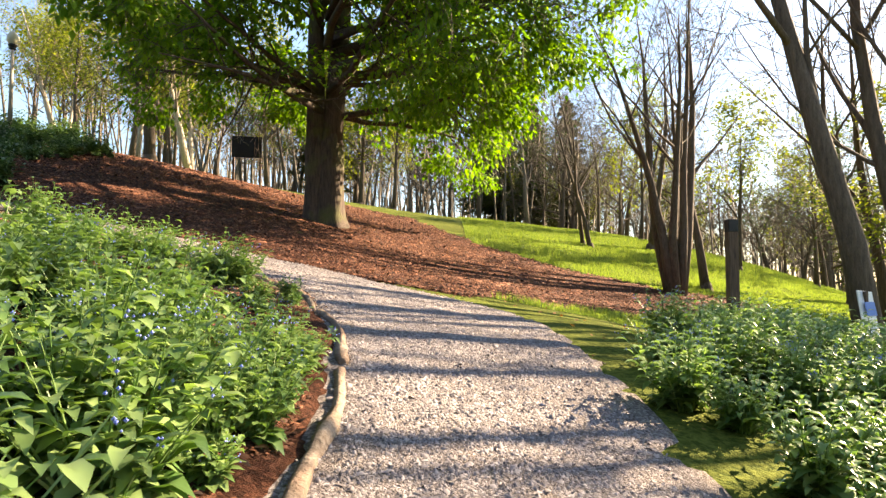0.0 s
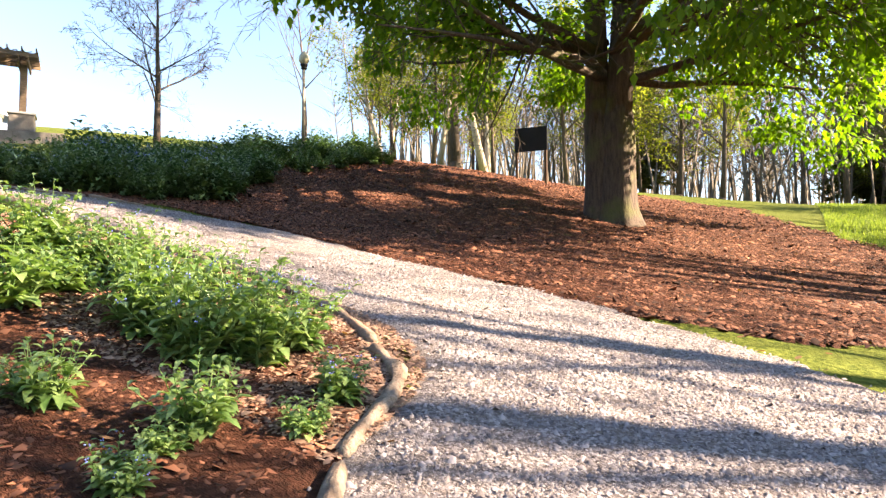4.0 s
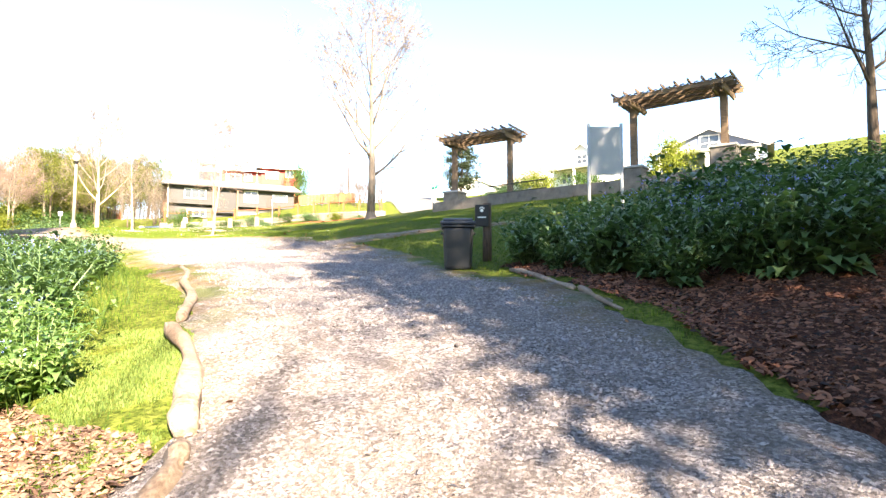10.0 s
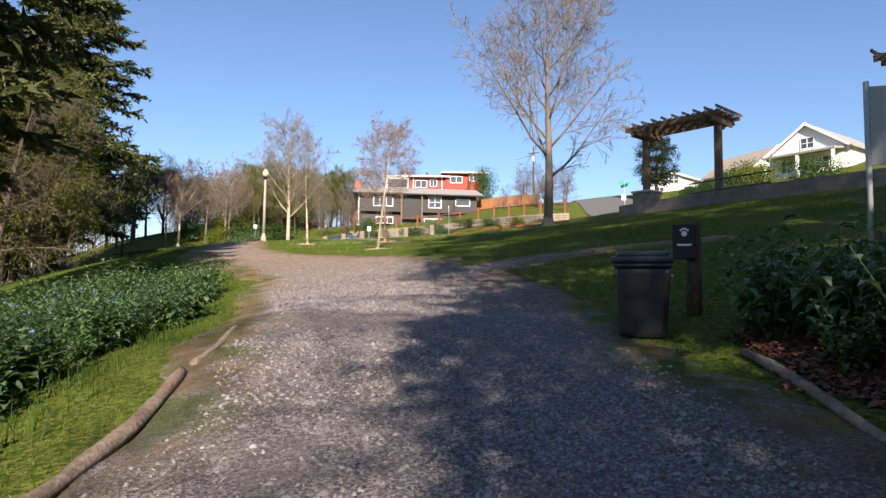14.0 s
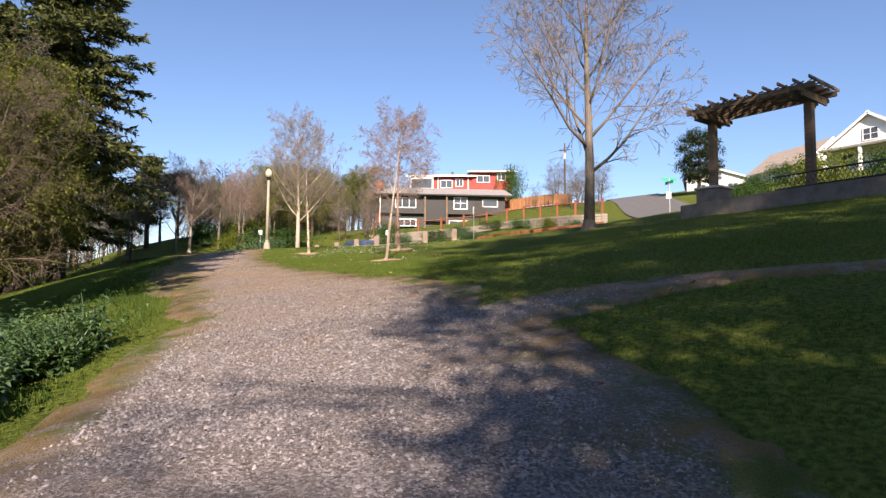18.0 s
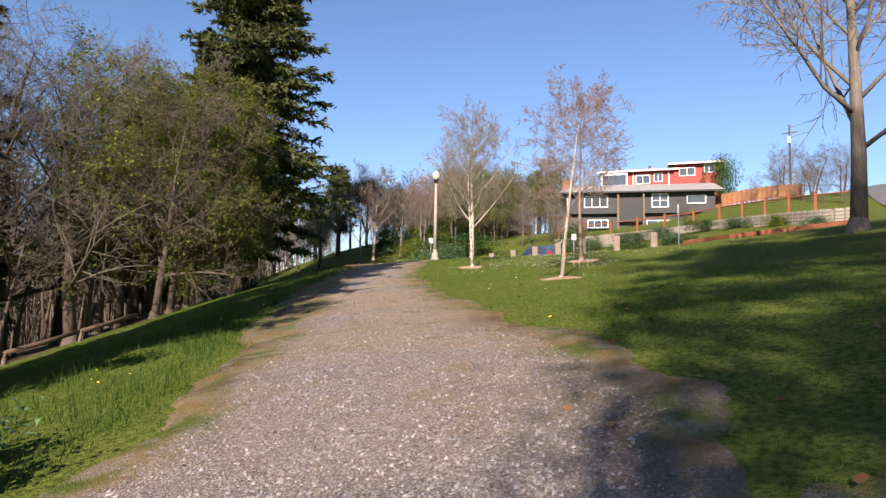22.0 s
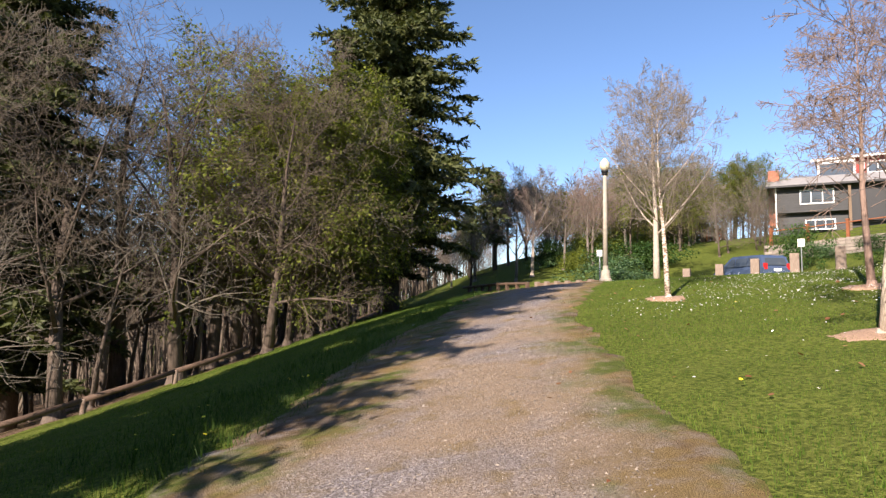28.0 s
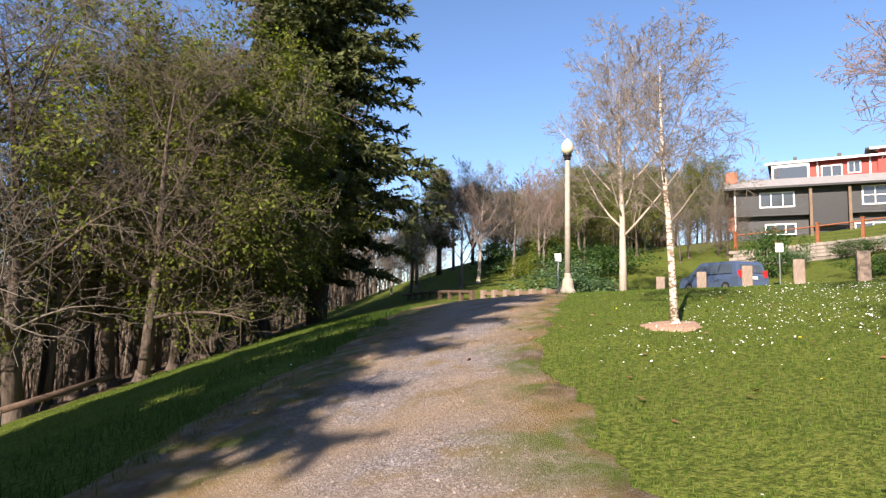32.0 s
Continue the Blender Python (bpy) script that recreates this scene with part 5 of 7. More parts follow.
strip_wall("terrace_wall", [(-33.0, 5.4), (-31.2, 8.2), (-28.6, 11.0), (-25.8, 14.0), (-25.2, 18.0)], 0.35, 0.42, "stone", "low curved stone wall round the terrace", "wall")


def lattice_rail(pts, label):
    for (ax, ay), (bx, by) in zip(pts[:-1], pts[1:]):
        za, zb = ground_at(ax, ay) + 0.42, ground_at(bx, by) + 0.42
        t = thing("lattice_rail", Matrix.Translation((ax, ay, za)), label, "railing", "railing on the terrace wall")
        d = Vector((bx - ax, by - ay, zb - za))
        for hh in (0.05, 0.42):
            b = Buf()
            b.tube([(0, 0, hh), (d.x, d.y, d.z + hh)], [0.025, 0.025], 4)
            part("rail", b, "metal_dark", t)
        k = int(d.length / 0.14)
        for i in range(k + 1):
            for s in (0, 1):
                f0, f1 = i / k, min(max(i + (1.6 if s else -1.6), 0), k) / k
                b = Buf()
                b.tube([(d.x * f0, d.y * f0, d.z * f0 + 0.05), (d.x * f1, d.y * f1, d.z * f1 + 0.42)], [0.009, 0.009], 3, False)
                part("bar", b, "metal_dark", t)


lattice_rail([(-31.3, 8.1), (-30.1, 9.5), (-28.9, 10.7)], "dark lattice railing on the terrace wall")


# ======== car park edge ========
def bollard(x, y, h, group):
    t = thing("wooden_bollard", pose(x, y, ground_at(x, y), 0, 0, 30), "stout weathered wooden bollard at the lawn's edge", "bollard", group)
    b = Buf()
    b.bevel_box((0, 0, h / 2 - 0.1), (0.3, 0.3, h + 0.2), 0.03)
    part("shaft", b, "bollard", t)


for x, y in ((-42.4, -18.3), (-42.3, -16.6), (-42.1, -14.9), (-42.0, -13.3), (-41.4, -11.4), (-42.7, -10.3), (-43.6, -8.8)):
    bollard(x, y, 0.75, "bollards by the lawn")


def post_rail(pts, h):
    """Square posts with a rail slotted between them."""
    for i, (x, y) in enumerate(pts):
        t = thing("post_and_rail", pose(x, y, ground_at(x, y)), "weathered square post with a reddish rail", "rail", "post and rail by the path's end")
        b = Buf()
        b.bevel_box((0, 0, h / 2 - 0.1), (0.24, 0.24, h + 0.2), 0.03)
        part("post", b, "bollard", t)
        if i + 1 < len(pts):
            dx, dy = pts[i + 1][0] - x, pts[i + 1][1] - y
            b = Buf()
            b.box((dx / 2, dy / 2, h * 0.7), (math.hypot(dx, dy) - 0.2, 0.1, 0.16), Matrix.Rotation(math.atan2(dy, dx), 3, "Z"))
            part("rail", b, "cedar", t)


post_rail([(-41.3 - 0.08 * i, -22.2 - 0.98 * i) for i in range(7)], 0.52)


def plate(name, buf, mat, label, category, kind="structure"):
    return tagged(new(name, buf.mesh(name, mat)), label, category, kind=kind)


def low_rail(pts, label):
    for (ax, ay), (bx, by) in zip(pts[:-1], pts[1:]):
        t = thing("log_rail", Matrix.Translation((ax, ay, 0)), label, "rail", "rail along the bank")
        b = Buf()
        za, zb = ground_at(ax, ay) + 0.5, ground_at(bx, by) + 0.5
        b.tube([(0, 0, za), ((bx - ax) / 2, (by - ay) / 2, (za + zb) / 2 - 0.03), (bx - ax, by - ay, zb)], [0.1, 0.11, 0.09], 8)
        part("rail", b, "post", t, smooth=True)
        b = Buf()
        b.tube([(0, 0, za - 0.9), (0, 0, za + 0.05)], [0.11, 0.1], 8)
        part("post", b, "log", t, smooth=True)


low_rail([(-10.0, -20.5), (-13.5, -22.2), (-16.8, -23.6), (-20.0, -24.8), (-23.0, -26.1), (-26.0, -28.0)], "mossy timber rail on short posts along the bank")


# ======== the van ========
def van():
    x, y = -52.4, -22.4
    t = thing("minivan", pose(x, y, ground_at(x, y) + 0.02, 0, 0, 252) @ Matrix.Scale(0.9, 4), "blue grey minivan parked beyond the lawn", "van")
    L, W = 4.8, 1.9
    prof = [(-2.4, 0.35), (-2.42, 0.95), (-2.3, 1.05), (-2.12, 1.62), (-1.9, 1.74), (0.5, 1.76), (0.75, 1.68), (1.5, 1.08), (2.2, 0.92), (2.4, 0.7), (2.4, 0.35)]
    b = Buf()
    k = len(prof)
    verts = []
    for s in (-1, 1):
        for px, pz in prof:
            w = W / 2 * (1 - 0.16 * max(0, (pz - 0.95) / 0.8))
            verts.append((px, s * w, pz))
    b.add(verts, [tuple(range(k))[::-1], tuple(range(k, 2 * k))] + [(i, (i + 1) % k, k + (i + 1) % k, k + i) for i in range(k)])
    part("body", b, "van", t)
    for s in (-1, 1):
        for x0, x1, x2, x3 in ((-2.0, -1.0, -1.0, -1.85), (-0.92, 0.15, 0.15, -0.92), (0.23, 1.25, 0.6, 0.23)):
            b = Buf()
            b.add([(x0, s * 0.945, 1.1), (x1, s * 0.945, 1.1), (x2, s * 0.845, 1.6), (x3, s * 0.845, 1.6)], [(0, 1, 2, 3)])
            b.v = [(vx, vy + s * 0.012, vz) for vx, vy, vz in b.v]
            part("side_window", b, "glass", t)
        b = Buf()
        b.box((-2.38, s * 0.78, 1.05), (0.12, 0.2, 0.36))
        part("tail_light", b, "tail", t)
        b = Buf()
        b.box((2.3, s * 0.66, 0.78), (0.2, 0.4, 0.16))
        part("headlight", b, "chrome", t)
        for wx in (-1.5, 1.5):
            b = Buf()
            b.tube([(wx, s * 0.98, 0.33), (wx, s * 0.74, 0.33)], [0.33, 0.33], 18)
            w = part("wheel", b, "rubber", t)
            b = Buf()
            b.tube([(wx, s * 0.99, 0.33), (wx, s * 0.9, 0.33)], [0.2, 0.2], 12)
            part("rim", b, "chrome", w)
    b = Buf()
    b.add([(-2.315, -0.75, 1.12), (-2.315, 0.75, 1.12), (-2.16, 0.66, 1.56), (-2.16, -0.66, 1.56)], [(0, 1, 2, 3)])
    b.v = [(vx - 0.02, vy, vz) for vx, vy, vz in b.v]
    part("rear_window", b, "glass", t)
    b = Buf()
    b.add([(0.86, -0.7, 1.6), (0.86, 0.7, 1.6), (1.46, 0.82, 1.13), (1.46, -0.82, 1.13)], [(0, 1, 2, 3)])
    b.v = [(vx + 0.03, vy, vz + 0.03) for vx, vy, vz in b.v]
    part("windscreen", b, "glass", t)
    b = Buf()
    b.box((-2.43, 0, 0.85), (0.02, 0.5, 0.14))
    part("number_plate", b, "white", t)
    b = Buf()
    b.bevel_box((-2.42, 0, 0.48), (0.16, 1.85, 0.22), 0.04)
    part("bumper", b, "van", t)


van()


# ======== houses ========
def window(t, x, z, w, h, y=-0.03, panes=2, rows=1, name="window"):
    b = Buf()
    f = 0.09
    ring = [(x + sx * w / 2, y + dy, z + sz * h / 2) for dy in (-0.04, 0.04) for sx, sz in ((-1, -1), (1, -1), (1, 1), (-1, 1))]
    ring += [(x + sx * (w / 2 - f), y + dy, z + sz * (h / 2 - f)) for dy in (-0.04, 0.04) for sx, sz in ((-1, -1), (1, -1), (1, 1), (-1, 1))]
    faces = []
    for i in range(4):
        k = (i + 1) % 4
        faces += [(i, k, 8 + k, 8 + i), (4 + k, 4 + i, 12 + i, 12 + k), (k, i, 4 + i, 4 + k), (8 + i, 8 + k, 12 + k, 12 + i)]
    b.add(ring, faces)
    wd = part(name, b, "white", t)
    for i in range(1, panes):
        b = Buf()
        b.box((x - w / 2 + w * i / panes, y, z), (0.06, 0.07, h - 2 * f))
        part("mullion", b, "white", wd)
    for i in range(1, rows):
        b = Buf()
        b.box((x, y - 0.003, z - h / 2 + h * i / rows), (w - 2 * f, 0.07, 0.05))
        part("glazing_bar", b, "white", wd)
    b = Buf()
    b.box((x, y + 0.02, z), (w - f, 0.02, h - f))
    part("pane", b, "glass", wd)


def gable_roof(b, x0, x1, y0, y1, z, rise, over=0.5, along="x", thick=0.16):
    """Two slabs that meet in a ridge."""
    if along == "x":
        ym = (y0 + y1) / 2
        for ya, s in ((y0, -1), (y1, 1)):
            run = abs(ym - ya)
            zo = z - rise * over / run
            yo = ya + s * over
            pts = [(x0 - over, yo, zo), (x1 + over, yo, zo), (x1 + over, ym, z + rise), (x0 - over, ym, z + rise)]
            b.add(pts + [(px, py, pz + thick) for px, py, pz in pts], [(0, 1, 2, 3), (7, 6, 5, 4), (0, 4, 5, 1), (1, 5, 6, 2), (2, 6, 7, 3), (3, 7, 4, 0)])
    else:
        xm = (x0 + x1) / 2
        for xa, s in ((x0, -1), (x1, 1)):
            run = abs(xm - xa)
            zo = z - rise * over / run
            xo = xa + s * over
            pts = [(xo, y0 - over, zo), (xo, y1 + over, zo), (xm, y1 + over, z + rise), (xm, y0 - over, z + rise)]
            b.add(pts + [(px, py, pz + thick) for px, py, pz in pts], [(0, 1, 2, 3), (7, 6, 5, 4), (0, 4, 5, 1), (1, 5, 6, 2), (2, 6, 7, 3), (3, 7, 4, 0)])


def grey_house():
    """Split-level house with dark lap siding; its front runs along x."""
    m = pose(-71.3, -33.1, 12.2, 0, 0, 123)
    t = thing("house", m @ Matrix.Rotation(0, 4, "Z"), "two storey house with dark grey lap siding and white windows", "house", "houses on the hill")
    W, D, H = 15.0, 9.0, 4.3
    b = Buf()
    b.box((W / 2, D / 2 + 0.35, 0.5), (W - 0.2, D - 0.5, 3.0))
    part("lower_wall", b, "siding", t)
    b = Buf()
    b.box((W / 2, D / 2, 3.15), (W, D, 2.4))
    part("upper_wall", b, "siding", t)
    for i in range(11):
        b = Buf()
        b.box((W / 2, -0.02, 2.02 + 0.21 * i), (W, 0.05, 0.19), Matrix.Rotation(radians(5), 3, "X"))
        part("siding_board", b, "siding", t)
    b = Buf()
    gable_roof(b, 0, W, 0, D, H, 1.3, 0.8)
    rf = part("roof", b, "roof", t)
    b = Buf()
    b.box((W / 2, -0.84, 4.12), (W + 1.7, 0.1, 0.16))
    part("gutter", b, "black", rf)
    for x, z, w, h, p in ((3.0, 3.2, 2.5, 1.25, 3), (9.6, 3.25, 1.7, 1.5, 2), (3.2, 0.8, 2.2, 0.9, 3), (9.4, 0.7, 2.4, 0.9, 2), (13.2, 3.3, 1.9, 0.9, 1)):
        window(t, x, z, w, h, -0.06, p, 2 if p == 2 else 1)
    # the entry's recess is not modelled; a black panel paints its shade
    b = Buf()
    b.box((6.6, -0.04, 2.3), (2.4, 0.1, 2.6))
    dr = part("entry_shade", b, "black", t, "flat black panel for the shade in the entry recess")
    for x in (5.3, 7.9):
        b = Buf()
        b.box((x, -0.5, 1.9), (0.2, 0.2, 4.2))
        part("entry_post", b, "cedar", t)
    b = Buf()
    b.bevel_box((-0.2, 3.0, 3.6), (0.9, 0.9, 5.2), 0.02)
    part("chimney", b, "brick", t)
    b = Buf()
    b.box((-0.05, -0.1, 2.2), (0.1, 0.1, 4.2))
    part("downspout", b, "white", t)


grey_house()


def red_house():
    t = thing("house", pose(-87.2, -38.6, 16.75, 0, 0, 116), "long red walled house with white trim above the grey one", "house", "houses on the hill")
    b = Buf()
    b.box((4.5, 4, 1.5), (9.0, 8, 7.0))
    part("wall", b, "red_siding", t)
    b = Buf()
    b.box((11.9, 3.8, 1.8), (5.8, 8.2, 7.6))
    part("wall", b, "red_siding", t)
    b = Buf()
    b.box((1.6, -0.3, 3.5), (3.4, 0.6, 2.6))
    bay = part("bay", b, "white_siding", t)
    b = Buf()
    b.box((1.6, -0.63, 3.8), (3.0, 0.05, 1.3))
    part("bay_window", b, "glass", bay)
    b = Buf()
    gable_roof(b, 0, 9, 0, 8, 5.0, 0.9, 0.7)
    rf = part("roof", b, "roof_tan", t)
    b = Buf()
    b.box((4.5, -0.76, 4.9), (10.3, 0.1, 0.2))
    part("gutter", b, "white", rf)
    b = Buf()
    gable_roof(b, 9, 14.8, -0.3, 7.9, 5.6, 0.9, 0.7)
    rf = part("roof", b, "roof_tan", t)
    b = Buf()
    b.box((11.9, -1.06, 5.5), (7.1, 0.1, 0.2))
    part("gutter", b, "white", rf)
    for x, w, z in ((5.2, 1.8, 3.8), (7.1, 1.1, 4.0)):
        window(t, x, z, w, 1.2, -0.08, 2)
    for x, w, z in ((10.6, 1.9, 4.5), (13.2, 1.2, 4.8)):
        window(t, x, z, w, 1.1, -0.38, 2)
    for x in (8.4, 4.0):
        b = Buf()
        b.box((x, -0.06, 2.4), (0.14, 0.1, 5.0))
        part("corner_board", b, "white", t)
    for x in (2.0, 6.0, 12.5):
        b = Buf()
        b.box((x, 3.0, 5.95), (0.35, 0.35, 0.5))
        part("roof_vent", b, "metal_dark", t)


red_house()


def gabled_house(x, y, z, rz, w, d, h, rise, wall, roof, label, porch=True):
    t = thing("house", pose(x, y, z, 0, 0, rz), label, "house", "houses on the hill")
    b = Buf()
    b.add([(-w / 2, 0, -2), (w / 2, 0, -2), (w / 2, 0, h), (0, 0, h + rise), (-w / 2, 0, h), (-w / 2, d, -2), (w / 2, d, -2), (w / 2, d, h), (0, d, h + rise), (-w / 2, d, h)],
          [(0, 1, 2, 3, 4), (9, 8, 7, 6, 5), (0, 5, 6, 1), (1, 6, 7, 2), (4, 9, 5, 0), (2, 7, 8, 3), (3, 8, 9, 4)])
    part("wall", b, wall, t)
    b = Buf()
    gable_roof(b, -w / 2, w / 2, 0, d, h, rise, 0.5, "y")
    part("roof", b, roof, t)
    b = Buf()
    for s in (-1, 1):
        ang = math.atan2(rise, w / 2)
        b.box((s * w / 4, -0.52, h + rise / 2 + 0.0), (math.hypot(w / 2 + 0.5, rise), 0.06, 0.24), Matrix.Rotation(s * ang, 3, "Y"))
    part("barge_board", b, "white", t)
    window(t, 0, h + rise * 0.3, 1.5, 1.3, -0.05, 2, 2)
    window(t, -w * 0.26, h * 0.5, 1.4, 1.4, -0.05, 2, 2)
    window(t, w * 0.26, h * 0.5, 1.4, 1.4, -0.05, 2, 2)
    if porch:
        b = Buf()
        b.box((0, -1.3, h * 0.86), (w * 0.9, 2.6, 0.2), Matrix.Rotation(radians(8), 3, "X"))
        pr = part("porch_roof", b, roof, t)
        b = Buf()
        b.box((0, -2.4, h * 0.8), (w * 0.9, 0.12, 0.3))
        part("fascia", b, "white", pr)
        for s in (-0.42, 0, 0.42):
            b = Buf()
            b.box((s * w, -2.35, h * 0.36), (0.26, 0.26, h * 0.86))
            part("porch_post", b, "white", t)
    return t


gabled_house(-99.0, 14.5, ground_at(-97.0, 9.5) - 0.6, 132, 7.5, 9, 2.6, 2.9, "white_siding", "roof_tan", "white gabled house with a front porch")
gabled_house(-85.0, 17.0, ground_at(-85.0, 17.0) - 0.4, 60, 8.5, 12, 3.0, 3.0, "white_siding", "roof", "white gabled house with a steep roof")
gabled_house(-53.0, 24.0, 11.6, 70, 8.0, 11, 3.0, 1.6, "blue_siding", "roof_dark", "blue grey bungalow with a gabled porch")
gabled_house(-106.0, 1.2, 18.6, 95, 8, 8, 2.6, 1.5, "white_siding", "roof_dark", "small house far up the street", porch=False)


# street climbing the hill
def street():
    b = Buf()
    for i in range(28):
        x = -58 - 3.5 * i
        yc = 1.8 + 0.296 * (x + 63)
        for s in range(9):
            y = yc + 3.6 * (s / 4 - 1)
            b.v.append((x, y, ground_at(x, y) + 0.09))
    b.f = [(9 * i + s, 9 * i + s + 1, 9 * i + s + 10, 9 * i + s + 9) for i in range(27) for s in range(8)]
    tagged(new("street", b.mesh("street", "asphalt", True)), "grey asphalt street climbing the hill", "road", kind="structure")


street()


def street_sign():
    x, y = -60.5, 1.1
    t = thing("street_sign", pose(x, y, ground_at(x, y), 0, 0, 20), "green street name signs on a steel pole", "street sign")
    b = Buf()
    b.tube([(0, 0, -0.2), (0, 0, 3.0)], [0.04, 0.04], 8)
    part("pole", b, "chrome", t)
    for z, rz in ((2.7, 20), (2.95, 100)):
        b = Buf()
        b.bevel_box((0, 0, z), (1.1, 0.03, 0.24), 0.005, Matrix.Rotation(radians(rz), 3, "Z"))
        part("name_plate", b, "sign_green", t)
    b = Buf()
    b.bevel_box((0, -0.06, 1.7), (0.36, 0.03, 0.5), 0.005, Matrix.Rotation(radians(90), 3, "Z"))
    part("notice", b, "white", t)


street_sign()


def notice_sign(x, y, h, w, ph, rz, label):
    t = thing("notice_sign", pose(x, y, ground_at(x, y), 0, 0, rz), label, "sign", "car park signs")
    b = Buf()
    b.tube([(0, 0, -0.2), (0, 0, h)], [0.03, 0.03], 8)
    part("pole", b, "chrome", t)
    b = Buf()
    b.bevel_box((0, -0.04, h - ph / 2), (w, 0.02, ph), 0.005)
    part("panel", b, "white", t)


notice_sign(-52.5, -19.5, 2.3, 0.32, 0.4, 125, "white notice on a steel pole")
notice_sign(-47.75, -9.5, 2.35, 0.3, 0.5, 35, "steel sign post at the end of the timbers")
notice_sign(-39.6, -20.6, 1.6, 0.24, 0.28, 125, "small white notice on a short pole")

# ======== retaining wall and fences below the houses ========
WALL_LINE = [(-61.0, -27.0, 10.32), (-61.5, -25.2, 10.42), (-62.5, -22.8, 10.63), (-63.4, -18.9, 10.9), (-63.9, -15.6, 11.15),
             (-63.2, -13.0, 11.32), (-61.0, -9.1, 11.15), (-58.6, -5.4, 10.9), (-59.3, -3.6, 11.0)]


def along(line, step):
    """Points at even steps along a line, with the heading there."""
    out, left = [], 0.0
    for a, c in zip(line[:-1], line[1:]):
        a, c = Vector(a), Vector(c)
        ln = (c - a).xy.length
        while left < ln:
            out.append((a.lerp(c, left / ln), math.atan2(c.y - a.y, c.x - a.x)))
            left += step
        left -= ln
    return out


def retaining_wall():
    line = spline(WALL_LINE, 6)
    t = thing("retaining_wall", Matrix.Identity(4), "tan concrete block retaining wall below the gardens", "wall", kind="structure")
    b = Buf()
    for (ax, ay, az), (bx, by, bz) in zip(line[:-1], line[1:]):
        s = Vector((by - ay, ax - bx, 0)).normalized() * 0.14
        q = [Vector((ax, ay, az)) - s, Vector((bx, by, bz)) - s, Vector((bx, by, bz)) + s, Vector((ax, ay, az)) + s]
        b.add([p - Vector((0, 0, 1.8)) for p in q] + [p - Vector((0, 0, 0.06)) for p in q], [(3, 2, 1, 0), (4, 5, 6, 7), (0, 1, 5, 4), (1, 2, 6, 5), (2, 3, 7, 6), (3, 0, 4, 7)])
    part("core", b, "stone", t)
    b = Buf()
    b.bevel_box((0, 0, 0), (0.5, 0.4, 0.2), 0.025)
    me = b.mesh("wall_block", "wall_block")
    for c in range(4):
        for p, a in along(line, 0.54)[c % 2 :]:
            if p.y < -26 and c > 2:
                continue
            ob = part("block", me, None, t)
            ob.matrix_basis = Matrix.Translation((p.x, p.y, p.z - 0.1 - 0.22 * c)) @ Matrix.Rotation(a, 4, "Z")
    # the gardens that it holds up
    b = Buf()
    for k, (x, y, z) in enumerate(line):
        x0, y0, _ = line[max(k - 1, 0)]
        x1, y1, _ = line[min(k + 1, len(line) - 1)]
        back = Vector((-(y1 - y0), x1 - x0, 0)).normalized()
        for d in (0.1, 2.0, 4.0, 7.0):
            px, py = x + back.x * d, y + back.y * d
            b.v.append((px, py, (z - 0.05) * (1 - d / 7) + (ground_at(px, py) - 0.06) * d / 7))
        if k:
            b.f += [(4 * k - 4 + i, 4 * k + i, 4 * k + 1 + i, 4 * k - 3 + i) for i in range(3)]
    tagged(new("garden_terrace", b.mesh("garden_terrace", "ground", True)), "grassy garden ground behind the block wall", "ground", kind="structure")


retaining_wall()


def rail_fence():
    line = [(x - 0.4, y - 0.1, z) for x, y, z in spline(WALL_LINE, 6)]
    t = thing("garden_fence", Matrix.Identity(4), "reddish timber posts and top rail with dark wire mesh", "fence", "garden fences")
    posts = along(line, 2.3)
    for k, (p, a) in enumerate(posts):
        b = Buf()
        b.bevel_box((p.x, p.y, p.z + 0.4), (0.17, 0.17, 1.6), 0.02)
        b.bevel_box((p.x, p.y, p.z + 1.24), (0.22, 0.22, 0.08), 0.02)
        part("post", b, "fence_red", t)
        if k:
            q = posts[k - 1][0]
            b = Buf()
            b.tube([(q.x, q.y, q.z + 1.05), (p.x, p.y, p.z + 1.05)], [0.05, 0.05], 5)
            part("rail", b, "fence_red", t)
            for hh in (0.25, 0.45, 0.65, 0.85):
                b = Buf()
                b.tube([(q.x, q.y, q.z + hh), (p.x, p.y, p.z + hh)], [0.012, 0.012], 3)
                part("wire", b, "metal_dark", t)


rail_fence()


def utility_pole():
    x, y = -112.0, -23.0
    z = ground_at(x, y)
    t = thing("utility_pole", pose(x, y, z), "wooden utility pole with a transformer and wires", "utility pole")
    b = Buf()
    b.tube([(0, 0, -0.5), (0, 0, 30.4 - z)], [0.17, 0.12], 8)
    part("pole", b, "post", t)
    b = Buf()
    b.box((0, 0, 29.2 - z), (0.12, 2.0, 0.14))
    part("crossarm", b, "post", t)
    b = Buf()
    b.tube([(0.35, 0, 27.6 - z), (0.35, 0, 28.6 - z)], [0.26, 0.26], 10)
    part("transformer", b, "concrete", t)


utility_pole()


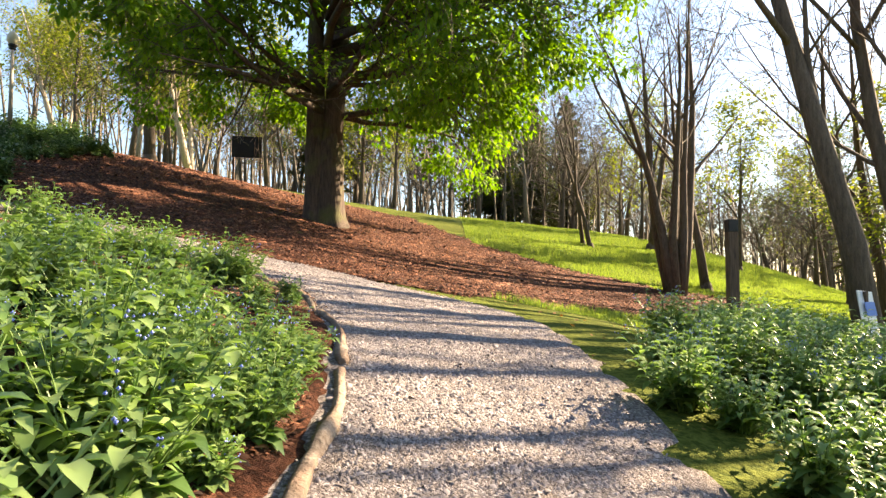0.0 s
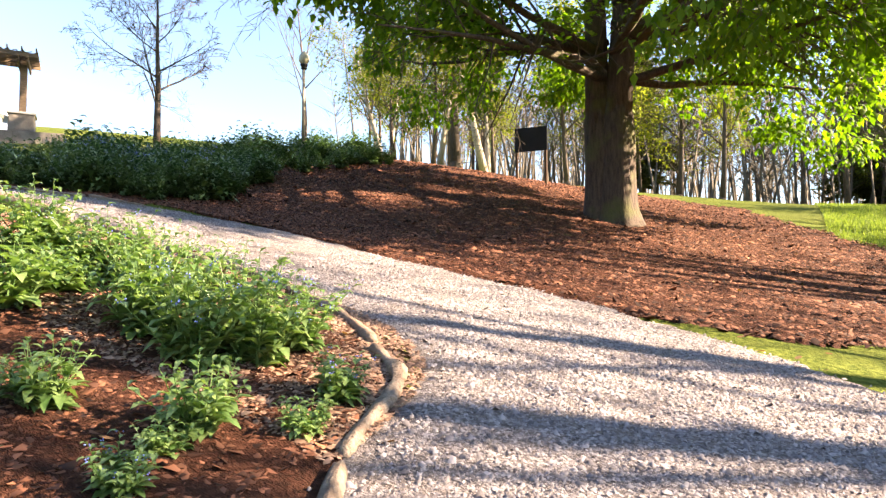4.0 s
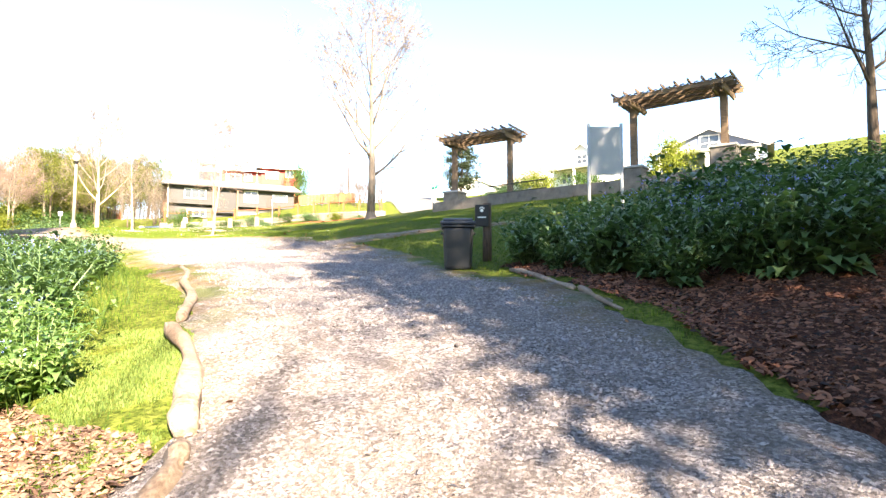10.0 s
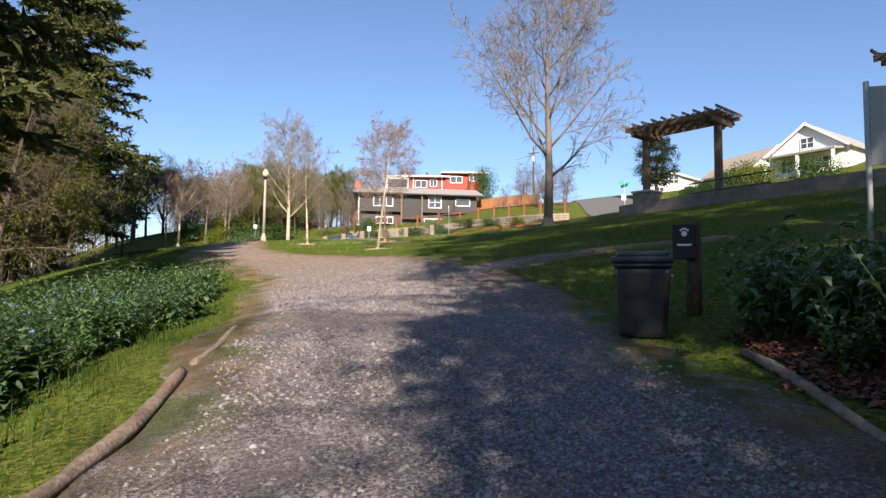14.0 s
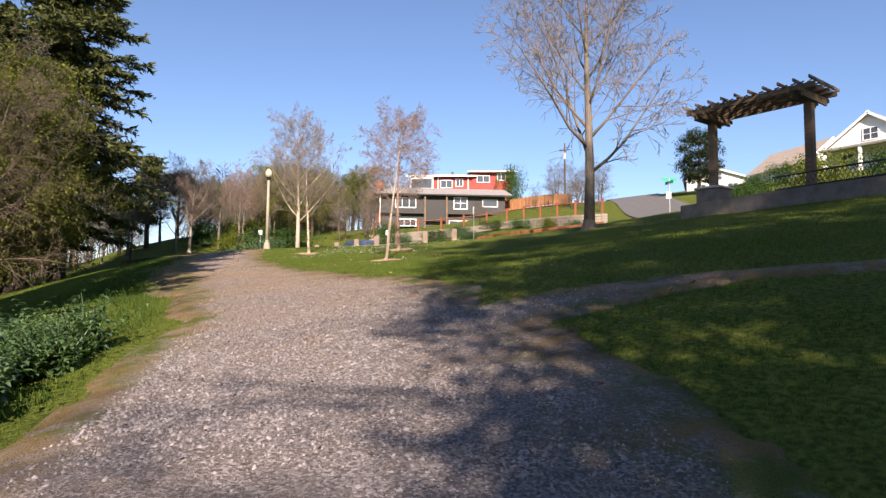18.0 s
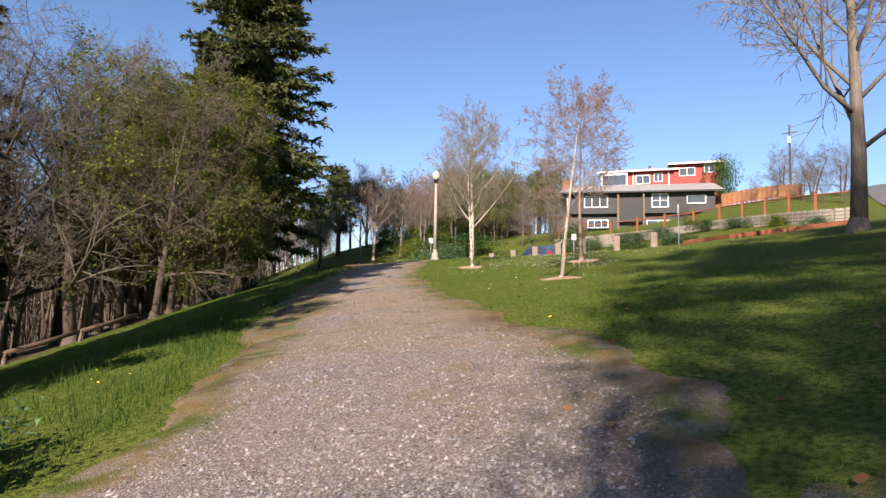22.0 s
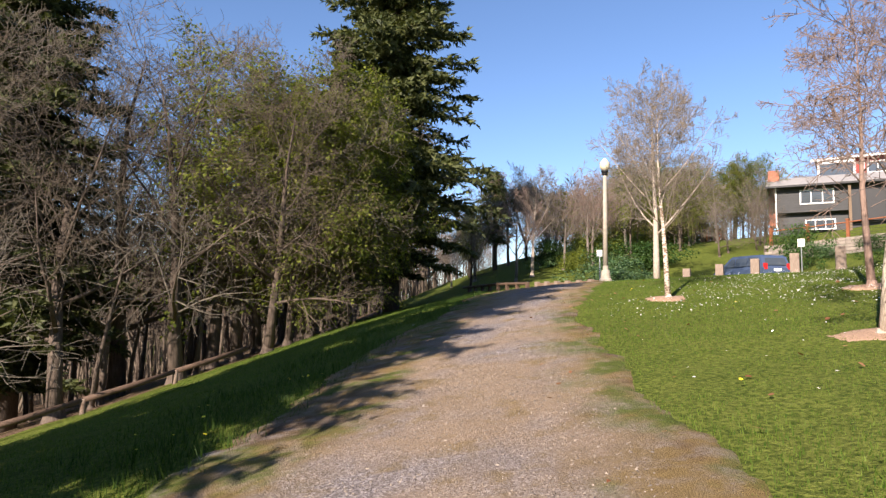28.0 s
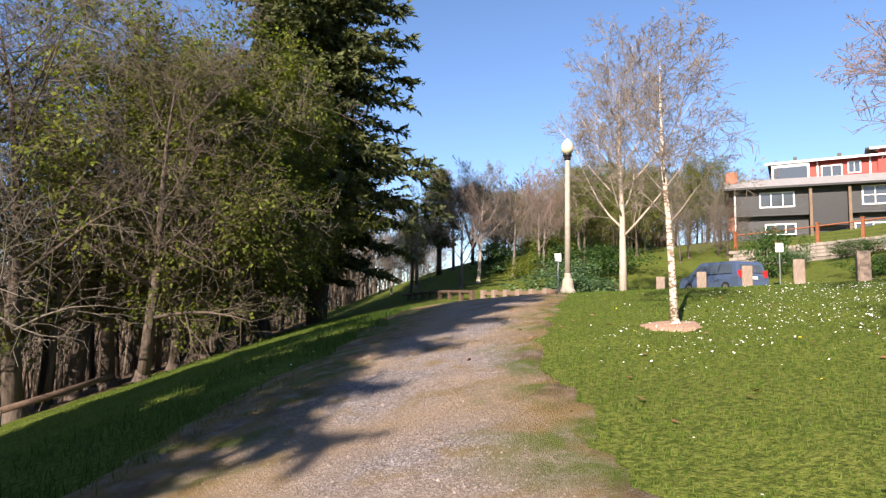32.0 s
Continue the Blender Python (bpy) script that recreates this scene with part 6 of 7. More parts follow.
def fence(pts, h, label, mat="fence_red", group="garden fences", solid=True):
    line = spline([(x, y, 0) for x, y in pts], 6)
    t = thing("garden_fence", Matrix.Translation((line[0][0], line[0][1], 0)), label, "fence", group)
    ox, oy = line[0][0], line[0][1]
    for (ax, ay, _), (bx, by, _) in zip(line[:-1], line[1:]):
        za, zb = ground_at(ax, ay), ground_at(bx, by)
        b = Buf()
        b.box((ax - ox, ay - oy, za + h / 2), (0.14, 0.14, h + 0.3))
        part("post", b, mat, t)
        a = math.atan2(by - ay, bx - ax)
        ln = math.hypot(bx - ax, by - ay)
        tilt = math.atan2(zb - za, ln)
        m = Matrix.Rotation(a, 3, "Z") @ Matrix.Rotation(-tilt, 3, "Y")
        c = ((ax + bx) / 2 - ox, (ay + by) / 2 - oy)
        for hh in ((0.15, 0.35, 0.55, 0.75, 0.95) if solid else (0.9,)):
            b = Buf()
            b.box((*c, (za + zb) / 2 + h * hh), (math.hypot(ln, zb - za), 0.04, h * 0.19 if solid else 0.08), m)
            part("board" if solid else "rail", b, mat, t)


fence([(-73.0, -51.7), (-78.0, -51.4), (-83.0, -51.2), (-88.0, -51.0)], 2.4, "rust red board fence on the hillside")
fence([(-80.8, -20.9), (-81.6, -18.6), (-82.6, -16.0), (-83.4, -13.4)], 1.25, "orange cedar fence beside the house", "fence_cedar")


def timber_edge(pts, label, mat="fence_red"):
    for (ax, ay), (bx, by) in zip(pts[:-1], pts[1:]):
        a = math.atan2(by - ay, bx - ax)
        za, zb = ground_at(ax, ay), ground_at(bx, by)
        ln = math.hypot(bx - ax, by - ay)
        b = Buf()
        b.bevel_box((0, 0, 0), (ln + 0.1, 0.22, 0.3), 0.02)
        ob = new("landscape_timber", b.mesh("landscape_timber", mat))
        ob.matrix_basis = Matrix.Translation(((ax + bx) / 2, (ay + by) / 2, (za + zb) / 2 + 0.13)) @ Matrix.Rotation(a, 4, "Z") @ Matrix.Rotation(-math.atan2(zb - za, ln), 4, "Y")
        tagged(ob, label, "timber", "timbers along the lawn")


timber_edge([(-47.6, -9.1), (-47.5, -7.9), (-47.3, -6.6), (-47.7, -5.2), (-48.2, -3.9), (-48.6, -2.6), (-49.0, -1.2)], "reddish landscape timber laid along the lawn's edge")


def guard_rail(pts, label):
    for (ax, ay), (bx, by) in zip(pts[:-1], pts[1:]):
        t = thing("guard_rail", Matrix.Translation((ax, ay, ground_at(ax, ay))), label, "rail", "rail round the car park")
        dz = ground_at(bx, by) - ground_at(ax, ay)
        b = Buf()
        b.bevel_box((0, 0, 0.12), (0.2, 0.2, 0.8), 0.02)
        part("post", b, "post", t)
        b = Buf()
        b.tube([(0, 0, 0.42), (bx - ax, by - ay, dz + 0.42)], [0.1, 0.1], 6)
        part("rail", b, "post", t)


guard_rail([(-41.9, -29.2), (-42.6, -31.2), (-43.2, -33.2), (-43.8, -35.2), (-44.4, -37.2), (-45.0, -39.2), (-45.6, -41.2), (-46.2, -43.2), (-46.8, -45.2)], "dark timber guard rail round the car park")


# ======== plants ========
def plant_meshes(name, seed, height, stems, leaf, mat, flowers=True):
    """A clump of leafy stems with long pointed leaves and small blue flowers."""
    rng = random.Random(seed)
    lv, lf, stem, fl = [], [], Buf(), Buf()
    for s in range(stems):
        a, out = rng.uniform(0, 6.283), rng.uniform(0.1, 0.75)
        p = Vector((math.cos(a) * 0.06 * rng.random(), math.sin(a) * 0.06 * rng.random(), -0.03))
        d = Vector((math.cos(a) * out, math.sin(a) * out, 1)).normalized()
        h = height * rng.uniform(0.55, 1.1)
        pts = [p]
        for k in range(5):
            d = (d + Vector((rng.uniform(-0.1, 0.1), rng.uniform(-0.1, 0.1), -0.03))).normalized()
            p = p + d * h / 5
            pts.append(p)
        stem.tube(pts, [0.007, 0.006, 0.005, 0.004, 0.003, 0.002], 3, False)
        for k in range(11):
            f = 0.08 + 0.92 * k / 10
            i = min(int(f * 5), 4)
            q = pts[i].lerp(pts[i + 1], f * 5 - i)
            b = 2.4 * k + rng.uniform(-0.4, 0.4)
            ld = Vector((math.cos(b), math.sin(b), rng.uniform(0.15, 0.75))).normalized()
            ls = leaf * (1.25 - 0.75 * f) * rng.uniform(0.7, 1.2)
            side = ld.cross(Vector((0, 0, 1))).normalized()
            up = side.cross(ld)
            n0 = len(lv)
            w = ls * 0.22
            c1, c2 = q + ld * ls * 0.35 + up * ls * 0.05, q + ld * ls * 0.7 - Vector((0, 0, ls * 0.05))
            tip = q + ld * ls * 0.98 - Vector((0, 0, ls * rng.uniform(0.15, 0.45)))
            lv.extend([q, c1 + side * w + up * w * 0.4, c1, c1 - side * w + up * w * 0.4, c2 + side * w * 0.85 + up * w * 0.3, c2, c2 - side * w * 0.85 + up * w * 0.3, tip])
            lf.extend([(n0, n0 + 1, n0 + 2), (n0, n0 + 2, n0 + 3), (n0 + 1, n0 + 4, n0 + 2), (n0 + 2, n0 + 4, n0 + 5), (n0 + 2, n0 + 5, n0 + 6), (n0 + 2, n0 + 6, n0 + 3), (n0 + 4, n0 + 7, n0 + 5), (n0 + 5, n0 + 7, n0 + 6)])
        if flowers and rng.random() < 0.55:
            for k in range(4):
                c = pts[5] + Vector((rng.uniform(-0.03, 0.03), rng.uniform(-0.03, 0.03), rng.uniform(-0.03, 0.02)))
                r = rng.uniform(0.005, 0.009)
                fl.add([c + Vector((r, 0, 0)), c + Vector((0, r, 0)), c + Vector((-r, 0, 0)), c + Vector((0, -r, 0)), c + Vector((0, 0, r)), c - Vector((0, 0, r))],
                       [(0, 1, 4), (1, 2, 4), (2, 3, 4), (3, 0, 4), (1, 0, 5), (2, 1, 5), (3, 2, 5), (0, 3, 5)])
    out = [("leaves", raw_mesh(name + "_leaves", np.array([tuple(v) for v in lv]), np.array(lf), mat)), ("stalk", stem.mesh(name + "_stems", mat))]
    if fl.v:
        out.append(("blossom", fl.mesh(name + "_flowers", "petal_blue")))
    return out


tall = [plant_meshes("tall_plant", 201 + i, 0.74, 34, 0.18, "leaf_plant", i == 0) for i in range(4)]
low = [plant_meshes("low_plant", 211 + i, 0.5, 26, 0.19, "leaf_plant", i == 0) for i in range(3)]
dark = [plant_meshes("dark_plant", 221 + i, 0.75, 26, 0.19, "leaf_low", i == 1) for i in range(3)]


def scatter(kind, meshes, count, box, ok, seed, label, group, gap=0.35, size=(0.8, 1.2)):
    rng, placed = random.Random(seed), []
    tries = 0
    while len(placed) < count and tries < count * 60:
        tries += 1
        x, y = rng.uniform(box[0], box[2]), rng.uniform(box[1], box[3])
        if not ok(x, y) or any((x - a) ** 2 + (y - b) ** 2 < gap * gap for a, b in placed):
            continue
        placed.append((x, y))
        plant_tree(kind, meshes[len(placed) % len(meshes)], x, y, label, rng.uniform(0, 360), rng.uniform(*size), group, category="plant")


def inside(rows):
    return lambda x, y: float(polygon(rows, x, y)) < 0


BED_TALL = [(-1.0, -1.5), (-1.0, 2.2), (-1.45, 3.0), (-1.8, 4.3), (-2.0, 4.8), (-2.4, 4.9), (-3.4, 5.8), (-3.9, 7.2), (-5.2, 7.3), (-6.4, 5.6), (-6.5, 2.0), (-5.5, -2.0)]
BED_FRONT = ((-2.62, 6.9, 1.25), (-2.42, 7.15, 1.2), (-2.75, 7.3, 1.2), (-2.5, 7.55, 1.05), (-3.2, 7.0, 1.2), (-3.5, 7.2, 1.15), (-1.78, 7.1, 0.85), (-1.95, 6.42, 0.95), (-1.65, 6.72, 0.6), (-1.76, 5.96, 0.6),
             (-2.55, 6.1, 0.9), (-1.88, 6.2, 0.55), (-1.98, 5.5, 0.75), (-3.7, 7.75, 1.0), (-4.0, 7.5, 1.15), (-4.4, 7.45, 1.2), (-4.7, 7.1, 1.2), (-1.2, 3.1, 0.9), (-1.0, 2.6, 0.8), (-5.1, 7.5, 0.9), (-5.5, 6.9, 1.0),
             (-1.0, 3.5, 1.15), (-1.0, 4.35, 0.9), (-0.95, 3.1, 1.0), (-1.3, 3.3, 1.25), (-1.1, 2.85, 1.15), (-1.35, 2.5, 1.2), (-1.5, 3.5, 1.25), (-1.7, 4.0, 1.2), (-1.2, 3.9, 1.0), (-1.25, 4.3, 1.05), (-1.1, 4.7, 0.8), (-2.0, 4.4, 1.2), (-1.75, 3.1, 1.25), (-2.3, 4.0, 1.3), (-2.0, 3.5, 1.3),
             (-6.5, 6.9, 1.1), (-6.9, 7.0, 1.0), (-7.0, 6.6, 1.25), (-6.4, 6.5, 1.25), (-4.8, 7.2, 1.3), (-7.4, 6.5, 1.25))
BED_RIGHT = [(1.95, 2.2), (2.0, 6.2), (2.9, 9.0), (5.2, 11.6), (8.5, 12.0), (9.0, 6.0), (5.0, 1.0)]
HEDGE = [(-13.6, 9.7), (-12.6, 10.0), (-11.2, 10.5), (-9.6, 11.4), (-9.4, 12.6), (-11.0, 15.0), (-12.5, 18.5), (-12.0, 22.5), (-15.5, 25.0), (-19.0, 22.5), (-17.8, 15.0), (-15.8, 11.8)]
BANK = [(-6.3, 6.6), (-8.2, 6.1), (-10.0, 4.8), (-11.6, 3.8), (-13.2, 2.7), (-15.6, 0.8), (-16.6, -1.0), (-15.2, -2.6), (-12.4, -1.6), (-10.0, 0.4), (-7.0, 3.4)]
def massed(name, meshes, count, box, ok, seed, label, gap, size):
    """The farther plants of a bed, joined."""
    rng, placed, tries = random.Random(seed), [], 0
    while len(placed) < count and tries < count * 60:
        tries += 1
        x, y = rng.uniform(box[0], box[2]), rng.uniform(box[1], box[3])
        if ok(x, y) and not any((x - a) ** 2 + (y - b) ** 2 < gap * gap for a, b in placed):
            placed.append((x, y))
    allv, allf, k = [], [], 0
    for i, (x, y) in enumerate(placed):
        me = meshes[i % len(meshes)][0][1]
        v = np.empty(len(me.vertices) * 3)
        me.vertices.foreach_get("co", v)
        f = np.empty(len(me.loops), dtype=np.int32)
        me.loops.foreach_get("vertex_index", f)
        a, s = rng.uniform(0, 6.283), rng.uniform(*size) * (1 + 0.35 * float(fbm(x * 0.7, y * 0.7, 41)))
        v = v.reshape(-1, 3) * s
        c, q = math.cos(a), math.sin(a)
        allv.append(np.stack([v[:, 0] * c - v[:, 1] * q + x, v[:, 0] * q + v[:, 1] * c + y, v[:, 2] + ground_at(x, y)], 1))
        allf.append(f.reshape(-1, 3) + k)
        k += len(v)
    mat = meshes[0][0][1].materials[0].name
    return tagged(new(name, raw_mesh(name, np.concatenate(allv), np.concatenate(allf), mat)), label, "plants", kind="stuff")


scatter("alkanet_plant", tall, 80, (-7, -2, -0.5, 4.6), inside(BED_TALL), 301, "lush green leafy plant with small blue flowers", "plants in the bed", 0.3, (0.85, 1.3))
scatter("alkanet_plant", low, 17, (-7, 4.6, -0.5, 7.4), inside(BED_TALL), 302, "green leafy plant in the mulch with small blue flowers", "plants in the bed", 0.45, (0.75, 1.15))
for i, (x, y, size) in enumerate(BED_FRONT):
    plant_tree("alkanet_plant", (low if size < 1 else tall)[i % 3], x, y, "green leafy plant standing alone in the mulch", 77 * i, size * 0.72, "plants in the bed", category="plant")
scatter("alkanet_plant", tall, 70, (2, 1, 7, 10), inside(BED_RIGHT), 303, "lush green leafy plant with small blue flowers", "plants right of the path", 0.36, (0.8, 1.25))
massed("leafy_planting", tall, 70, (4, 4, 9, 12), inside(BED_RIGHT), 306, "lush green plants with small blue flowers", 0.34, (0.8, 1.25))
scatter("alkanet_plant", dark, 60, (-14, 9, -8, 13.5), inside(HEDGE), 304, "dark green leafy plant massed on the bank", "planting on the bank", 0.4, (0.55, 1.4))
massed("hedge_planting", dark, 170, (-19, 12.5, -8, 25), inside(HEDGE), 307, "dark green leafy plants massed on the bank", 0.42, (0.55, 1.5))
scatter("alkanet_plant", dark, 54, (-16.5, -0.5, -6, 7), inside(BANK), 305, "dark green leafy plant with blue flowers on the verge", "plants on the verge", 0.3, (0.6, 1.25))
massed("verge_planting", dark, 130, (-20, -5, -6, 5), inside(BANK), 308, "dark green leafy plants with blue flowers on the verge", 0.3, (0.6, 1.2))

# shrubs far off
shrubs = [bush_mesh("shrub", 231 + i, 1.0, 1.0, 1.0, 4200, 0.06, m) for i, m in enumerate(("leaf_shrub", "leaf_spring", "leaf_low"))]
for x, y, sx, sz, v, lab in ((-56.6, -22.0, 1.35, 2.3, 0, "dense dark green evergreen shrub"), (-46.5, -27.0, 2.4, 1.2, 2, "sprawling green shrubs on the slope"), (-50.0, -30.0, 3.0, 1.7, 2, "sprawling green shrubs on the slope"),
                             (-54.0, -33.0, 3.2, 1.9, 0, "sprawling green shrubs on the slope"), (-55.0, 11.0, 2.2, 2.6, 1, "yellow green clipped shrub by the terrace"),
                             (-60.0, 15.0, 2.0, 2.2, 0, "green shrub by the houses"), (-45.0, 19.0, 1.8, 2.4, 1, "yellow green shrub behind the pergola"), (-66.0, 6.0, 1.6, 1.6, 0, "round green shrub beside the street"),
                             (-71.0, 7.5, 1.8, 1.8, 0, "round green shrub beside the street"), (-88.0, 9.0, 1.7, 2.0, 0, "round olive shrub before the white house"), (-90.0, 6.2, 1.5, 1.5, 2, "round olive shrub before the white house"), (-84.0, 11.6, 1.6, 2.2, 1, "yellow green leafing shrub before the white house"), (-87.0, 4.2, 1.3, 0.9, 0, "low clipped shrub beside the street"), (-60.0, -8.2, 1.1, 0.7, 1, "low green shrub on the bank below the wall"), (-61.8, -11.6, 1.2, 0.8, 2, "low green shrub on the bank below the wall"), (-62.4, -14.6, 1.3, 0.8, 0, "low green shrub on the bank below the wall"), (-62.0, -17.5, 1.5, 0.9, 2, "low green shrub on the bank below the wall"), (-61.4, -20.5, 1.5, 0.9, 0, "low green shrub on the bank below the wall"), (-60.2, -23.2, 1.5, 0.9, 2, "low green shrub on the bank below the wall"), (-56.5, -5.0, 0.9, 0.5, 2, "low green shrub on the bank below the wall"), (-55, -13, 1.6, 0.8, 2, "low green shrub on the bank below the wall"), (-54.5, -16.5, 1.5, 0.9, 0, "low green shrub on the bank below the wall"), (-91.5, -24.6, 1.7, 6.2, 0, "round leafy tree behind the red house")):
    ob = new("shrub", shrubs[v])
    ob.matrix_basis = pose(x, y, ground_at(x, y), 0, 0, 57 * x) @ Matrix.Diagonal((sx, sx, sz, 1))
    tagged(ob, lab, "shrub", "shrubs on the hill")


rng = random.Random(91)
for i in range(34):
    a = i / 33
    x, y = -47 - 34 * a + rng.uniform(-3, 3), -38 - 13 * a + rng.uniform(-5, 2)
    if x > 0.76 * y - 21:
        continue
    w = rng.uniform(1.6, 3.0)
    ob = new("shrub", shrubs[(2, 0, 1, 2)[i % 4]])
    ob.matrix_basis = pose(x, y, ground_at(x, y) - 0.1, 0, 0, 71 * i) @ Matrix.Diagonal((w, w, w * rng.uniform(0.6, 1.0), 1))
    tagged(ob, "tangled green undergrowth on the hillside", "shrub", "undergrowth on the hill")


# ======== loose cover of the ground ========
def blades(name, count, box, sdf_ok, h0, h1, width, mat, label, seed, lean=0.5):
    """Grass blades, one thin triangle each."""
    r = np.random.default_rng(seed)
    x, y = r.uniform(box[0], box[2], count), r.uniform(box[1], box[3], count)
    k = sdf_ok(x, y, r)
    x, y = x[k], y[k]
    n = len(x)
    z = land(x, y) + 0.03 * fbm(x * 0.8, y * 0.8, 2) - 0.01
    a, h = r.uniform(0, 2 * np.pi, n), r.uniform(h0, h1, n) * (1 + 0.4 * fbm(x * 0.6, y * 0.6, 21))
    la, ll = r.uniform(0, 2 * np.pi, n), h * r.uniform(0, lean, n)
    w = width * r.uniform(0.6, 1.3, n)
    v = np.empty((n, 3, 3))
    v[:, 0] = np.stack([x - np.cos(a) * w, y - np.sin(a) * w, z], 1)
    v[:, 1] = np.stack([x + np.cos(a) * w, y + np.sin(a) * w, z], 1)
    v[:, 2] = np.stack([x + np.cos(la) * ll, y + np.sin(la) * ll, z + h], 1)
    ob = new(name, raw_mesh(name, v.reshape(-1, 3), np.arange(3 * n).reshape(n, 3), mat))
    return tagged(ob, label, "grass", kind="stuff")


def near_path(x, y, r, reach, inner=0.0):
    d = path_sdf(x, y)
    return (d > inner + 0.7 * r.random(len(x)) ** 2) & (d < reach) & (r.random(len(x)) < np.clip(1.15 - d / reach, 0, 1)) & (mulch_sdf(x, y) > 0.05)


blades("lawn_grass", 1000000, (-40, -30, -6, 12), lambda x, y, r: near_path(x, y, r, 12.0), 0.02, 0.055, 0.006, "blade", "short green lawn grass", 401)
# backlit brightness here comes from the lighter blade colour
blades("slope_grass", 520000, (1, 13, 34, 46), lambda x, y, r: (mulch_sdf(x, y) > 0.05) & (path_sdf(x, y) > 0) & (r.random(len(x)) < np.clip(2.2 - np.hypot(x - 4, y - 20) / 16, 0.15, 1)), 0.07, 0.17, 0.013, "blade_bright", "bright green grass on the lower lawn", 404)
blades("verge_grass", 260000, (-34, -24, -5, 8.5), lambda x, y, r: near_path(x, y, r, 3.6, 0.55) & (path_side(x, y) > 0) & (fbm(x * 0.9, y * 0.9, 61) > -0.35), 0.07, 0.24, 0.006, "blade_dark", "longer grass on the verge", 402, 0.7)
blades("path_moss", 90000, (-40, -30, -6, 15), lambda x, y, r: (np.abs(path_sdf(x, y) + 0.05) < 0.4 * r.random(len(x))), 0.012, 0.035, 0.006, "straw", "yellowed grass and moss at the path's edges", 403)


blades("moss_patch", 90000, (-8.2, 6.6, -4.4, 8.8), lambda x, y, r: (path_sdf(x, y) > 0.02) & (path_sdf(x, y) < 1.4) & (fbm(x * 1.6, y * 1.6, 66) + 0.25 * (r.random(len(x)) - 0.5) > -0.25), 0.012, 0.04, 0.007, "blade_bright", "bright moss and short grass inside the logs", 405)


def bits(name, count, box, ok, size, flat, mat, label, category, seed):
    """Small loose pieces, each a distorted eight sided lump."""
    r = np.random.default_rng(seed)
    x, y = r.uniform(box[0], box[2], count), r.uniform(box[1], box[3], count)
    k = ok(x, y, r)
    x, y = x[k], y[k]
    n = len(x)
    z = land(x, y) + 0.038 + 0.012 * fbm(x * 2.3, y * 2.3, 8)
    base = np.array([[1, 0, -0.4], [0, 1, -0.4], [-1, 0, -0.4], [0, -1, -0.4], [0, 0, 1]], float)
    s = size * np.minimum(r.lognormal(0, 0.4, n), 2.3)
    sh = np.stack([r.uniform(0.7, 1.6, n), r.uniform(0.4, 1.0, n), flat * r.uniform(0.6, 1.3, n)], 1)
    p = base[None] * sh[:, None] * s[:, None, None] + r.normal(0, 0.22, (n, 5, 3)) * s[:, None, None] * np.array([1, 1, flat])
    a, b = r.uniform(0, 2 * np.pi, n), r.normal(0, 0.35, n)
    c, sn = np.cos(a)[:, None], np.sin(a)[:, None]
    px, py, pz = p[..., 0], p[..., 1], p[..., 2]
    pz = pz + px * np.sin(b)[:, None]
    v = np.stack([px * c - py * sn + x[:, None], px * sn + py * c + y[:, None], pz + z[:, None]], -1)
    f = np.array([(0, 1, 4), (1, 2, 4), (2, 3, 4), (3, 0, 4)])
    faces = (np.arange(n)[:, None, None] * 5 + f[None]).reshape(-1, 3)
    return tagged(new(name, raw_mesh(name, v.reshape(-1, 3), faces, mat)), label, category, kind="stuff")


bits("loose_gravel", 820000, (-22, -2, 4, 15), lambda x, y, r: (path_sdf(x, y) < -0.1 - 0.25 * r.random(len(x))) & (r.random(len(x)) < (0.62 + 0.6 * fbm(x * 0.55, y * 0.55, 19)) * np.clip((x + 22) / 8, 0, 1)), 0.011, 0.6, "pebbles", "loose grey gravel stones on the path", "gravel", 411)
bits("loose_gravel", 190000, (-32, -18, -15.5, 9), lambda x, y, r: path_sdf(x, y) < -0.1 - 0.25 * r.random(len(x)), 0.008, 0.5, "pebbles_tan", "fine worn gravel on the path", "gravel", 412)
bits("bark_chips", 70000, (-7, -2, 0, 7.6), lambda x, y, r: (mulch_sdf(x, y) < 0.1) & (path_sdf(x, y) > 0), 0.018, 0.3, "chips", "red brown bark chips", "mulch", 413)
bits("bark_chips", 60000, (-7, 6.6, -1, 9.5), lambda x, y, r: (mulch_sdf(x, y) < 0.25) & (path_sdf(x, y) > -0.1), 0.016, 0.3, "chips_dry_sunlit", "dry bark chips beside the logs, coloured paler for strong sun", "mulch", 416)
bits("bark_chips", 95000, (-16, 10, 13, 31), lambda x, y, r: (mulch_sdf(x, y) < 0.1) & (path_sdf(x, y) > 0) & ((y > 13.6) | (x > -5)), 0.036, 0.4, "chips", "red brown bark chips on the slope", "mulch", 414)
bits("bark_chips", 60000, (-15, 9.3, -5, 13.6), lambda x, y, r: (mulch_sdf(x, y) < 0.1) & (path_sdf(x, y) > 0), 0.02, 0.35, "chips", "red brown bark chips below the hedge", "mulch", 415)


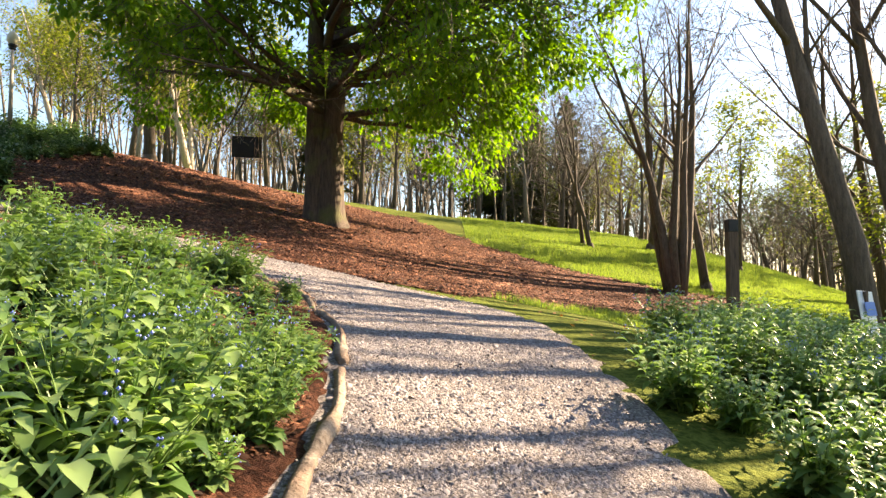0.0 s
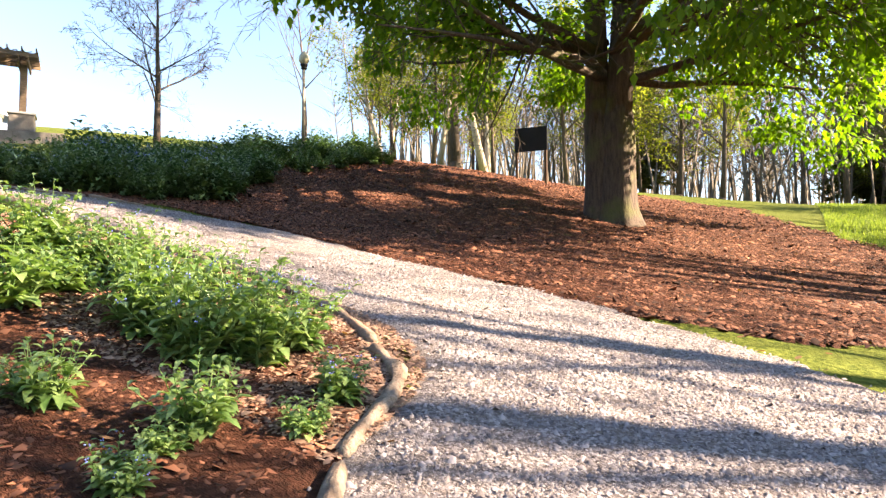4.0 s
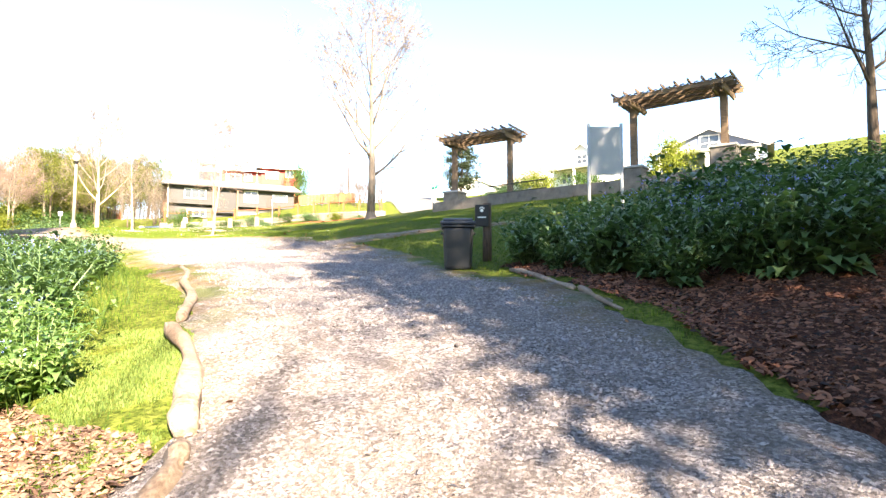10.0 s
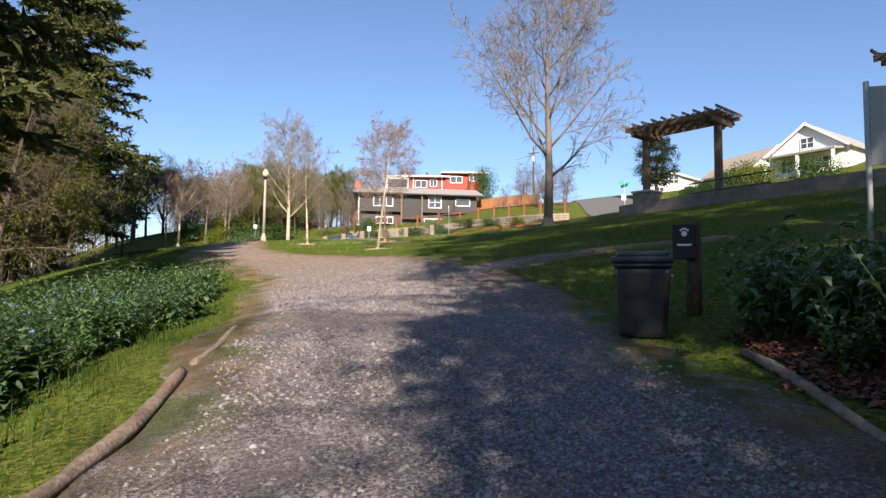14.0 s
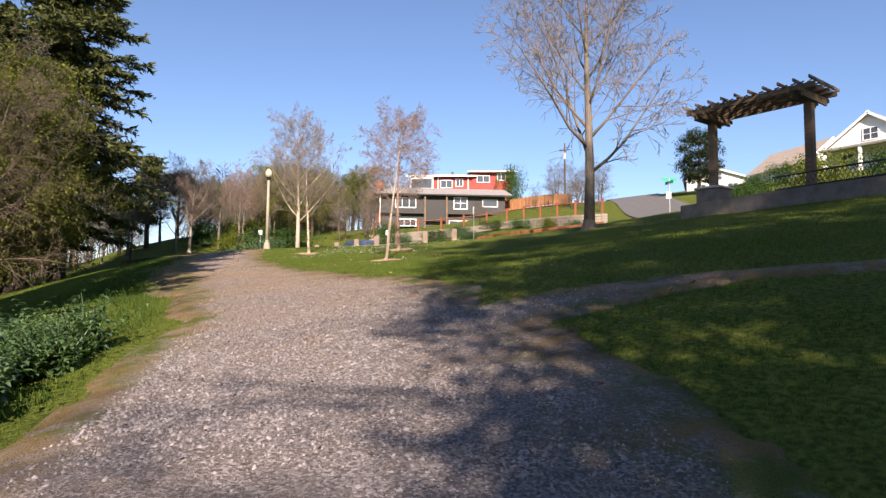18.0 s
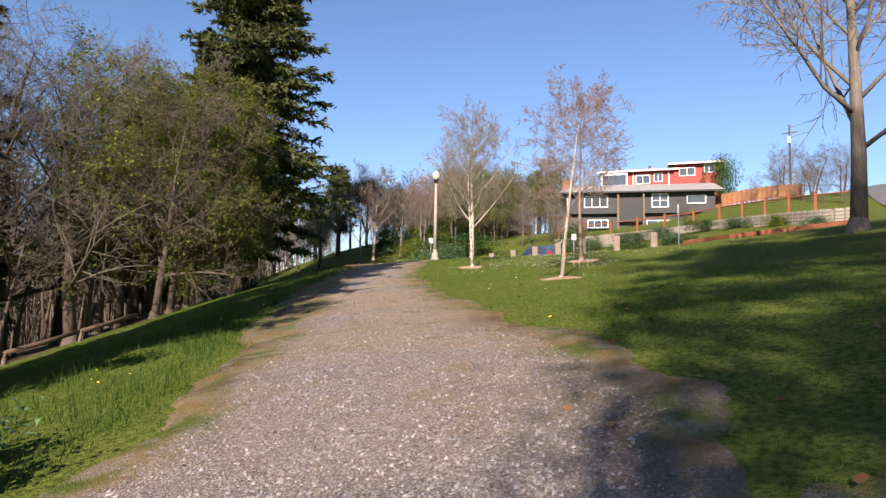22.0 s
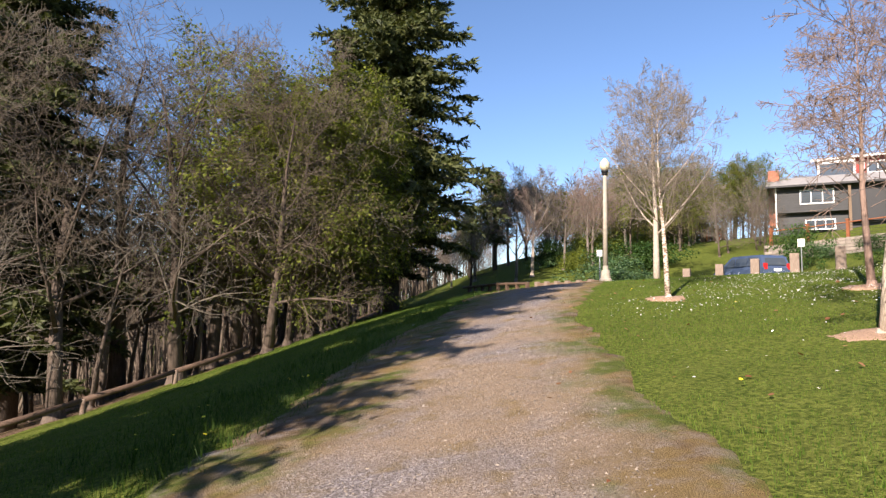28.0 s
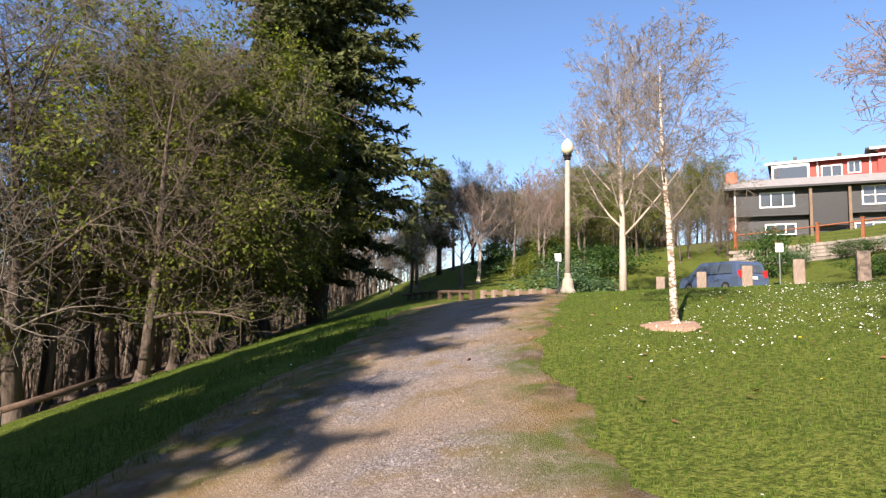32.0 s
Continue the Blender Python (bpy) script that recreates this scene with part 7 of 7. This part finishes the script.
def scatter_flat(name, count, box, ok, size, mat, label, category, seed, lift=0.05, tilt=0.3):
    """Small flat petals or leaves lying on the grass."""
    r = np.random.default_rng(seed)
    x, y = r.uniform(box[0], box[2], count), r.uniform(box[1], box[3], count)
    k = ok(x, y, r)
    x, y = x[k], y[k]
    n = len(x)
    z = land(x, y) + 0.03 * fbm(x * 0.8, y * 0.8, 2) + lift * r.uniform(0.7, 1.3, n)
    s = size * r.uniform(0.6, 1.35, n)
    a = r.uniform(0, 6.283, n)
    tx, ty = r.normal(0, tilt, n), r.normal(0, tilt, n)
    ang = a[:, None] + np.arange(6) * (math.pi / 3)
    rad = s[:, None] * r.uniform(0.65, 1.15, (n, 6))
    px, py = np.cos(ang) * rad, np.sin(ang) * rad
    v = np.stack([x[:, None] + px, y[:, None] + py, z[:, None] + px * tx[:, None] + py * ty[:, None]], -1)
    return tagged(new(name, raw_mesh(name, v.reshape(-1, 3), np.arange(6 * n).reshape(n, 6), mat)), label, category, kind="stuff")


def daisy_ok(x, y, r):
    d = np.hypot((x + 35.5) / 4.2, (y + 8.6) / 3.0) + 0.35 * fbm(x * 0.9, y * 0.9, 71)
    return (path_sdf(x, y) > 0.6) & (r.random(len(x)) < np.clip(1.3 - d, 0.02, 1))


scatter_flat("daisies", 17000, (-41, -15, -26, -2), daisy_ok, 0.013, "petal_white", "white daisies scattered over the lawn", "flowers", 421, 0.07)
scatter_flat("dandelions", 260, (-34, -12, -8, 6), lambda x, y, r: (path_sdf(x, y) > 0.2) & (path_sdf(x, y) < 5) & (fbm(x * 0.5, y * 0.5, 72) > 0.15), 0.022, "petal_yellow", "yellow dandelion heads in the grass", "flowers", 422, 0.09)
scatter_flat("fallen_leaves", 900, (-36, -18, -14, 8), lambda x, y, r: (path_sdf(x, y) > -0.8) & (path_side(x, y) < 0) & (path_sdf(x, y) < 7) & (r.random(len(x)) < 0.6), 0.034, "dead_leaf", "brown fallen leaves on the grass", "leaves", 423, 0.045)
scatter_flat("fallen_leaves", 500, (-9, -1, 4, 24), lambda x, y, r: path_sdf(x, y) > -0.3, 0.03, "dead_leaf", "brown fallen leaves on mulch and path", "leaves", 424, 0.04)
